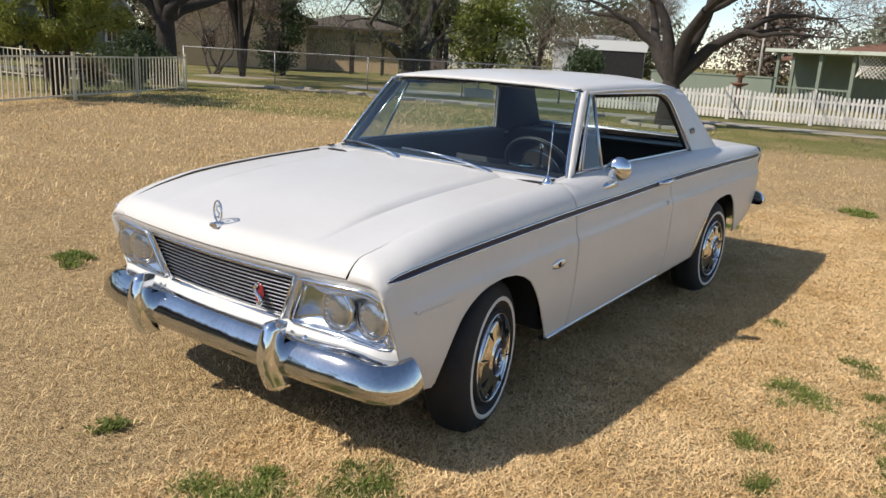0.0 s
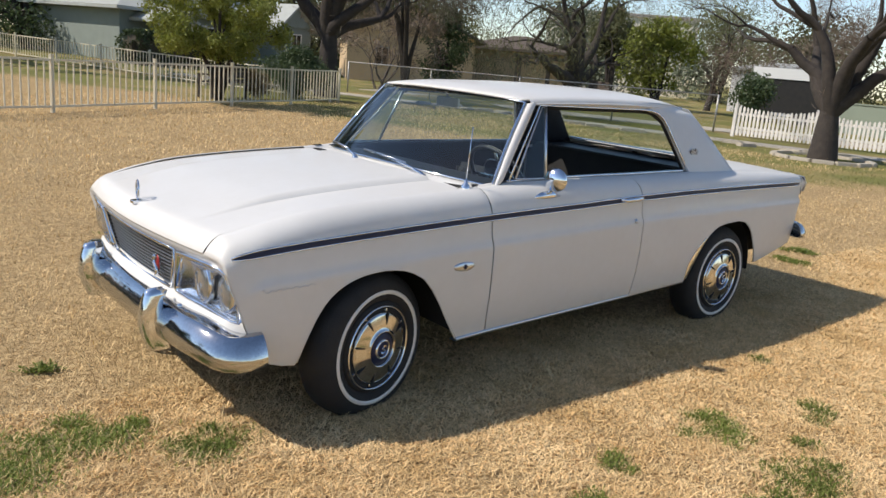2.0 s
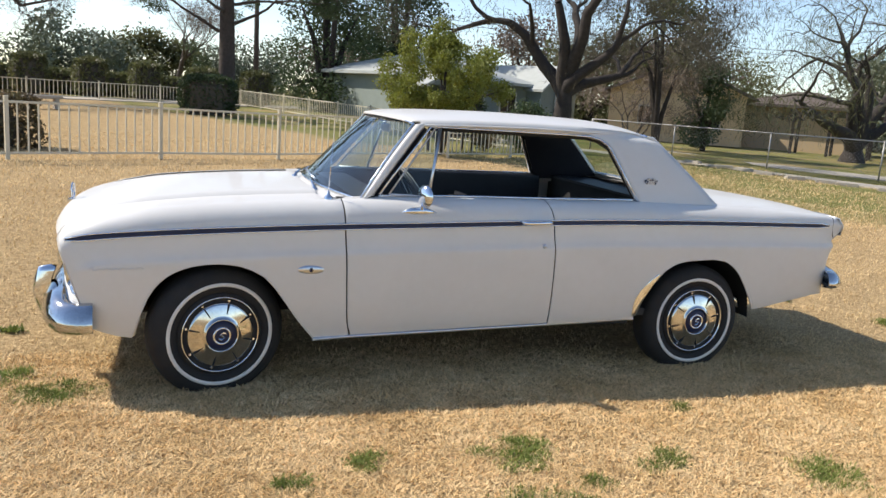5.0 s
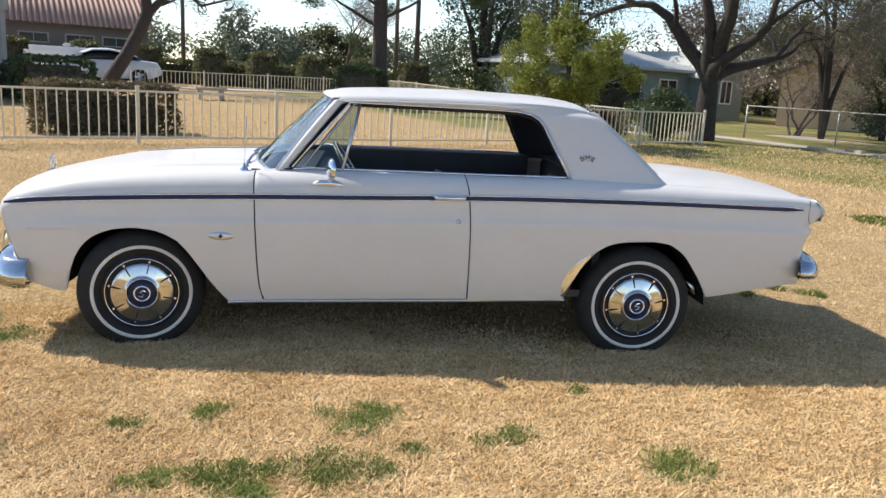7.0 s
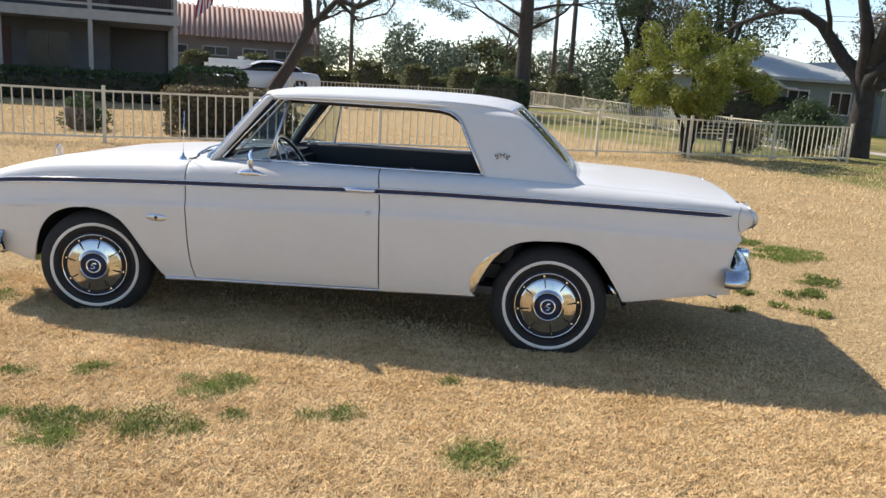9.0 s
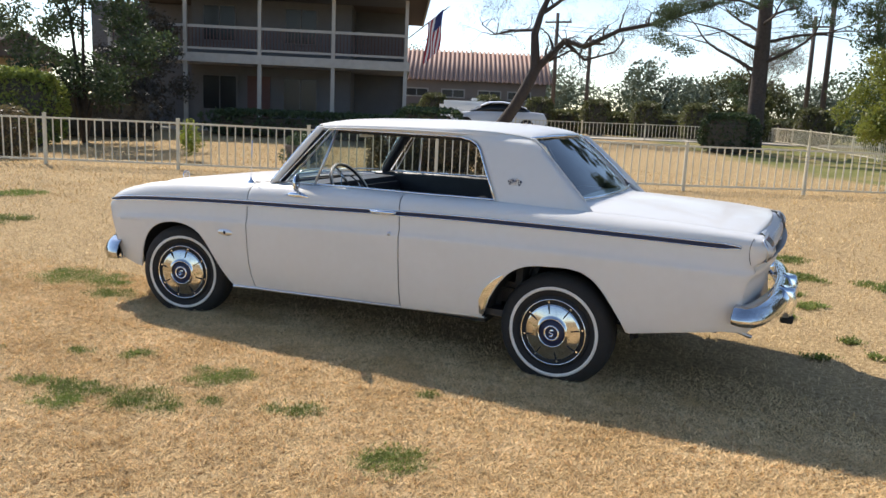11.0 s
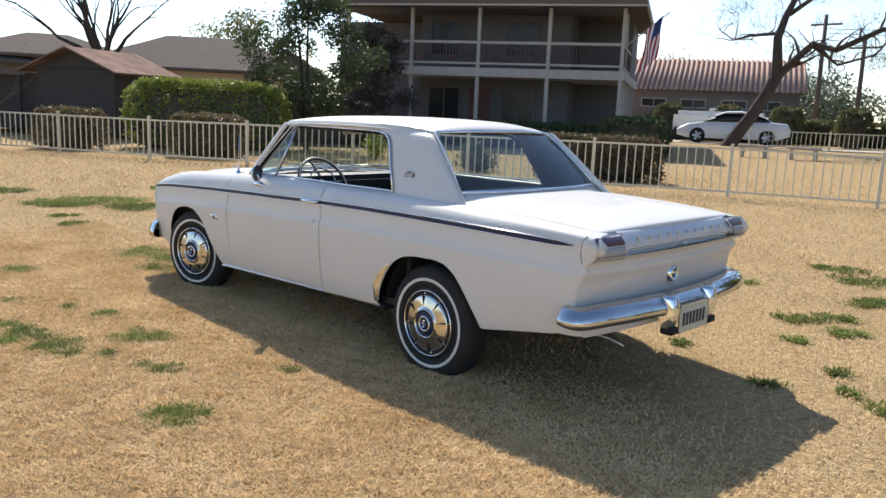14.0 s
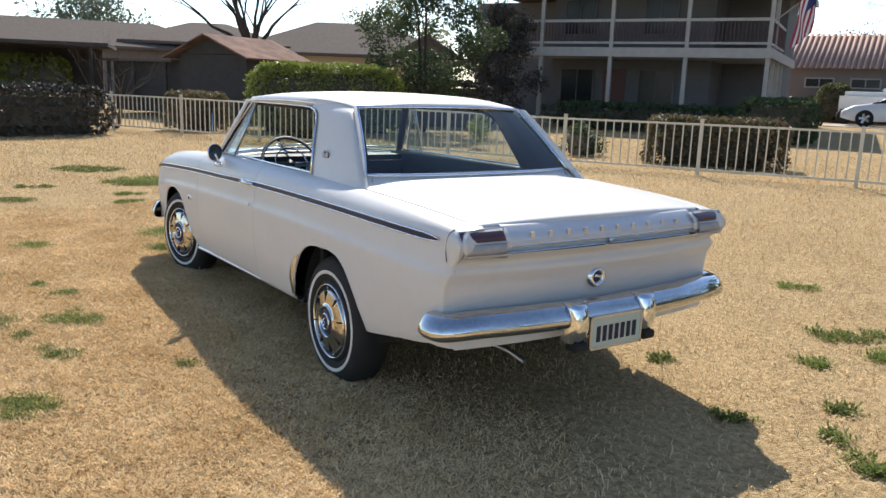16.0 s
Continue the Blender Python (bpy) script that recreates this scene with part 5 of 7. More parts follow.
def side_y(x, z):
    """Half-width of the body at a height, up to the shoulder."""
    w, zs, zt = width(x), stripe_z(x), top_z(x)
    c = zs - 0.135
    if z <= zs:
        tuck = 0.05 * min(max((-1.9 - x) / 0.5, 0), 1)
        return w - float(np.interp(z, (0.2, 0.26, 0.34, 0.45, 0.58, c - .015, c, c + .012, c + .04, zs - .02, zs), (.075 + tuck, .05 + tuck, .028 + tuck * .7, .010 + tuck * .4, .002, 0, .001, .005, .017, .023, .024)))
    f = min((z - zs) / max(zt - zs, 1e-3), 1)
    return w - float(np.interp(f, (0, .2, .4, .6, .78, .9, .97, 1), [a + (b - a) * min(max((-1.75 - x) / .5, 0), 1) for a, b in zip((.024, .027, .036, .050, .072, .098, .122, .15), (.024, .025, .028, .034, .046, .064, .096, .15))]))


def side_rows(x, zb):
    """Points (y, z) up the side at x from zb to the shoulder."""
    zs, zt = stripe_z(x), top_z(x)
    c = zs - 0.135
    zs_list = [zb + (c - .015 - zb) * k / 9 for k in range(10)] if zb < c - .03 else [zb + (c - .015 - zb) * k / 9 for k in range(10)]
    zs_list += [c, c + .012, c + .04, zs - .02, zs]
    zs_list += [zs + (zt - zs) * f for f in (.2, .4, .6, .78, .9, .97, 1)]
    return [(side_y(x, z), z) for z in zs_list]


def sheet(rows):
    n = len(rows[0])
    verts = [v for r in rows for v in r]
    faces = [(i * n + j, i * n + j + 1, (i + 1) * n + j + 1, (i + 1) * n + j) for i in range(len(rows) - 1) for j in range(n - 1)]
    return verts, faces


def face_out(verts, faces, inside=(0, 0, 0.6)):
    """Turns a sheet so that it faces away from a point inside."""
    c = Vector(inside)
    s = 0.0
    for f in faces:
        a, b, d = (Vector(verts[i]) for i in f[:3])
        s += (b - a).cross(d - a).dot((a + d) / 2 - c)
    return faces if s > 0 else [tuple(reversed(f)) for f in faces]


def panel(name, geo, material, parent=None, label="", thick=0.0, smooth=True, inside=(0, 0, 0.6)):
    verts, faces = geo
    faces = face_out(verts, faces, inside)
    ob = link_mesh(name, verts, faces, material, parent or car, label, smooth)
    if thick:
        md = ob.modifiers.new("thickness", 'SOLIDIFY')
        md.thickness, md.offset = thick, -1
        md.use_even_offset = False
        if smooth:
            wn_ = ob.modifiers.new("even_normals", 'WEIGHTED_NORMAL')
            wn_.weight = 90
    return ob


def both(name, geo, material, parent=None, label="", thick=0.0, smooth=True, inside=(0, 0, 0.6)):
    verts, faces = geo
    a = panel(name, geo, material, parent, label, thick, smooth, inside)
    b = panel(name, ([(v[0], -v[1], v[2]) for v in verts], faces), material, parent, label, thick, smooth, (inside[0], -inside[1], inside[2]))
    return a, b


def span(a, b, step):
    n = max(2, int(abs(b - a) / step) + 1)
    return list(np.linspace(a, b, n))


# front fenders
xs = sorted(set(span(2.10, 1.80, .03) + [1.797, 1.790, 1.783, 1.77] + span(1.758, 0.92, .022) + [.915, .905] + span(.90, .80, .04)))
rows = []
for x in xs:
    rows.append([(x, y, z) for y, z in side_rows(x, fender_bottom(x))])
edge = []
for k, (y, z) in enumerate(side_rows(.79, fender_bottom(.80))):
    xx = door_front(z) + .003
    edge.append((xx, side_y(xx, z), z))
rows = [edge] + [r for r in rows if r[0][0] > .805]
# the front edge of the fender, rolled over to the lip above the lamps
EDGE = [(1.985, .835, .325), (2.000, .842, .39), (2.018, .846, .44), (2.036, .846, .478), (2.056, .843, .54), (2.078, .838, .60), (2.097, .833, .655), (2.110, .826, .695), (2.116, .812, .718), (2.122, .785, .735), (2.129, .745, .738), (2.135, .690, .741)]
EDGE_S = np.concatenate([[0], np.cumsum([math.dist(EDGE[k], EDGE[k + 1]) for k in range(len(EDGE) - 1)])])


def edge_pt(s):
    return Vector([float(np.interp(s * EDGE_S[-1], EDGE_S, [p[a] for p in EDGE])) for a in range(3)])


rows = [r for r in rows if r[0][0] < 1.975]
r1, r0 = rows[-1], rows[-2]
arc = np.concatenate([[0], np.cumsum([math.dist(r1[k], r1[k + 1]) for k in range(len(r1) - 1)])])
ends = [edge_pt(a / arc[-1]) for a in arc]
for t in np.linspace(0, 1, 12)[1:]:
    row = []
    for k, e in enumerate(ends):
        a = Vector(r1[k])
        d = (e - a).length
        ta = (a - Vector(r0[k])).normalized() * d
        f = min(max((e.z - .66) / .08, 0), 1)
        tb = Vector((1, -.35, 0)).lerp(Vector((.55, 0, -.75)), f).normalized() * d
        if e.z < .47:
            tb = (e - a)
        h = 2 * t ** 3 - 3 * t * t
        row.append(tuple(a * (h + 1) + ta * (t ** 3 - 2 * t * t + t) + e * -h + tb * (t ** 3 - t * t)))
    tx, ty, tz = row[-1]
    gap = top_z(tx) - .001 - .062 * min(max(1 - (2.134 - tx) / .085, 0), 1) ** 2.6 - tz
    row = [(x, y, z + gap * min(max((z - tz + .05) / .05, 0), 1) ** 2) for x, y, z in row]
    rows.append(row)
rows.append([(x - .02, y - .012 - (.0 if z > .7 else .02), z - (.010 if z > .69 else 0)) for x, y, z in rows[-1]])
fenders = both("front_fender", sheet(rows), M_PAINT, thick=.006)

# doors
rows = []
for s in np.linspace(0, 1, 40):
    row = []
    x_mid = .79 + (-.38 - .79) * s
    zb = sill_z(x_mid) + .024
    for y, z in side_rows(x_mid, zb):
        a, b = door_front(z) - .0045, door_rear(z) + .0045
        x = a + (b - a) * s
        row.append((x, side_y(x, z), z))
    rows.append(row)
doors = both("door", sheet(rows), M_PAINT, thick=.006)

# rear quarters
xs = sorted(set(span(-.42, -.94, .05) + [-.945, -.953, -.96] + span(-.97, -1.79, .022) + [-1.794, -1.80, -1.806, -1.812] + span(-1.83, -2.24, .04)), reverse=True)
rows = []
edge = []
for y, z in side_rows(-.39, quarter_bottom(-.39)):
    xx = door_rear(z) - .003
    edge.append((xx, side_y(xx, z), z))
rows.append(edge)
for x in xs:
    rows.append([(x, y, z) for y, z in side_rows(x, quarter_bottom(x))])
for s, inset in ((.25, 0), (.5, .001), (.7, .004), (.85, .011), (.94, .019), (1.0, .030)):
    row = []
    top = len(side_rows(-2.3, .437)) - 1
    for k, (y, z) in enumerate(side_rows(-2.24 - .16 * s, .437)):
        x = -2.24 + (rear_edge(z) + 2.24) * s
        row.append((x, (width(x) - .15 if k == top else side_y(x, z)) - inset * float(np.interp(z, (.80, .84), (1, .4))), z))
    rows.append(row)
quarters = both("rear_quarter_panel", sheet(rows), M_PAINT, thick=.006)

# seam where the rounded tail cap meets the quarter panel
seam_pts = [(-2.392 + .018 * (1 - ((z - .87) / .075) ** 2), side_y(-2.38, z) - .0010, z) for z in np.linspace(.805, .935, 12)]
both("tail_cap_seam", tube(seam_pts, .0018, 4), M_BLACK)

# rocker mouldings
rows = []
for x in span(.93, -.96, .06):
    z = sill_z(x)
    w = width(x)
    rows.append([(x, w - .10, z + .002), (x, w - .058, z), (x, w - .046, z + .004), (x, w - .042, z + .018), (x, w - .062, z + .022)])
both("rocker_moulding", sheet(rows), M_STEEL, label="bright metal rocker moulding")


# hood
def hood_edge(x):
    return width(x) - .152


def lip_x(y):
    return 2.198 - .13 * y * y


def hood_z(x, y):
    e = hood_edge(min(x, 2.14))
    q = min(abs(y) / e, 1)
    zc, ze = hood_c(x), top_z(x) - .001
    z = ze + (zc - ze) * (1 - q ** 2.4)
    rise = .020 * min(max((2.10 - x) / .35, 0), 1)
    s = min(max((abs(y) - .465) / .026, 0), 1)
    d = min(max(1 - (lip_x(y) - x) / .085, 0), 1)
    return z + rise * (1 - s * s * (3 - 2 * s)) - rise * .5 - .062 * d ** 2.6


rows = []
ys = sorted(set(list(np.round(np.linspace(-.70, .70, 41), 4)) + [a * b for a in (1, -1) for b in (.472, .478, .485, .492, .498, .505)]))
steps = list(np.linspace(0, .92, 40)) + [.935, .95, .962, .974, .984, .992, 1.0]
for s in steps:
    row = []
    for y in ys:
        x0 = .86 + .05 * (1 - (y / .7) ** 2)
        x = x0 + (lip_x(y) - x0) * s
        e = hood_edge(min(x, 2.14))
        yy = y / .70 * (e - .0070)
        row.append((x, yy, hood_z(x, yy)))
    rows.append(row)
last = rows[-1]
rows.append([(x - .001, y, z - .007) for x, y, z in last])
rows.append([(x - .020, y, z - .012) for x, y, z in last])
hood = panel("hood", sheet(rows), M_PAINT, thick=.003)

# dark channels behind the panel gaps
both("hood_channel", sheet([[(x, width(x) - .152 + d, top_z(x) - .022 - .055 * min(max(1 - (2.134 - x) / .085, 0), 1) ** 2.6) for d in (-.02, .02)] for x in span(.91, 2.115, .05)]), M_BLACK)
both("door_jamb", sheet([[(door_front(z) + d, side_y(door_front(z), z) - .014, z) for d in (-.025, .025)] for z in span(.28, .97, .04)]), M_BLACK)
both("door_jamb", sheet([[(door_rear(z) + d, side_y(door_rear(z), z) - .014, z) for d in (-.025, .025)] for z in span(.30, .985, .04)]), M_BLACK)
both("trunk_channel", sheet([[(x, width(x) - .155 + d, top_z(x) - .014) for d in (-.02, .02)] for x in span(-1.45, -2.33, .06)]), M_BLACK)

# cowl between hood and windshield
def shield(s, y):
    """The windshield: s from 0 at the base to 1 at the top, y from -1 to 1."""
    q = abs(y) ** 2.3
    base = Vector((.865 - .175 * q, y * .742, .982 - .028 * q))
    top = Vector((.452 - .062 * q, y * .618, 1.388 - .032 * q))
    p = base.lerp(top, s)
    p.x += .035 * s * (1 - s) * 4 * .35
    return p


rows = []
for y in np.linspace(-1, 1, 41):
    g = shield(0, y)
    yy = y * .742
    x0 = .852 + .05 * (1 - min(abs(yy) / .735, 1) ** 2)
    z0 = hood_z(.88, min(max(yy, -.7), .7)) - .010
    lip = Vector((x0 + .045, yy, z0 - .006))
    rows.append([tuple(lip), (x0, yy, z0), tuple(Vector((x0, yy, z0)).lerp(g, .55) + Vector((0, 0, -.003))), tuple(g + Vector((.010, 0, -.003))), tuple(g + Vector((-.03, 0, -.02)))])
panel("cowl", sheet(rows), M_PAINT)
for sgn in (1, -1):
    corner = []
    for s in np.linspace(0, 1, 8):
        x = .90 + (.64 - .90) * s
        corner.append([(x, sgn * (width(x) - .148), top_z(x) + .001), (x, sgn * (.72 + .02 * s), top_z(x) - .002 + .012 * s), (x, sgn * .69, top_z(x) - .03)])
    panel("cowl_corner", sheet(corner), M_PAINT, inside=(.7, 0, .6))

# trunk lid with its rounded rear edge
rows = []
ys = np.linspace(-.715, .715, 31)
for x in span(-1.44, -2.36, .06) + [-2.385]:
    row = []
    for y in ys:
        e = width(x) - .16
        yy = y / .715 * e
        q = abs(y) / .715
        row.append((x - .035 * (1 - q * q) * min(max((-1.9 - x) / .5, 0), 1), yy, top_z(x) + (trunk_c(x) - top_z(x)) * (1 - q ** 2.6)))
    rows.append(row)
last = rows[-1]
rows.append([(x - .008, y, z - .010) for x, y, z in last])
rows.append([(x - .010, y, z - .022) for x, y, z in last])
panel("trunk_lid", sheet(rows), M_PAINT, thick=.005)
# panel below the rear window
rows = []
for y in np.linspace(-.72, .72, 25):
    q = (abs(y) / .72) ** 2.6
    z1 = top_z(-1.45) + (trunk_c(-1.45) - top_z(-1.45)) * (1 - q)
    rows.append([(-1.36, y, z1 + .012), (-1.41, y, z1 + .004), (-1.436, y, z1)])
panel("rear_deck", sheet(rows), M_PAINT)

# rear face under the tail lamps
bow = curve((.95, .04), (.83, .045), (.78, .068), (.70, .075), (.6, .07), (.42, .06))
def rear_x(z, y):
    w = side_y(rear_edge(z), z) - .030
    return rear_edge(z) - bow(z) * (1 - min(abs(y) / w, 1) ** 2.2)


rows = []
for z in (.84, .83, .822, .812, .803, .79, .778, .768, .755, .745, .72, .69, .65, .61, .57, .52, .47, .43):
    w = side_y(rear_edge(z), z) - .029
    rows.append([(rear_x(z, q * w), q * w, z) for q in (-1, -.985, -.96, -.92, -.86, -.78, -.68, -.56, -.42, -.28, -.14, 0, .14, .28, .42, .56, .68, .78, .86, .92, .96, .985, 1)])
panel("rear_panel", sheet(rows), M_PAINT, inside=(-1.5, 0, .6))

# roof
ROOF_EDGE = curve((.44, .575), (.36, .606), (.1, .622), (-.4, .622), (-.8, .605), (-1.06, .565), (-1.12, .55))
roof_ez = curve((.44, 1.372), (.36, 1.380), (.1, 1.392), (-.4, 1.401), (-.8, 1.396), (-1.0, 1.382), (-1.08, 1.366), (-1.12, 1.352))
roof_cz = curve((.46, 1.396), (.36, 1.417), (.1, 1.434), (-.4, 1.445), (-.8, 1.440), (-1.0, 1.424), (-1.08, 1.408), (-1.13, 1.388))
rows = []
for s in np.linspace(0, 1, 34):
    row = []
    for y in np.linspace(-1, 1, 31):
        front, back = .475 - .075 * abs(y) ** 2.5, -1.125 + .03 * abs(y) ** 2
        x = front + (back - front) * s
        e, ez, cz = ROOF_EDGE(x), roof_ez(x), roof_cz(x)
        row.append((x, y * e, ez + (cz - ez) * (1 - abs(y) ** 2.8)))
    rows.append(row)
f0 = rows[0]
rows.insert(0, [(x + .006, y, z - .012) for x, y, z in f0])
roof = panel("roof", sheet(rows), M_PAINT, thick=.012)
rows = [[(x, y * .985, z - .03) for x, y, z in r] for r in rows[2:-1]]
panel("headliner", sheet(rows), M_HEADLINER, inside=(-.3, 0, 3))

# roof sides: rail over the windows, and the broad rear pillars
def pillar_y(z):
    return float(np.interp(z, (.93, .985, 1.05, 1.15, 1.25, 1.33, 1.37, 1.40), (.775, .757, .735, .700, .663, .632, .615, .60)))


WIN_REAR = curve((1.352, -.62), (1.345, -.70), (1.325, -.765), (1.28, -.80), (1.15, -.868), (.992, -.952), (.96, -.968))
SAIL = curve((1.40, -1.075), (1.366, -1.11), (1.275, -1.215), (1.133, -1.372), (1.03, -1.485), (.93, -1.60), (.90, -1.63))
rows = []
for z in (.955, .985, 1.03, 1.08, 1.13, 1.18, 1.23, 1.28, 1.31, 1.335, 1.35, 1.365, 1.378, 1.39):
    a, b = (WIN_REAR(min(z, 1.352)) if z < 1.352 else -.62), SAIL(z)
    row = []
    for s in np.linspace(0, 1, 14):
        x = a + (b - a) * s
        y = pillar_y(z)
        if z > 1.345:
            f = min((z - 1.345) / .045, 1)
            y = y + (min(ROOF_EDGE(x), .64) - y) * f
            z2 = z + (roof_ez(x) - 1.39) * f
        else:
            z2 = z
        y += -.018 * s * s + .010 * s * (1 - s) - .10 * max(0, s - .9) * (1 if z < 1.3 else .6)
        row.append((x, y, z2))
    rows.append(row)
pillars = both("rear_pillar", sheet(rows), M_PAINT, thick=.03, inside=(-1.0, 0, 1.1))
rows = []
for x in span(.36, -.80, .05):
    e, ez = ROOF_EDGE(x), roof_ez(x)
    k = max(0, min(1, (x + .80) / .20))
    rows.append([(x, e - .001 - .004 * (1 - k), ez + .001 - .004 * (1 - k)), (x, e + .012 * k - .006 * (1 - k), ez - .012), (x, e + .018 * k - .008 * (1 - k), ez - .024), (x, e + .010 * k - .010 * (1 - k), 1.353), (x, e - .02, 1.352)])
for sgn in (1, -1):
    lining = []
    for z in (.97, 1.05, 1.15, 1.25, 1.33, 1.385):
        a, b = WIN_REAR(min(z, 1.345)), SAIL(z) + .05
        lining.append([(a - .004, sgn * (pillar_y(z) - .02), z), (a - .02, sgn * (pillar_y(z) - .05), z), ((a + b) / 2, sgn * (pillar_y(z) - .07), z), (b, sgn * (pillar_y(z) - .10), z)])
    panel("pillar_lining", sheet(lining), M_VINYL, inside=(-1.0, sgn * 3, 1.1))
both("roof_rail", sheet(rows), M_PAINT, inside=(-.2, .3, 1.30), thick=.004)
# drip mouldings
path = [(x, ROOF_EDGE(x) + .020, roof_ez(x) - .026) for x in span(.40, -.80, .05)]
both("drip_moulding", tube(path, [.006 * min(1, .15 + (len(path) - 1 - k) / 7) for k in range(len(path))], 6), M_PAINT, label="thin white drip moulding")

# windshield, its pillars and mouldings
rows = [[tuple(shield(s, y)) for y in np.linspace(-1, 1, 25)] for s in np.linspace(0, 1, 11)]
ws = panel("windshield", sheet(rows), M_GLASS, inside=(0, 0, 1.1), label="clear curved glass")
ws.visible_shadow = False
loop = [shield(0, y) for y in np.linspace(-1, 1, 25)] + [shield(s, 1) for s in np.linspace(0, 1, 9)][1:] + [shield(1, y) for y in np.linspace(1, -1, 25)][1:] + [shield(s, -1) for s in np.linspace(1, 0, 9)][1:]
panel("windshield_moulding", tube([p + Vector((.008, 0, .004)) for p in loop], .0065, 6), M_CHROME)
for sgn in (1, -1):
    rows = []
    for s in np.linspace(0, 1, 8):
        p = shield(s, sgn)
        b = Vector((.64, sgn * .752, .985)).lerp(Vector((.345, sgn * .640, 1.362)), s)
        rows.append([tuple(p + Vector((.004, sgn * .002, 0))), tuple(p.lerp(b, .5) + Vector((.012, sgn * .014, .004))), tuple(b + Vector((0, sgn * .006, 0))), tuple(b + Vector((-.02, -sgn * .03, -.01)))])
    panel("windshield_pillar", sheet(rows), M_PAINT, thick=.02, inside=(.4, 0, 1.1))
    lining = []
    for s in np.linspace(.03, .97, 8):
        p = shield(s, sgn)
        b = Vector((.64, sgn * .752, .985)).lerp(Vector((.345, sgn * .640, 1.362)), s)
        lining.append([tuple(b + Vector((-.012, -sgn * .002, -.006))), tuple(b + Vector((-.036, -sgn * .030, -.018))), tuple(p + Vector((-.034, -sgn * .034, -.014))), tuple(p + Vector((-.012, -sgn * .022, -.004)))])
    panel("pillar_lining", sheet(lining), M_VINYL, inside=(.9, sgn * 3, 1.1))


# rear window
def back_glass(s, y):
    q = abs(y) ** 2.4
    base = Vector((-1.475 + .055 * q, y * .672, 1.030 + .006 * q))
    top = Vector((-1.125 + .045 * q, y * .552, 1.372 - .010 * q))
    p = base.lerp(top, s)
    p.x -= .03 * s * (1 - s) * 2
    return p


rows = [[tuple(back_glass(s, y)) for y in np.linspace(-1, 1, 21)] for s in np.linspace(0, 1, 9)]
sill_rows = []
for y in np.linspace(-1, 1, 25):
    p = back_glass(0, y)
    q = min(abs(p.y) / .715, 1)
    zt = top_z(-1.52) + (trunk_c(-1.52) - top_z(-1.52)) * (1 - q ** 2.6)
    sill_rows.append([(p.x + .02, p.y, p.z - .002), (p.x - .008, p.y * 1.004, p.z - .004), (p.x - .024, p.y * 1.012, zt * .4 + p.z * .6 - .006), (p.x - .052, p.y * 1.03, zt + .002), (p.x - .08, p.y * 1.03, zt - .012)])
panel("rear_window_sill", sheet(sill_rows), M_PAINT, inside=(-1.4, 0, .8))
bg = panel("rear_window", sheet(rows), M_GLASS, inside=(-.6, 0, 1.1), label="clear curved glass")
bg.visible_shadow = False
loop = [back_glass(0, y) for y in np.linspace(-1, 1, 21)] + [back_glass(s, 1) for s in np.linspace(0, 1, 7)][1:] + [back_glass(1, y) for y in np.linspace(1, -1, 21)][1:] + [back_glass(s, -1) for s in np.linspace(1, 0, 7)][1:]
panel("rear_window_moulding", tube([p + Vector((-.006, 0, .004)) for p in loop], .010, 6), M_CHROME)
for sgn in (1, -1):
    rows = []
    for s in np.linspace(0, 1, 8):
        p = back_glass(s, sgn)
        z = p.z
        x = SAIL(z)
        rows.append([tuple(p + Vector((.01, 0, 0))), ((p.x + x) / 2, sgn * (abs(p.y) + .02), z + .005), (x, sgn * (pillar_y(z) - .03), z)])
    panel("rear_window_surround", sheet(rows), M_PAINT, inside=(-1.0, 0, .9), thick=.01)

# side window frames, vent windows
for sgn in (1, -1):
    def side_pt(x, z):
        return Vector((x, sgn * (pillar_y(z) - .006), z))
    vent = [side_pt(.545, .992), side_pt(.33, .988), side_pt(.243, 1.338), side_pt(.275, 1.343)]
    bm = bmesh.new()
    bm.faces.new([bm.verts.new(p) for p in vent])
    g = part("vent_window", bm, M_GLASS, car, "small triangular clear glass")
    g.visible_shadow = False
    panel("vent_frame", tube(vent + [vent[0]], .0055, 6), M_STEEL)
    panel("vent_post", tube([side_pt(.33, .975), side_pt(.243, 1.345)], .0085, 6), M_STEEL)
    frame_path = [side_pt(.60, .992), side_pt(.30, 1.352), side_pt(-.55, 1.353), side_pt(-.66, 1.350), side_pt(-.725, 1.338), side_pt(-.772, 1.312), side_pt(-.80, 1.28), side_pt(-.868, 1.15), side_pt(-.952, .996)]
    panel("window_moulding", tube([p + Vector((0, sgn * .012, 0)) for p in frame_path], .0065, 6), M_CHROME)
    inner = [p + Vector((0, -sgn * .02, -.012 if p.z > 1.3 else 0)) for p in frame_path[1:]]
    panel("window_seal", tube(inner, .012, 5), M_BLACK)
    sill = [(x, sgn * (side_y(x, top_z(x)) + .004), top_z(x) + .006) for x in span(.60, -1.0, .1)]
    panel("belt_moulding", tube(sill, .007, 6), M_CHROME)
    # inner top of the doors and quarters down to the upholstery
    rows = []
    for x in span(.72, -1.0, .1):
        y = side_y(x, top_z(x))
        rows.append([(x, sgn * y, top_z(x)), (x, sgn * (y - .03), top_z(x) + .004), (x, sgn * (y - .05), top_z(x) - .02), (x, sgn * (y - .06), .55), (x, sgn * (y - .06), .35)])
    panel("door_trim", sheet(rows), M_VINYL, inside=(0, sgn * 3, .7), thick=.004)

# dark blue stripe with a bright edge along each side
rows, rows2, rows3 = [], [], []
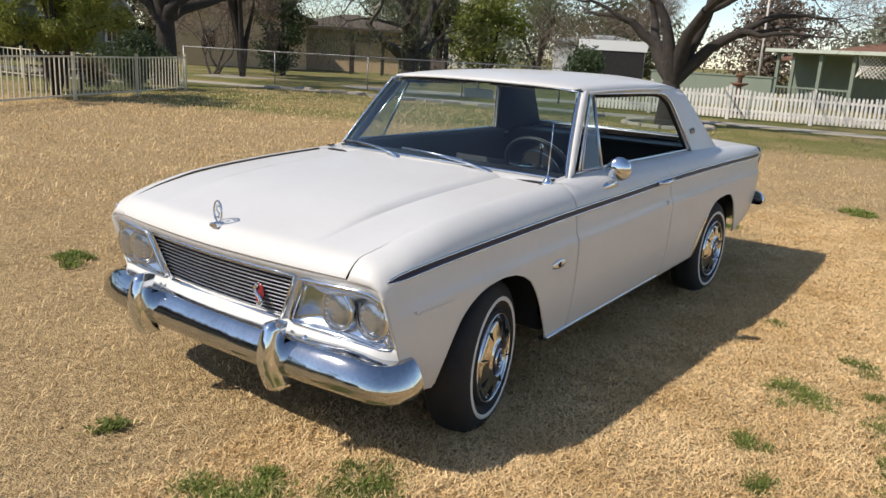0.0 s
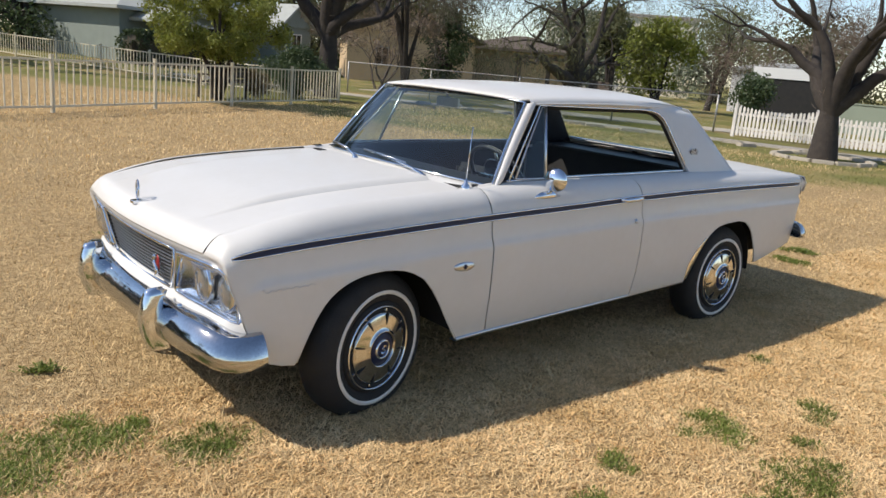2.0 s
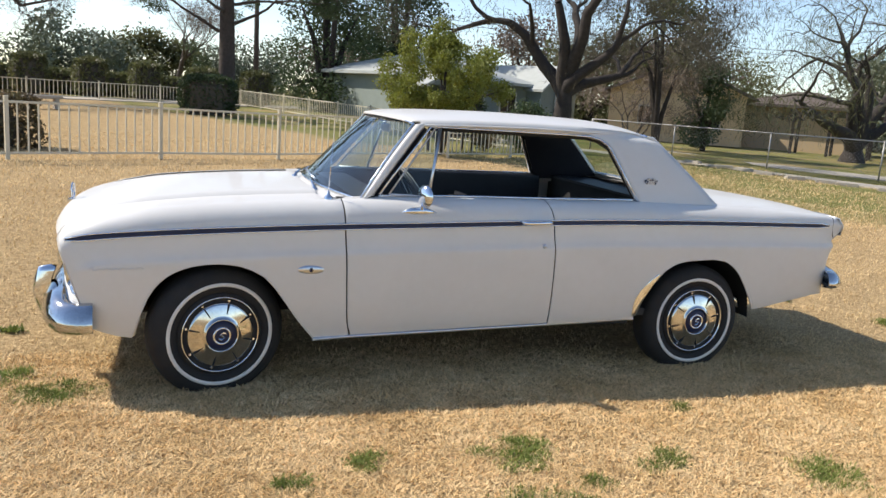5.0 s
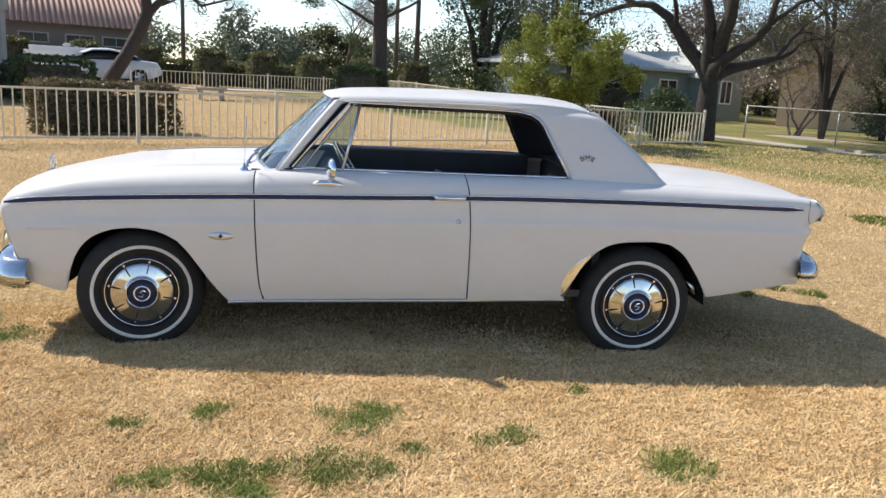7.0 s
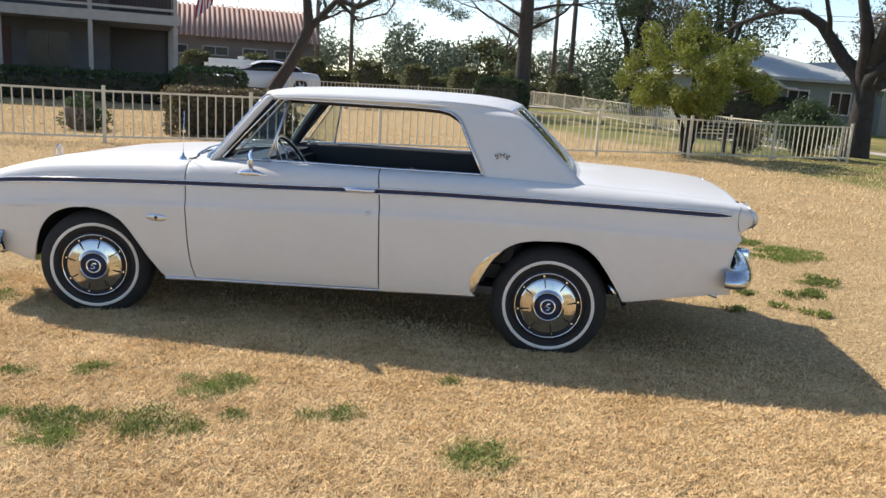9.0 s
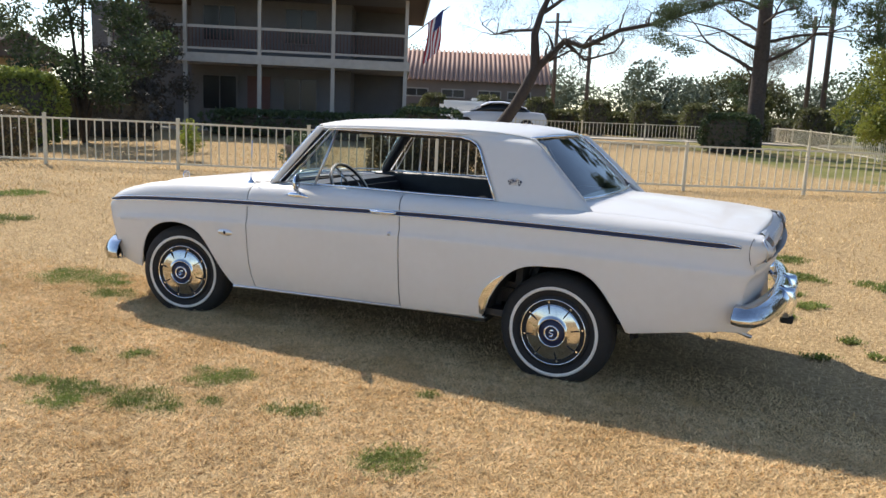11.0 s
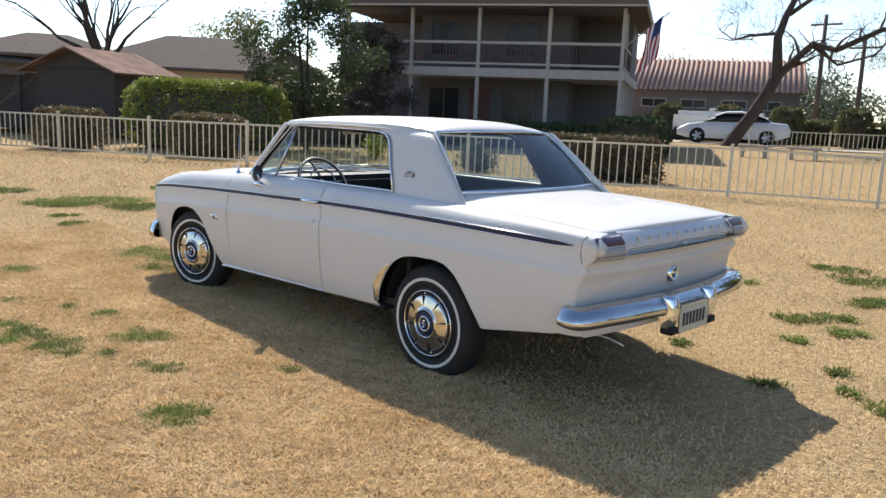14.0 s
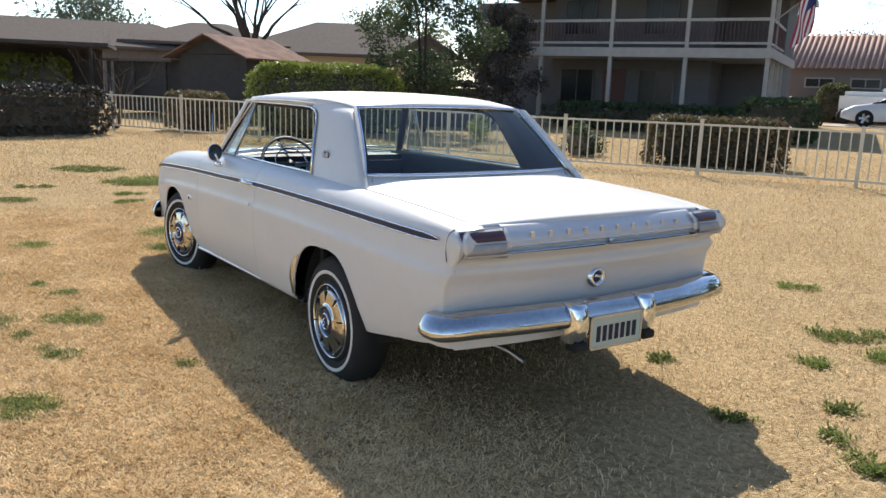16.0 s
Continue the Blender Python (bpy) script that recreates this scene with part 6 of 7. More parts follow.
for x in span(2.085, -2.335, .035):
    t = min(1, (2.085 - x) / .09 + .05, (x + 2.335) / .10 + .05)
    h = .0115 * t ** .6
    zc = stripe_z(x) + .002
    rows.append([(x, side_y(x, zc + k * h) + .004, zc + k * h) for k in (-1, 0, 1)])
    rows2.append((x, side_y(x, zc + h) + .004, zc + h + .002))
    rows3.append((x, side_y(x, zc - h) + .004, zc - h - .002))
both("side_stripe", sheet(rows), M_STRIPE, label="narrow dark blue side stripe")
both("stripe_moulding", tube(rows2, .0042, 5), M_CHROME)
both("stripe_moulding", tube(rows3, .0036, 5), M_CHROME)

# chrome splash shields in front of the rear wheels
rows = []
for x, z in ((-.957, .335), (-.985, .425), (-1.015, .488), (-1.05, .545), (-1.085, .588)):
    k = .045 * math.sin(math.pi * min(max((z - .31) / .30, 0), 1)) + .012
    rows.append([(x + k, side_y(x + k, z) + .004, z), (x + k * .5, side_y(x, z) + .006, z), (x - .002, side_y(x, z) + .004, z)])
both("splash_shield", sheet(rows), M_CHROME, label="polished metal splash shield", thick=.003)
# arch lips
for path_f, a, b in ((fender_bottom, 1.79, .92), (quarter_bottom, -.955, -1.80)):
    pts = [(x, side_y(x, path_f(x)) - .004, path_f(x) - .002) for x in span(a, b, .03)]
    both("arch_lip", tube(pts, .006, 5), M_PAINT)

# wheel housings and underbody
for x0 in (1.385, -1.385):
    for sgn in (1, -1):
        v, f = lathe([(.43, .45), (.43, .80)], 24, Matrix.Translation((x0, 0, .29)) @ Matrix.Diagonal((1, sgn, 1, 1)))
        keep = [q for q in f if sum(v[i][2] for i in q) / len(q) > .31]
        link_mesh("wheel_housing", v, keep, M_BLACK, car, smooth=True)
        v, f = lathe([(.02, .45), (.43, .45)], 24, Matrix.Translation((x0, 0, .29)) @ Matrix.Diagonal((1, sgn, 1, 1)))
        link_mesh("wheel_housing", v, [q for q in f if sum(v[i][2] for i in q) / len(q) > .28], M_BLACK, car)
part("underbody", boxes((-2.25, -1.83, -.72, .72, .40, .56), (-.95, .93, -.80, .80, .27, .34), (-1.85, -.92, -.45, .45, .36, .60), (.92, 1.82, -.45, .45, .32, .70), (1.80, 2.02, -.78, .78, .34, .62), (-.45, -.30, -.4, .4, .20, .28), (-1.6, -1.15, -.06, .06, .20, .33)), M_BLACK, car)
panel("tailpipe", tube([(-1.9, .46, .36), (-2.2, .44, .36), (-2.33, .42, .352), (-2.41, .40, .325)], .011, 10, closed=False), M_STEEL)
both("rear_splash_shield", tube([(-1.70, .70, .43), (-1.755, .73, .39), (-1.785, .74, .345)], [.012, .03, .012], 8), M_CHROME)
both("mud_bracket", tube([(-1.72, .72, .42), (-1.80, .72, .37), (-1.83, .70, .30)], .012, 6), M_BLACK)
panel("axle", tube([(-1.385, -.72, .285), (-1.385, .72, .285)], .04, 8), M_BLACK)
panel("axle", tube([(1.385, -.66, .285), (1.385, .66, .285)], .035, 8), M_BLACK)

# ---- front end ----
def fascia_x(z, y=0.0):
    return 2.135 + .04 * (z - .50) / .2 - .13 * y * y


def under_lip(y):
    """Height just under the lip, falling to the corners."""
    return float(np.interp(abs(y), (0, .69, .76, .80, .825, .84), (.730, .730, .724, .710, .692, .670)))


# satin header strip over grille and lamps
rows = []
for y in np.linspace(-.822, .822, 49):
    z = under_lip(y)
    rows.append([(fascia_x(.72, y) + .012, y, z + .006), (fascia_x(.72, y) + .013, y, z - .004), (fascia_x(.71, y) + .008, y, z - .012), (fascia_x(.70, y) + .006, y, z - .024), (fascia_x(.70, y) - .012, y, z - .028)])
panel("header_panel", sheet(rows), M_SATIN, inside=(1.8, 0, .6), label="bright metal strip under the hood lip")
rows = []
edge_x = line((.30, 1.985), (.325, 1.985), (.39, 2.000), (.44, 2.018), (.478, 2.036), (.54, 2.056))
for y in np.linspace(-.848, .848, 57):
    q = abs(y) / .848
    zt = .508 - .030 * q ** 1.5
    t = min(max((q - .90) / .10, 0), 1) ** 1.5
    row = []
    for dx, dz in ((-.016, .016), (.004, .008), (.018, -.006), (.034, -.028), (.044, -.052), (.040, -.09), (.010, -.14), (-.05, -.165)):
        x, z = fascia_x(.5, y) + dx * (1 - .4 * q ** 3), zt + dz
        row.append((x + (edge_x(z) + .002 - x) * t, y, z))
    rows.append(row)
panel("front_valance", sheet(rows), M_PAINT, inside=(1.8, 0, .6))
rows = [[(fascia_x(z, y) - .034, y, z) for z in (.48, .56, .64, .73)] for y in np.linspace(-.83, .83, 25)]
panel("grille_backing", sheet(rows), M_BLACK, inside=(1.5, 0, .6), thick=.01)


def grille_half(z):
    return .345 + .098 * (z - .505) / .19


for sgn in (1, -1):
    rows = []
    for z in span(.500, .706, .03):
        a, b = grille_half(z) - .002, .40 + .078 * (z - .51) / .18 + .012
        rows.append([(fascia_x(z, a + (b - a) * k) - .006, sgn * (a + (b - a) * k), z) for k in (0, .5, 1)])
    panel("grille_filler", sheet(rows), M_SATIN, inside=(1.5, 0, .6))
n_bars = 11
for k in range(n_bars):
    z = .522 + k * (.686 - .522) / (n_bars - 1)
    h = grille_half(z)
    rws = []
    for y in np.linspace(-h, h, 17):
        x = fascia_x(z, y) - .006
        rws.append([(x - .012, y, z + .001), (x - .003, y, z + .0034), (x, y, z + .0006), (x - .001, y, z - .0024), (x - .010, y, z - .0026)])
    panel("grille_bar", sheet(rws), M_BARS, inside=(1.5, 0, z))
loop = []
for z, y in [(.506, y) for y in np.linspace(-.345, .345, 9)] + [(.60, grille_half(.60))] + [(.701, y) for y in np.linspace(.445, -.445, 9)] + [(.60, -grille_half(.60)), (.506, -.345)]:
    loop.append((fascia_x(z, y) + .002, y, z))
panel("grille_frame", tube(loop, .008, 6), M_CHROME, label="bright grille surround")
bx = fascia_x(.585, .25) + .004
v, f = lathe([(.0, .006), (.026, .006), (.030, 0)], 16, Matrix.Translation((bx, .25, .585)) @ Matrix.Rotation(radians(-90), 4, 'Z') @ Matrix.Diagonal((.8, 1, 1.5, 1)))
bdg = link_mesh("grille_badge", v, f, M_BADGE_RED, car, "small red and silver badge", True)
panel("badge_rim", tube([(bx + .008, .25 + .018 * math.sin(a * 2.1), .585 + .042 * (a / 1.5 - 1)) for a in np.linspace(0, 3, 11)], .010, 5), M_CHROME, bdg)

for sgn in (1, -1):
    def bz(y, z, dx=0.0):
        return (fascia_x(z, y) + dx - .02 * max(0, (y - .74) / .1) ** 2, sgn * y, z)
    outline = [(.470, .690), (.48, .698), (.60, .702), (.72, .702), (.775, .696), (.806, .676), (.824, .64), (.836, .58), (.842, .52), (.840, .492), (.825, .480), (.79, .478), (.62, .492), (.50, .500), (.405, .507), (.392, .516), (.400, .535), (.435, .61)]
    n = len(outline)
    c = (.63, .595)

    def ring(k, dx, m=0.0):
        r = []
        for y, z in outline + outline[:1]:
            d = Vector((y - c[0], z - c[1]))
            d = d * (1 - k / max(d.length, .05))
            r.append(bz(c[0] + d.x, c[1] + d.y, dx))
        return r
    panel("headlamp_bezel", sheet([ring(-.006, -.012), ring(-.004, .010), ring(.002, .016), ring(.012, .016), ring(.018, .010), ring(.022, -.006)]), M_CHROME, inside=(1.7, sgn * .6, .6), label="bright rounded bezel round twin lamps")
    panel("bezel_line", tube(ring(.030, .002), .0045, 5), M_CHROME)
    panel("lamp_dish", sheet([ring(.020, .004), ring(.040, -.004), ring(.060, -.016), ring(.085, -.026), ring(.12, -.030), ring(.2, -.030)]), M_DISH, inside=(1.5, sgn * .6, .6), label="bright aluminium lamp housing")
    for y, z, r in ((.608, .598, .076), (.752, .590, .074)):
        x = fascia_x(z, y) - .018
        m4 = Matrix.Translation((x, sgn * y, z)) @ Matrix.Rotation(radians(-90 - sgn * 4), 4, 'Z')
        v, f = lathe([(r * .80, -.012), (r + .004, -.012), (r + .007, .008), (r + .002, .016), (r - .006, .012)], 28, m4)
        lamp = link_mesh("headlamp", v, f, M_CHROME, car, "round sealed beam headlamp", True)
        v, f = lathe([(r * .15, -.030), (r * .55, -.022), (r * .85, -.004), (r - .004, .008)], 28, m4, close=False)
        link_mesh("reflector", v, f, M_SATIN, lamp, smooth=True)
        v, f = lathe([(r - .003, .010), (r * .8, .019), (r * .45, .026), (r * .02, .028)], 28, m4, close=True)
        lens = link_mesh("lens", v, f, M_BEAM, lamp, "ribbed clear glass lens", True)
        for q in range(-3, 4):
            hw = math.sqrt(max(r * r - (q * r / 4) ** 2, 0)) * .6
            box_v, box_f = tube([(x + .024 - .012 * (q / 4) ** 2, sgn * (y + hw * k), z + q * r / 4) for k in (-1, 1)], .0009, 4)
            link_mesh("lens_rib", box_v, box_f, M_CLEARLENS, lens)

# bumpers
def bumper(plan, zc, height, section, tip=0.0):
    rows = []
    pts = [Vector((*p, 0)) for p in plan]
    for i, p in enumerate(pts):
        d = (pts[min(i + 1, len(pts) - 1)] - pts[max(i - 1, 0)]).normalized()
        n = Vector((-d.y, d.x, 0))
        s = min(1, .84 + .16 * min(i, len(pts) - 1 - i) / 3) if tip else 1
        rows.append([(p.x + n.x * a, p.y + n.y * a, zc(p.y) + b * height * (s if b < 0 else 1 + .10 * (1 - s) / .16)) for a, b in section])
    return rows


SECTION = ((-.085, .48), (-.055, .50), (-.028, .49), (-.010, .45), (.005, .36), (.018, .24), (.029, .10), (.036, -.04), (.039, -.16), (.037, -.27), (.029, -.38), (.015, -.46), (-.01, -.50), (-.06, -.48))
half = [(1.965, .878), (1.995, .880), (2.03, .878), (2.065, .868), (2.10, .85), (2.13, .815), (2.153, .76), (2.172, .68), (2.185, .58), (2.193, .45), (2.199, .3), (2.202, .15), (2.203, 0)]
plan = half + [(x, -y) for x, y in half[-2::-1]]
rows = bumper(plan, lambda y: .400 - .028 * max(0, abs(y) - .72) / .16, .150, SECTION, 1)
panel("front_bumper", sheet(rows), M_BUMPER, inside=(1.8, 0, .4), thick=.004, label="polished chrome front bumper")
for sgn in (1, -1):
    rows = []
    for s in np.linspace(0, 1, 13):
        z = .275 + .255 * s
        x = 2.235 + .035 * math.sin(math.pi * s) + .012 * s
        w = .028 + .010 * math.sin(math.pi * (.25 + .75 * s))
        rows.append([(x - .07, sgn * .415 + w * .9, z), (x - .01, sgn * .415 + w, z), (x + .008, sgn * .415 + w * .6, z), (x + .013, sgn * .415, z), (x + .008, sgn * .415 - w * .6, z), (x - .01, sgn * .415 - w, z), (x - .07, sgn * .415 - w * .9, z)])
    a, b = rows[0], rows[-1]
    rows = [[(sum(p[0] for p in a) / 7 - .02, sgn * .415, a[0][2] - .004)] * 7] + rows + [[(sum(p[0] for p in b) / 7 - .025, sgn * .415, b[0][2] + .01)] * 7]
    panel("bumper_guard", sheet(rows), M_CHROME, inside=(2.2, sgn * .415, .40), label="upright chrome bumper guard")
    v, f = lathe([(0.002, .016), (.010, .014), (.013, 0)], 12, Matrix.Translation((2.145, sgn * .50, .474)) @ Matrix.Rotation(radians(-90), 4, 'Z'))
    link_mesh("bolt", v, f, M_CHROME, car, smooth=True)
SECTION_R = ((-.065, .48), (-.040, .50), (-.018, .49), (-.004, .45), (.009, .36), (.019, .24), (.028, .10), (.034, -.04), (.036, -.16), (.034, -.27), (.026, -.38), (.013, -.46), (-.01, -.50), (-.06, -.48))
half = [(-2.335, .866), (-2.365, .872), (-2.395, .866), (-2.425, .848), (-2.455, .802), (-2.485, .717), (-2.512, .59), (-2.532, .45), (-2.548, .3), (-2.557, .15), (-2.56, 0)]
plan = [(x, -y) for x, y in half] + [(x, y) for x, y in half[-2::-1]]
rows = bumper(plan, lambda y: .552 - .014 * max(0, abs(y) - .7) / .16, .108, SECTION_R, 1)
panel("rear_bumper", sheet(rows), M_BUMPER, inside=(-2.0, 0, .56), thick=.004, label="polished chrome rear bumper")
CY = .05
for sgn in (1, -1):
    rows = []
    y0 = CY + sgn * .205
    for s in np.linspace(0, 1, 9):
        z = .44 + .17 * s
        x = -2.588 - .022 * math.sin(math.pi * s)
        w = .045
        rows.append([(x + .07, y0 + w, z), (x + .01, y0 + w, z), (x - .008, y0 + w * .5, z), (x - .010, y0, z), (x - .008, y0 - w * .5, z), (x + .01, y0 - w, z), (x + .07, y0 - w, z)])
    top = [(-2.558, y0, .606)] * 7
    panel("bumper_guard", sheet(rows + [top]), M_CHROME, inside=(-2.5, y0, .52), label="chrome bumper guard with rubber foot")
    part("rubber_foot", boxes((-2.613, -2.543, y0 - .038, y0 + .038, .405, .442), bevel=.006), M_RUBBER, car)

# licence plate, its writing as plain bars
plate = part("licence_plate", boxes((-2.603, -2.599, CY - .152, CY + .152, .405, .545), bevel=.001), M_PLATE, car, "pale green plate between the bumper guards")
part("plate_frame", boxes((-2.606, -2.598, CY - .158, CY + .158, .540, .551), (-2.606, -2.598, CY - .158, CY + .158, .400, .411), (-2.606, -2.598, CY + .148, CY + .158, .40, .55), (-2.606, -2.598, CY - .158, CY - .148, .40, .55)), M_STEEL, plate)
for k in range(7):
    part("bar", boxes((-2.6055, -2.6025, CY + .118 - k * .036 - .022, CY + .118 - k * .036, .435, .505)), M_STRIPE, plate)

# ---- tail ----
tail_bm_x = lambda y: -2.458 - .024 * (1 - (abs(y) / .82) ** 2)
rows = []
for y in np.linspace(-.575, .575, 25):
    x = tail_bm_x(y)
    rows.append([(x + .075, y, .943), (x + .056, y, .942), (x + .048, y, .936), (x + .016, y, .90), (x - .006, y, .868), (x, y, .862)])
trim = panel("tail_trim", sheet(rows), M_SATIN, inside=(-2.0, 0, .9), label="brushed metal trim strip across the tail")
for k in range(10):
    y = .44 - k * .098
    x = tail_bm_x(y) + .016
    part("trim_mark", boxes((x - .009, x + .004, y - .010, y + .010, .886, .914), bevel=.002), M_STEEL, trim)
rows = []
for y in np.linspace(-.575, .575, 25):
    x = tail_bm_x(y)
    rows.append([(x + .008, y, .862), (x + .004, y, .860), (x + .012, y, .838), (x + .02, y, .834)])
panel("tail_lip", sheet(rows), M_PAINT, inside=(-2.0, 0, .85))
for z in (.864, .834):
    panel("tail_moulding", tube([(tail_bm_x(y) - .002 + (.012 if z < .85 else 0), y, z) for y in np.linspace(-.585, .585, 25)], .006, 6), M_CHROME)
v, f = lathe([(0, .012), (.010, .012), (.014, 0)], 14, Matrix.Translation((tail_bm_x(0), .0, .850)) @ Matrix.Rotation(radians(90), 4, 'Z'))
link_mesh("trunk_lock", v, f, M_STEEL, car, smooth=True)
for sgn in (1, -1):
    def tl(y, z, dx):
        return (tail_bm_x(y) - .017 + float(np.interp(z, (.83, .865, .90, .945), (.014, .0, .016, .052))) + dx + .012 * max(0, (y - .72) / .1), sgn * y, z)
    for name, z0, z1, m_, lab in (("tail_lens", .890, .928, M_RED, "dark red tail lamp lens"), ("reversing_lens", .827, .884, M_CLEARLENS, "milky clear lower lens")):
        rows = []
        for y in np.linspace(.588, .792, 12):
            rows.append([tl(y, z0, .006), tl(y, z0 + .002, -.005), tl(y, (z0 + z1) / 2, -.008), tl(y, z1 - .002, -.005), tl(y, z1, .006)])
        panel(name, sheet(rows), m_, inside=(-2.2, sgn * .7, .9), label=lab)
    ring = [(.580, .823), (.68, .822), (.796, .825), (.804, .885), (.792, .930), (.68, .938), (.580, .941), (.580, .823)]
    panel("lamp_rim", tube([tl(y, z, -.005) for y, z in ring], .0042, 6), M_STEEL)
    panel("lamp_rim", tube([tl(y, .887, -.006) for y in np.linspace(.582, .79, 8)], .0032, 6), M_STEEL)
    rows = []
    for z in (.934, .925, .91, .89, .86, .835, .815, .805):
        x1 = rear_edge(z)
        yo = min(side_y(x1, min(z, .925)) - .030 * float(np.interp(z, (.80, .84), (1, .4))), .815)
        rows.append([(x1 + .003, sgn * yo, z), (x1 - .001, sgn * (yo - .005), z), (x1 + .003, sgn * (yo - .012), z), (x1 + .008, sgn * (yo - .022), z), (x1 + .010, sgn * .70, z), (x1 + .006, sgn * .56, z)])
    panel("lamp_pod", sheet(rows), M_PAINT, inside=(-2.2, sgn * .6, .89))
m4 = Matrix.Translation((rear_x(.682, CY) - .002, CY, .682)) @ Matrix.Rotation(radians(90), 4, 'Z')
v, f = lathe([(.022, .004), (.026, .012), (.034, .020), (.043, .018), (.050, 0)], 28, m4)
rb = link_mesh("fuel_cap_badge", v, f, M_CHROME, car, "round chrome ring badge", True)
v, f = lathe([(.0, .008), (.027, .008)], 20, m4)
link_mesh("badge_disc", v, f, M_STRIPE, rb)
panel("badge_bar", tube([(rear_x(.682, CY) - .016, CY - .018, .682), (rear_x(.682, CY) - .016, CY + .018, .690)], .007, 6), M_CHROME, rb)

# ---- wheels ----
def build_wheel():
    """A wheel with its outer face towards +y, hub at the origin."""
    w = new("wheel")
    tyre_profile = [(.190, -.17), (.20, -.185), (.27, -.19), (.315, -.175), (.334, -.15), (.337, -.10), (.334, -.05), (.318, -.022), (.295, -.008), (.280, -.003), (.272, -.0015), (.262, 0.0), (.250, -.001), (.236, -.004), (.212, -.014), (.200, -.03)]
    v, f = lathe(tyre_profile, 48)
    link_mesh("tyre", v, f, M_RUBBER, w, "black tyre", True)
    v, f = lathe([(.2635, -.0015), (.262, .0025), (.248, .0035), (.2445, -.0005)], 48)
    link_mesh("whitewall", v, f, M_WHITEWALL, w, "narrow whitewall band", True)
    v, f = lathe([(.210, -.03), (.209, -.012), (.200, -.006), (.193, -.005)], 40)
    link_mesh("rim_flange", v, f, M_BLACK, w, "black painted rim", True)
    v, f = lathe([(.1935, -.012), (.194, -.002), (.1915, .004), (.188, .004), (.1855, -.002), (.184, -.012)], 48)
    link_mesh("rim", v, f, M_CHROME, w, "thin chrome wheel ring", True)
    v, f = lathe([(.186, -.011), (.178, -.014), (.166, -.012), (.160, -.004)], 48)
    link_mesh("dark_ring", v, f, M_BLACK, w, "dark recessed ring", True)
    v, f = lathe([(.163, -.012), (.1625, -.002), (.159, .003), (.150, .0055), (.125, .011), (.100, .016), (.088, .018), (.084, .024), (.079, .025), (.075, .012)], 64)
    cap = link_mesh("hubcap", v, f, M_HUB, w, "dished chrome hubcap with radial ribs", True)
    v, f = lathe([(.076, .0105), (.070, .016), (.050, .022), (.030, .024), (.0, .024)], 32)
    link_mesh("cap_centre", v, f, M_STRIPE, cap, "black centre", True)
    v, f = lathe([(.046, .0215), (.044, .028), (.037, .028), (.035, .0225)], 28)
    link_mesh("centre_ring", v, f, M_CHROME, cap, smooth=True)
    v, f = join_geo(tube([(-.018, .027, .012), (-.004, .028, .017), (.010, .028, .008), (-.010, .028, -.008), (.004, .028, -.017), (.018, .027, -.012)], .0048, 5))
    link_mesh("centre_mark", v, f, M_CHROME, cap)
    for k in range(8):
        a = 2 * math.pi * (k + .3) / 8
        bm = bmesh.new()
        box(bm, .108, .160, -.004, .0145, -.0030, .0030, bevel=.001, m=Matrix.Rotation(-a, 4, 'Y'))
        part("rib", bm, M_BLACK, cap)
        bm = bmesh.new()
        box(bm, .167, .179, -.016, -.003, -.006, .006, bevel=.003, m=Matrix.Rotation(-a, 4, 'Y'))
        part("stud", bm, M_CHROME, cap)
    v, f = lathe([(.19, -.15), (.05, -.14), (.0, -.14)], 20)
    link_mesh("wheel_disc", v, f, M_BLACK, w)
    return w


wheel = build_wheel()
wheel.parent = car
wheel.matrix_basis = pose(1.387, .845, .278, 0, 0, 13)
for m4 in (pose(-1.385, .848, .292, 0, 25, 0), pose(1.387, -.845, .278, 0, 0, 180 + 13), pose(-1.385, -.848, .292, 0, 0, 180)):
    w2 = copy_thing(wheel, m4)
    w2.parent = car

# ---- trim and small parts ----
# hood ornament: a ring on a foot
foot = part("hood_ornament", boxes((2.118, 2.172, -.022, .022, hood_z(2.145, 0) - .010, hood_z(2.145, 0) + .006), bevel=.003), M_CHROME, car, "chrome ring ornament on the hood")
oz = hood_z(2.145, 0) + .050
panel("ring", tube([(2.145 + .005 * math.sin(a), .030 * math.sin(a), oz + .042 * math.cos(a)) for a in np.linspace(0, 2 * math.pi, 25)], .0045, 6, closed=False), M_CHROME, foot)
panel("curl", tube([(2.145, .014, oz + .022), (2.145, -.004, oz + .024), (2.145, -.008, oz + .006), (2.145, .008, oz - .006), (2.145, .004, oz - .024), (2.145, -.014, oz - .022)], .0035, 5), M_CHROME, foot)

# aerial
bz_ = top_z(.86) - .002
v, f = lathe([(.022, 0), (.020, .012), (.010, .022), (.006, .040), (.0, .041)], 14, Matrix.Translation((.862, .735, bz_)) @ Matrix.Rotation(radians(90), 4, 'X'))
aer = link_mesh("aerial", v, f, M_CHROME, car, "thin chrome radio aerial", True)
panel("mast", tube([(.862, .735, bz_ + .03), (.850, .737, bz_ + .29)], .0024, 6), M_CHROME, aer)
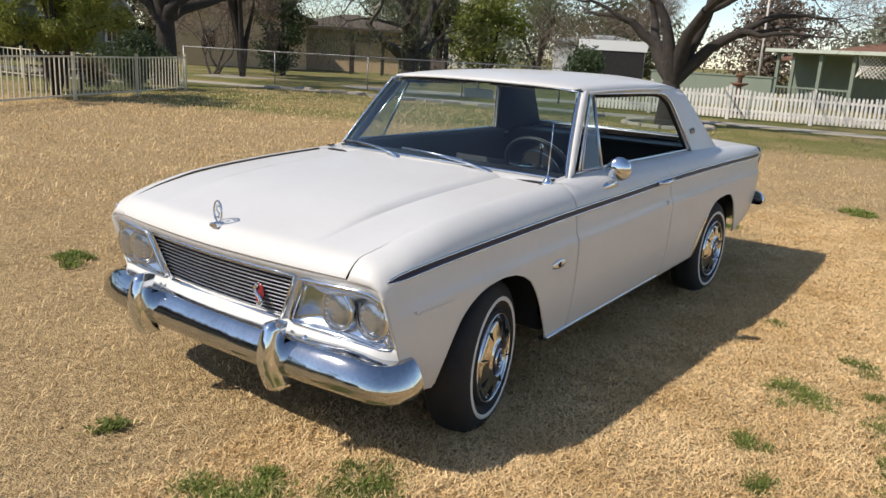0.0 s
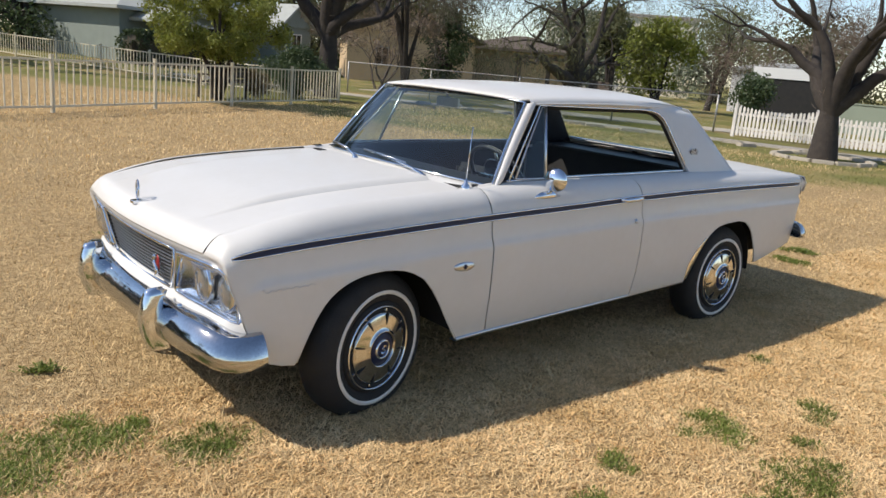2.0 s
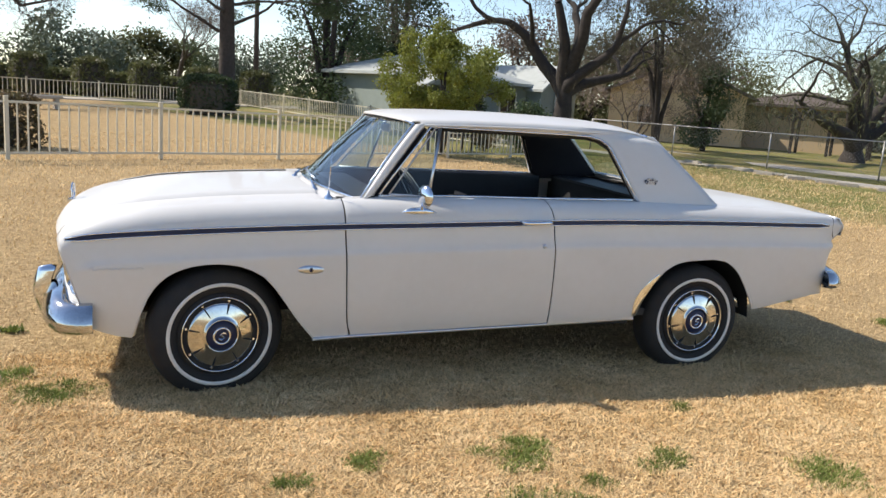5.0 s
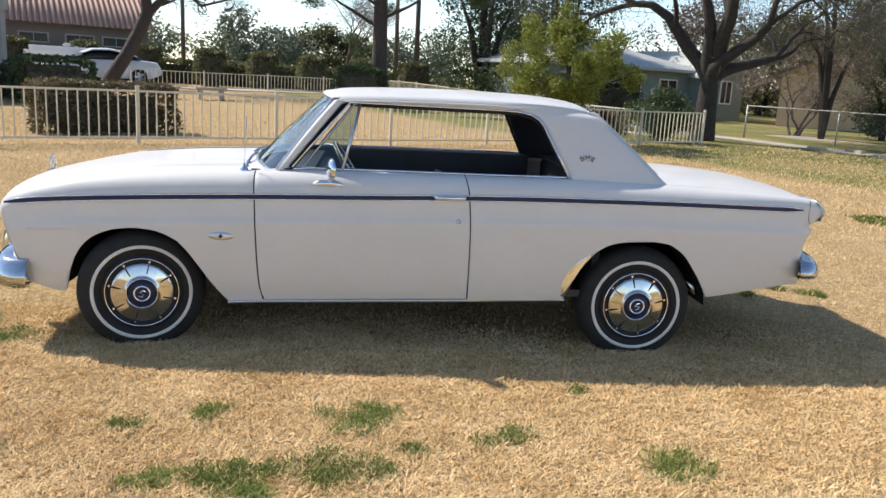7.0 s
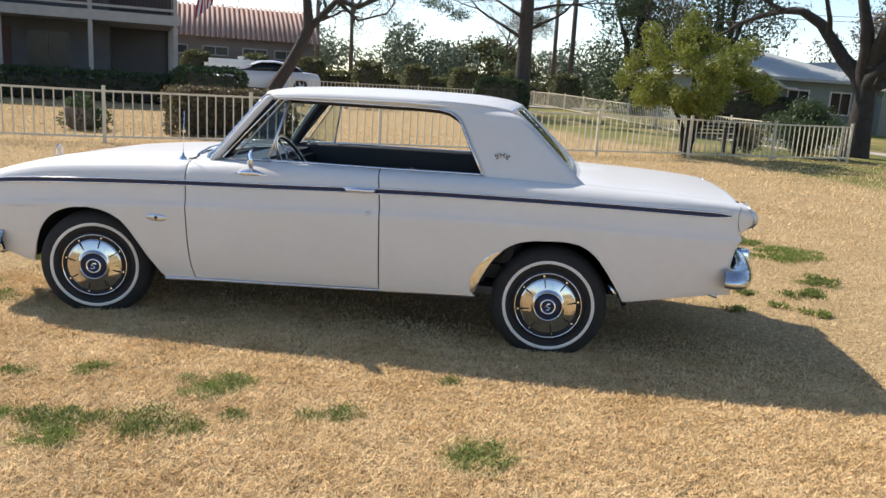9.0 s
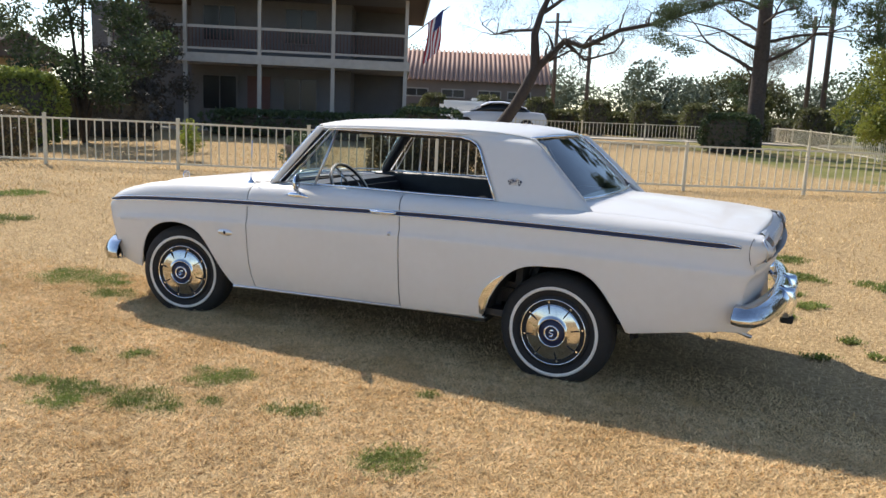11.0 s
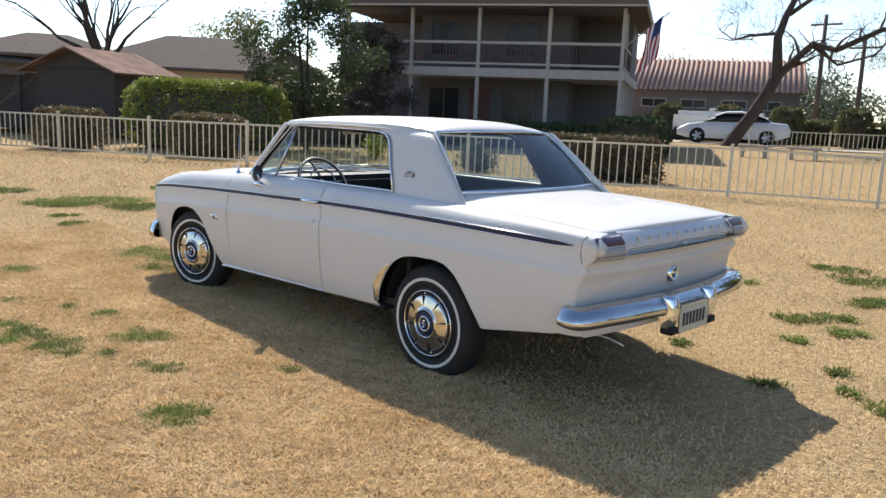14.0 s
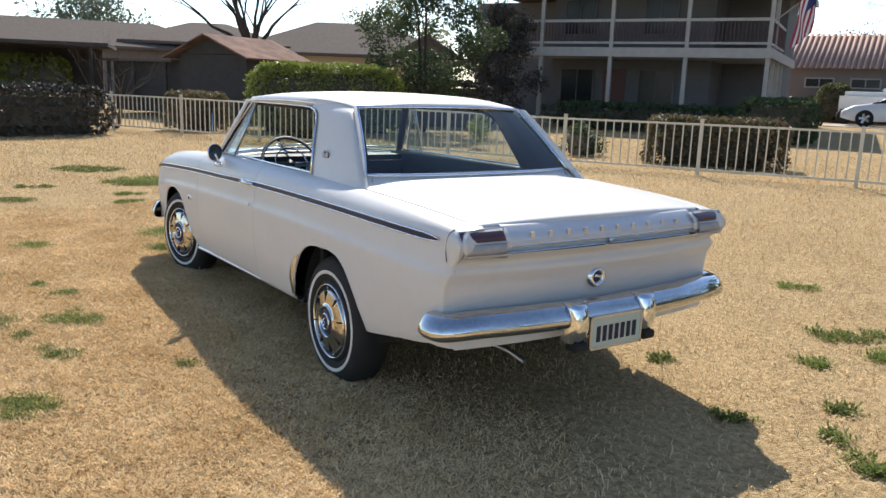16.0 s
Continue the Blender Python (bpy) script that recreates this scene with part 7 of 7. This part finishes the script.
# door mirrors
for sgn in (1,):
    mx = Vector((.392, sgn * (side_y(.405, .90) - .012), .947))
    base = panel("wing_mirror", tube([mx + Vector((.10, 0, -.035)), mx + Vector((.05, 0, -.028)), mx + Vector((-.02, 0, -.025)), mx + Vector((-.09, 0, -.035))], [.006, .02, .022, .006], 10), M_CHROME, label="round chrome door mirror")
    panel("stem", tube([mx + Vector((0, 0, -.03)), mx + Vector((-.005, .015, .02)), mx + Vector((-.01, .03, .05))], [.014, .010, .012], 8), M_CHROME, base)
    m4 = Matrix.Translation(mx + Vector((-.015, .026, .054))) @ Matrix.Rotation(radians(112), 4, 'Z')
    v, f = lathe([(.054, -.002), (.059, .0), (.061, -.006), (.054, -.016), (.038, -.026), (.016, -.031), (.0, -.032)], 28, m4)
    sh = link_mesh("mirror_shell", v, f, M_CHROME, base, "bullet shaped chrome shell", True)
    v, f = lathe([(.0, .0), (.055, .0)], 24, m4)
    link_mesh("mirror_glass", v, f, mat("mirror_silver", (.12, .13, .14), .1, metal=.6), base)
# door handles, locks
for sgn in (1, -1):
    hy = side_y(-.28, .868) + .006
    hnd = panel("door_handle", tube([(-.17, sgn * hy, .876), (-.20, sgn * (hy + .022), .876), (-.27, sgn * (hy + .026), .878), (-.335, sgn * (hy + .022), .879), (-.36, sgn * hy, .879)], [.008, .012, .012, .012, .007], 8), M_CHROME, label="chrome pull handle")
    v, f = lathe([(0, .008), (.010, .008), (.014, 0)], 14, Matrix.Translation((-.318, sgn * (side_y(-.318, .748)), .748)) @ Matrix.Diagonal((1, sgn, 1, 1)))
    link_mesh("door_lock", v, f, M_STEEL, car, smooth=True)
    # oval fender badge
    y = side_y(.96, .617)
    v, f = lathe([(0, .006), (.030, .006), (.036, .003), (.040, 0)], 24, Matrix.Translation((.96, sgn * y, .618)) @ Matrix.Diagonal((1.65, sgn, .55, 1)))
    ov = link_mesh("oval_badge", v, f, M_STEEL, car, "oval silver fender badge", True)
    y += .008
    part("badge_mark", boxes((.954, .966, sgn * y - .002, sgn * y + .002, .607, .629), (.948, .972, sgn * y - .002, sgn * y + .002, .616, .620)), M_STRIPE, ov)
    # script on the front fender as a thin wavy line
    pts = [(1.975 - .0034 * k - .004 * math.sin(k * .9), .612 + .012 * k / 70 + (.0045 + (.009 if k < 5 else 0)) * math.sin(k * .62 + .6)) for k in range(70)]
    panel("fender_script", tube([(x, sgn * (side_y(x, z) + .0012), z) for x, z in pts], .0014, 4), M_SATIN, label="thin silver script")
    # emblem on the rear pillar: two small crossed chequered flags
    ey = pillar_y(1.115) + .006
    em = part("pillar_emblem", boxes((-1.061, -1.045, sgn * ey - .003, sgn * ey + .003, 1.082, 1.096), bevel=.002), M_STEEL, car, "small dark crossed flags emblem")
    for q in (1, -1):
        tilt_ = Matrix.Translation((-1.053, 0, 1.085)) @ Matrix.Rotation(radians(-q * 28), 4, 'Y')
        bm = bmesh.new()
        box(bm, -.002, .002, sgn * ey - .001, sgn * ey + .003, -.006, .052, m=tilt_)
        part("flag_staff", bm, M_STEEL, em)
        bm = bmesh.new()
        box(bm, -.014 if q < 0 else -.024, .024 if q < 0 else .014, sgn * ey - .002, sgn * ey + .002, .022, .050, bevel=.001, m=tilt_)
        part("flag", bm, M_STRIPE, em)
        for i in range(4):
            for j in range(3):
                if (i + j) % 2 == 0:
                    x, z = -q * (-.0085 + .009 * i), .027 + .009 * j
                    bm = bmesh.new()
                    box(bm, x - .004, x + .004, sgn * ey - .002, sgn * ey + .0035, z - .004, z + .004, m=tilt_)
                    part("flag_check", bm, M_SATIN, em)
# wipers
for a, y1 in ((Vector((.885, .43, .972)), -.03), (Vector((.918, -.13, .984)), -.60)):
    b = shield(.055, y1 / .742) + Vector((.016, 0, .012))
    arm = panel("wiper_arm", tube([a, a.lerp(b, .3) + Vector((.004, 0, .012)), b], [.010, .006, .004], 6), M_CHROME)
    c0, c1 = shield(.04, (y1 + .27) / .742) + Vector((.012, 0, .006)), shield(.075, max((y1 - .13) / .742, -.97)) + Vector((.010, 0, .006))
    panel("wiper_blade", tube([c0, c0.lerp(c1, .5) + Vector((.010, 0, .004)), c1], .006, 5), M_STEEL, arm)
    v, f = lathe([(.018, 0), (.016, .010), (.0, .014)], 12, Matrix.Translation(a + Vector((0, 0, -.008))) @ Matrix.Rotation(radians(90), 4, 'X'))
    link_mesh("pivot", v, f, M_CHROME, arm, smooth=True)

# ---- interior ----
def cushion(bm, x0, x1, y0, y1, z0, z1, m=None, r=.035):
    box(bm, x0, x1, y0, y1, z0, z1, bevel=r, m=m)


part("floor_pan", boxes((-1.35, .82, -.80, .80, .32, .36)), M_VINYL, car)
part("firewall", boxes((.80, .84, -.78, .78, .34, .95)), M_BLACK, car)
for name, x, tilt, zz in (("front_seat", .02, 14, .50), ("rear_seat", -.86, 18, .50)):
    seat = new(name)
    seat.parent = car
    tagged(seat, "black vinyl pleated bench seat")
    bm = bmesh.new()
    cushion(bm, x - .26, x + .27, -.66, .66, zz - .13, zz)
    part("cushion", bm, M_VINYL, seat)
    for sgn in (1, -1):
        bm = bmesh.new()
        cushion(bm, -.055, .055, .015 if sgn > 0 else -.66, .66 if sgn > 0 else -.015, 0, .43, m=Matrix.Translation((x - .24, 0, zz - .06)) @ Matrix.Rotation(radians(-tilt), 4, 'Y'))
        part("backrest", bm, M_VINYL, seat)
        for k in range(9):
            y = sgn * (.08 + k * .066)
            p0 = Matrix.Translation((x - .24, 0, zz - .06)) @ Matrix.Rotation(radians(-tilt), 4, 'Y')
            v, f = tube([p0 @ Vector((.054, y, .06)), p0 @ Vector((.058, y, .22)), p0 @ Vector((.054, y, .39))], [.012, .022, .012], 6)
            link_mesh("pleat", v, f, M_VINYL, seat, smooth=True)
part("parcel_shelf", boxes((-1.44, -1.08, -.66, .66, .985, 1.00)), M_VINYL, car)
bm = bmesh.new()
cushion(bm, .46, .74, -.70, .70, .80, .955, r=.04)
dash = part("dashboard", bm, M_VINYL, car, "black padded dashboard")
part("instrument_panel", boxes((.445, .462, .12, .60, .80, .90), bevel=.004), M_STEEL, dash)
for k in range(4):
    v, f = lathe([(.035, .0), (.032, .01), (.0, .008)], 18, Matrix.Translation((.446, .20 + k * .105, .85)) @ Matrix.Rotation(radians(90), 4, 'Z'))
    link_mesh("dial", v, f, M_BLACK, dash)
# steering wheel
ctr, tip = Vector((.285, .36, .925)), Matrix.Translation((.285, .36, .925)) @ Matrix.Rotation(radians(-58), 4, 'Y')
sw = panel("steering_wheel", tube([tip @ Vector((.205 * math.cos(a), .205 * math.sin(a), 0)) for a in np.linspace(0, 2 * math.pi, 37)], .0115, 8, closed=False), M_VINYL, label="dark thin rimmed steering wheel with chrome horn ring")
# pale strip laid on the dark rim as a painted sun highlight
panel("rim_highlight", tube([tip @ Vector((.205 * math.cos(a), .205 * math.sin(a), .009)) for a in np.linspace(0, 2 * math.pi, 37)], .006, 6, closed=False), M_WHITEWALL, sw, "pale strip painted as the sunlit highlight of the rim")
panel("horn_ring", tube([tip @ Vector((.115 * math.cos(a), .115 * math.sin(a), .012)) for a in np.linspace(0, 2 * math.pi, 25)], .005, 6, closed=False), M_CHROME, sw)
for a in (.3, math.pi - .3, -math.pi / 2):
    panel("spoke", tube([tip @ Vector((.03 * math.cos(a), .03 * math.sin(a), .01)), tip @ Vector((.2 * math.cos(a), .2 * math.sin(a), 0))], .009, 6), M_CHROME, sw)
panel("steering_column", tube([ctr, ctr + Vector((.36, 0, -.22))], [.03, .035], 10), M_VINYL)
# inner mirror, shift lever, far door mirror knobs
im = part("rear_view_mirror", boxes((.385, .40, -.10, .10, 1.285, 1.335), bevel=.006), M_STEEL, car)
panel("mirror_stem", tube([(.395, 0, 1.33), (.42, 0, 1.385)], .006, 6), M_CHROME, im)
part("visor", boxes((.30, .42, .08, .52, 1.362, 1.372), (.30, .42, -.52, -.08, 1.362, 1.372), bevel=.004), M_HEADLINER, car)
# filler walls so that no light leaks through the hull
part("bulkhead", boxes((-1.16, -1.12, -.78, .78, .34, .98)), M_BLACK, car)

# ---- grass ----
def blades(n, lo, hi, seed, length, wide, keep=None, lean=.9):
    r = np.random.default_rng(seed)
    x, y = r.uniform(lo[0], hi[0], n), r.uniform(lo[1], hi[1], n)
    if keep is not None:
        k = keep(x, y, r)
        x, y = x[k], y[k]
    n = len(x)
    z = ground_z(x, y) - .004
    a = r.uniform(0, 2 * math.pi, n)
    ln = length * r.uniform(.5, 1.35, n) * (.65 + .8 * lumps(x, y, .07, 9))
    tilt = np.clip(r.normal(lean, .38, n), .05, 1.5)
    dx, dy = np.cos(a), np.sin(a)
    w = wide * r.uniform(.6, 1.3, n)
    base = np.stack([x, y, z], 1)
    side = np.stack([-dy, dx, np.zeros(n)], 1) * w[:, None]
    mid = base + np.stack([dx * np.sin(tilt * .5) * ln * .5, dy * np.sin(tilt * .5) * ln * .5, np.cos(tilt * .5) * ln * .5], 1)
    tip = mid + np.stack([dx * np.sin(tilt) * ln * .55, dy * np.sin(tilt) * ln * .55, np.cos(tilt) * ln * .55], 1)
    mid[:, 2] += .003
    tip[:, 2] = np.maximum(tip[:, 2], z + .004)
    v = np.stack([base, mid + side, tip, mid - side], 1).reshape(-1, 3)
    k = np.arange(n)[:, None] * 4
    return v, np.concatenate([k + np.array((0, 1, 3)), k + np.array((1, 2, 3))])


def lumps(x, y, cell, seed):
    """Smooth random values from 0 to 1 on a grid of the given cell."""
    g = np.random.default_rng(seed).random((257, 257))
    u, w_ = np.asarray(x) / cell % 256, np.asarray(y) / cell % 256
    i, j = u.astype(int), w_.astype(int)
    fu, fw = u - i, w_ - j
    fu, fw = fu * fu * (3 - 2 * fu), fw * fw * (3 - 2 * fw)
    return (g[i, j] * (1 - fu) + g[i + 1, j] * fu) * (1 - fw) + (g[i, j + 1] * (1 - fu) + g[i + 1, j + 1] * fu) * fw


def patchy(x, y, r):
    s = .45 * lumps(x, y, .055, 5) + .35 * lumps(x, y, .21, 6) + .35 * lumps(x, y, .9, 7)
    return r.random(len(x)) < np.clip(.30 + 1.15 * (s - .28), .12, 1)


def fading(lo, hi, soft):
    """Thins out towards the edges of a stretch, so that stretches overlap without a border."""
    def keep(x, y, r):
        d = np.minimum(np.minimum(x - lo[0], hi[0] - x), np.minimum(y - lo[1], hi[1] - y)) / soft + .5 * np.sin(x * 1.7 + y) * np.sin(y * 2.1 - x)
        return patchy(x, y, r) & (r.random(len(x)) < np.clip(d, 0, 1))
    return keep


def straws(n, lo, hi, seed, length, wide, keep):
    """Short flat-lying straws, matted over one another; one narrow triangle each."""
    r = np.random.default_rng(seed)
    x, y = r.uniform(lo[0], hi[0], n), r.uniform(lo[1], hi[1], n)
    k = keep(x, y, r)
    x, y = x[k], y[k]
    n = len(x)
    clump = lumps(x, y, .06, 9)
    a = r.uniform(0, 2 * math.pi, n) + 2.0 * lumps(x, y, .35, 10)
    tilt = np.clip(r.normal(1.30 - .25 * clump, .22, n), .35, 1.52)
    ln = length * r.uniform(.45, 1.4, n)
    base = np.stack([x, y, ground_z(x, y) + r.uniform(-.002, .006, n) + .008 * clump], 1)
    way = np.stack([np.cos(a) * np.sin(tilt), np.sin(a) * np.sin(tilt), np.cos(tilt)], 1)
    roll = r.normal(0, .45, n)
    side = np.stack([-np.sin(a) * np.cos(roll), np.cos(a) * np.cos(roll), np.sin(roll)], 1) * (wide * r.uniform(.6, 1.35, n))[:, None]
    v = np.stack([base - side, base + side, base + way * ln[:, None]], 1).reshape(-1, 3)
    return v, np.arange(3 * n).reshape(-1, 3)


v, f = straws(1650000, (-5.9, .2), (4.9, 4.4), 1, .032, .0023, fading((-5.9, .2), (4.9, 4.4), .7))
tagged(fast_mesh("dry_grass", v, f, M_STRAW), "short curled straw coloured dry grass", "grass", kind="stuff")
v, f = blades(270000, (-9.5, -6.5), (8.5, 5.5), 4, .042, .0030, lambda x, y, r: fading((-9.5, -6.5), (8.5, 5.5), 1.5)(x, y, r) & ~((x > -5.2) & (x < 4.2) & (y > .9) & (y < 3.7)), 1.3)
tagged(fast_mesh("dry_grass", v, f, M_STRAWFAR), "short curled straw coloured dry grass", "grass", kind="stuff")
v, f = blades(130000, (-16, -17), (16, -3.5), 2, .06, .006, fading((-16, -17), (16, -3.5), 2.5), 1.1)
tagged(fast_mesh("dry_grass", v, f, M_STRAWFAR), "thin dry grass farther over the lawn", "grass", kind="stuff")
v, f = blades(60000, (6, -6), (17, 5), 3, .055, .0055, fading((6, -6), (17, 5), 2.0), 1.1)
tagged(fast_mesh("dry_grass", v, f, M_STRAWFAR), "thin dry grass farther over the lawn", "grass", kind="stuff")

v, f = blades(60000, (-19, -14), (-7, 7), 8, .045, .0045, lambda x, y, r: fading((-19, -14), (-7, 7), 2.0)(x, y, r) & (-.89 * x - .46 * y + r.normal(0, .6, len(x)) < 10.6), 1.2)
tagged(fast_mesh("dry_grass", v, f, M_STRAWFAR), "thin dry grass farther over the lawn", "grass", kind="stuff")
v, f = blades(90000, (-19, -17), (-4.0, 6), 9, .045, .0055, lambda x, y, r: (-.89 * x - .46 * y + 1.6 * (lumps(x, y, 1.3, 11) - .5) + r.normal(0, .7, len(x)) > 10.6) & (r.random(len(x)) < lumps(x, y, .3, 12) * 1.3), 1.1)
tagged(fast_mesh("green_grass", v, f, M_GRASS), "patchy green grass towards the street", "grass", kind="stuff")

# weeds: (x, y, half length, half width) of each patch
NEAR = [(2.48, .50, .17, .16), (2.14, .81, .16, .12), (2.86, .60, .24, .24), (2.52, -.20, .06, .05), (.20, 1.79, .17, .12), (.23, 1.95, .10, .06), (-.42, 2.0, .13, .06), (.25, 2.29, .17, .13), (.83, 1.79, .07, .06), (1.16, 1.90, .06, .05), (.65, 2.34, .18, .11), (.95, 2.38, .10, .06), (.61, 2.52, .11, .08), (-.04, 2.13, .05, .04), (-1.13, 2.24, .14, .13), (2.72, 1.80, .18, .11), (-.9, 1.45, .05, .04), (1.62, 2.18, .05, .04)]
WEST = [(-5.84, 1.10, .26, .20), (-6.57, -4.5, .35, .28), (-4.35, -.02, .22, .12), (-3.84, .18, .16, .12), (1.37, -2.57, .24, .12), (-2.29, -4.36, .36, .24), (-1.83, -4.63, .26, .20), (-2.6, -3.38, .28, .18), (-3.4, -3.5, .35, .22), (-3.82, -2.96, .45, .28), (-2.41, -2.41, .28, .15), (-2.73, -2.15, .14, .10), (-3.74, -1.8, .18, .15), (-3.5, -1.3, .20, .15), (-2.52, -1.68, .09, .07), (-3.37, -.65, .11, .09), (-3.02, -1.16, .08, .06), (-3.17, -.83, .06, .05), (-2.78, -.58, .07, .05), (-2.06, -.9, .07, .05), (-1.42, -3.24, .12, .09)]
EAST = [(4.87, .54, .18, .13), (5.5, 1.68, .20, .14), (5.84, -.68, .45, .30), (5.57, .40, .20, .12), (6.85, -.34, .75, .36), (6.66, .06, .5, .22), (6.64, 1.35, .22, .14), (7.6, -2.2, .5, .3), (8.5, .4, .5, .3)]
r9 = np.random.default_rng(77)
for px, py, ra, rb_, yaw in [(*p, y) for ps, y in ((NEAR, .25), (WEST, .75), (EAST, 1.05)) for p in ps]:
    far_ = math.hypot(px - min(max(px, -3), 3), py - 3.2) > 3.2
    # each patch is a loose group of small tufts, thinner to its edge
    tufts = max(5, int(ra * rb_ * (700 if not far_ else 300)))
    d, a = np.sqrt(r9.random(tufts)), r9.uniform(0, 2 * math.pi, tufts)
    cu, cw = d * np.cos(a) * ra, d * np.sin(a) * rb_
    n = int(min(ra * rb_ * (115000 if not far_ else 34000), 9000)) + 120
    k = r9.integers(0, tufts, n)
    spread_ = .020 + .25 * rb_ * r9.random(tufts)
    u, w_ = cu[k] + r9.normal(0, 1, n) * spread_[k], cw[k] + r9.normal(0, 1, n) * spread_[k]
    x, y = px + u * math.cos(yaw) - w_ * math.sin(yaw), py + u * math.sin(yaw) + w_ * math.cos(yaw)
    z = ground_z(x, y)
    ln = (.026 if not far_ else .034) * r9.uniform(.5, 1.4, n)
    b = r9.uniform(0, 2 * math.pi, n)
    tilt = np.clip(r9.normal(1.0, .3, n), .1, 1.45)
    up = np.stack([np.cos(b) * np.sin(tilt), np.sin(b) * np.sin(tilt), np.cos(tilt)], 1) * ln[:, None]
    side = np.stack([-np.sin(b), np.cos(b), np.zeros(n)], 1) * (.0028 if not far_ else .0055)
    p = np.stack([x, y, z + .004], 1)
    mid = p + up * .55 + np.array((0, 0, .004))
    v = np.stack([p, mid + side, p + up, mid - side], 1).reshape(-1, 3)
    k = np.arange(n)[:, None] * 4
    f = np.concatenate([k + np.array((0, 1, 3)), k + np.array((1, 2, 3))])
    tagged(fast_mesh("weed_patch", v, f, M_WEED), "green weed patch in the dry lawn", "weeds", "weed patches", "stuff")
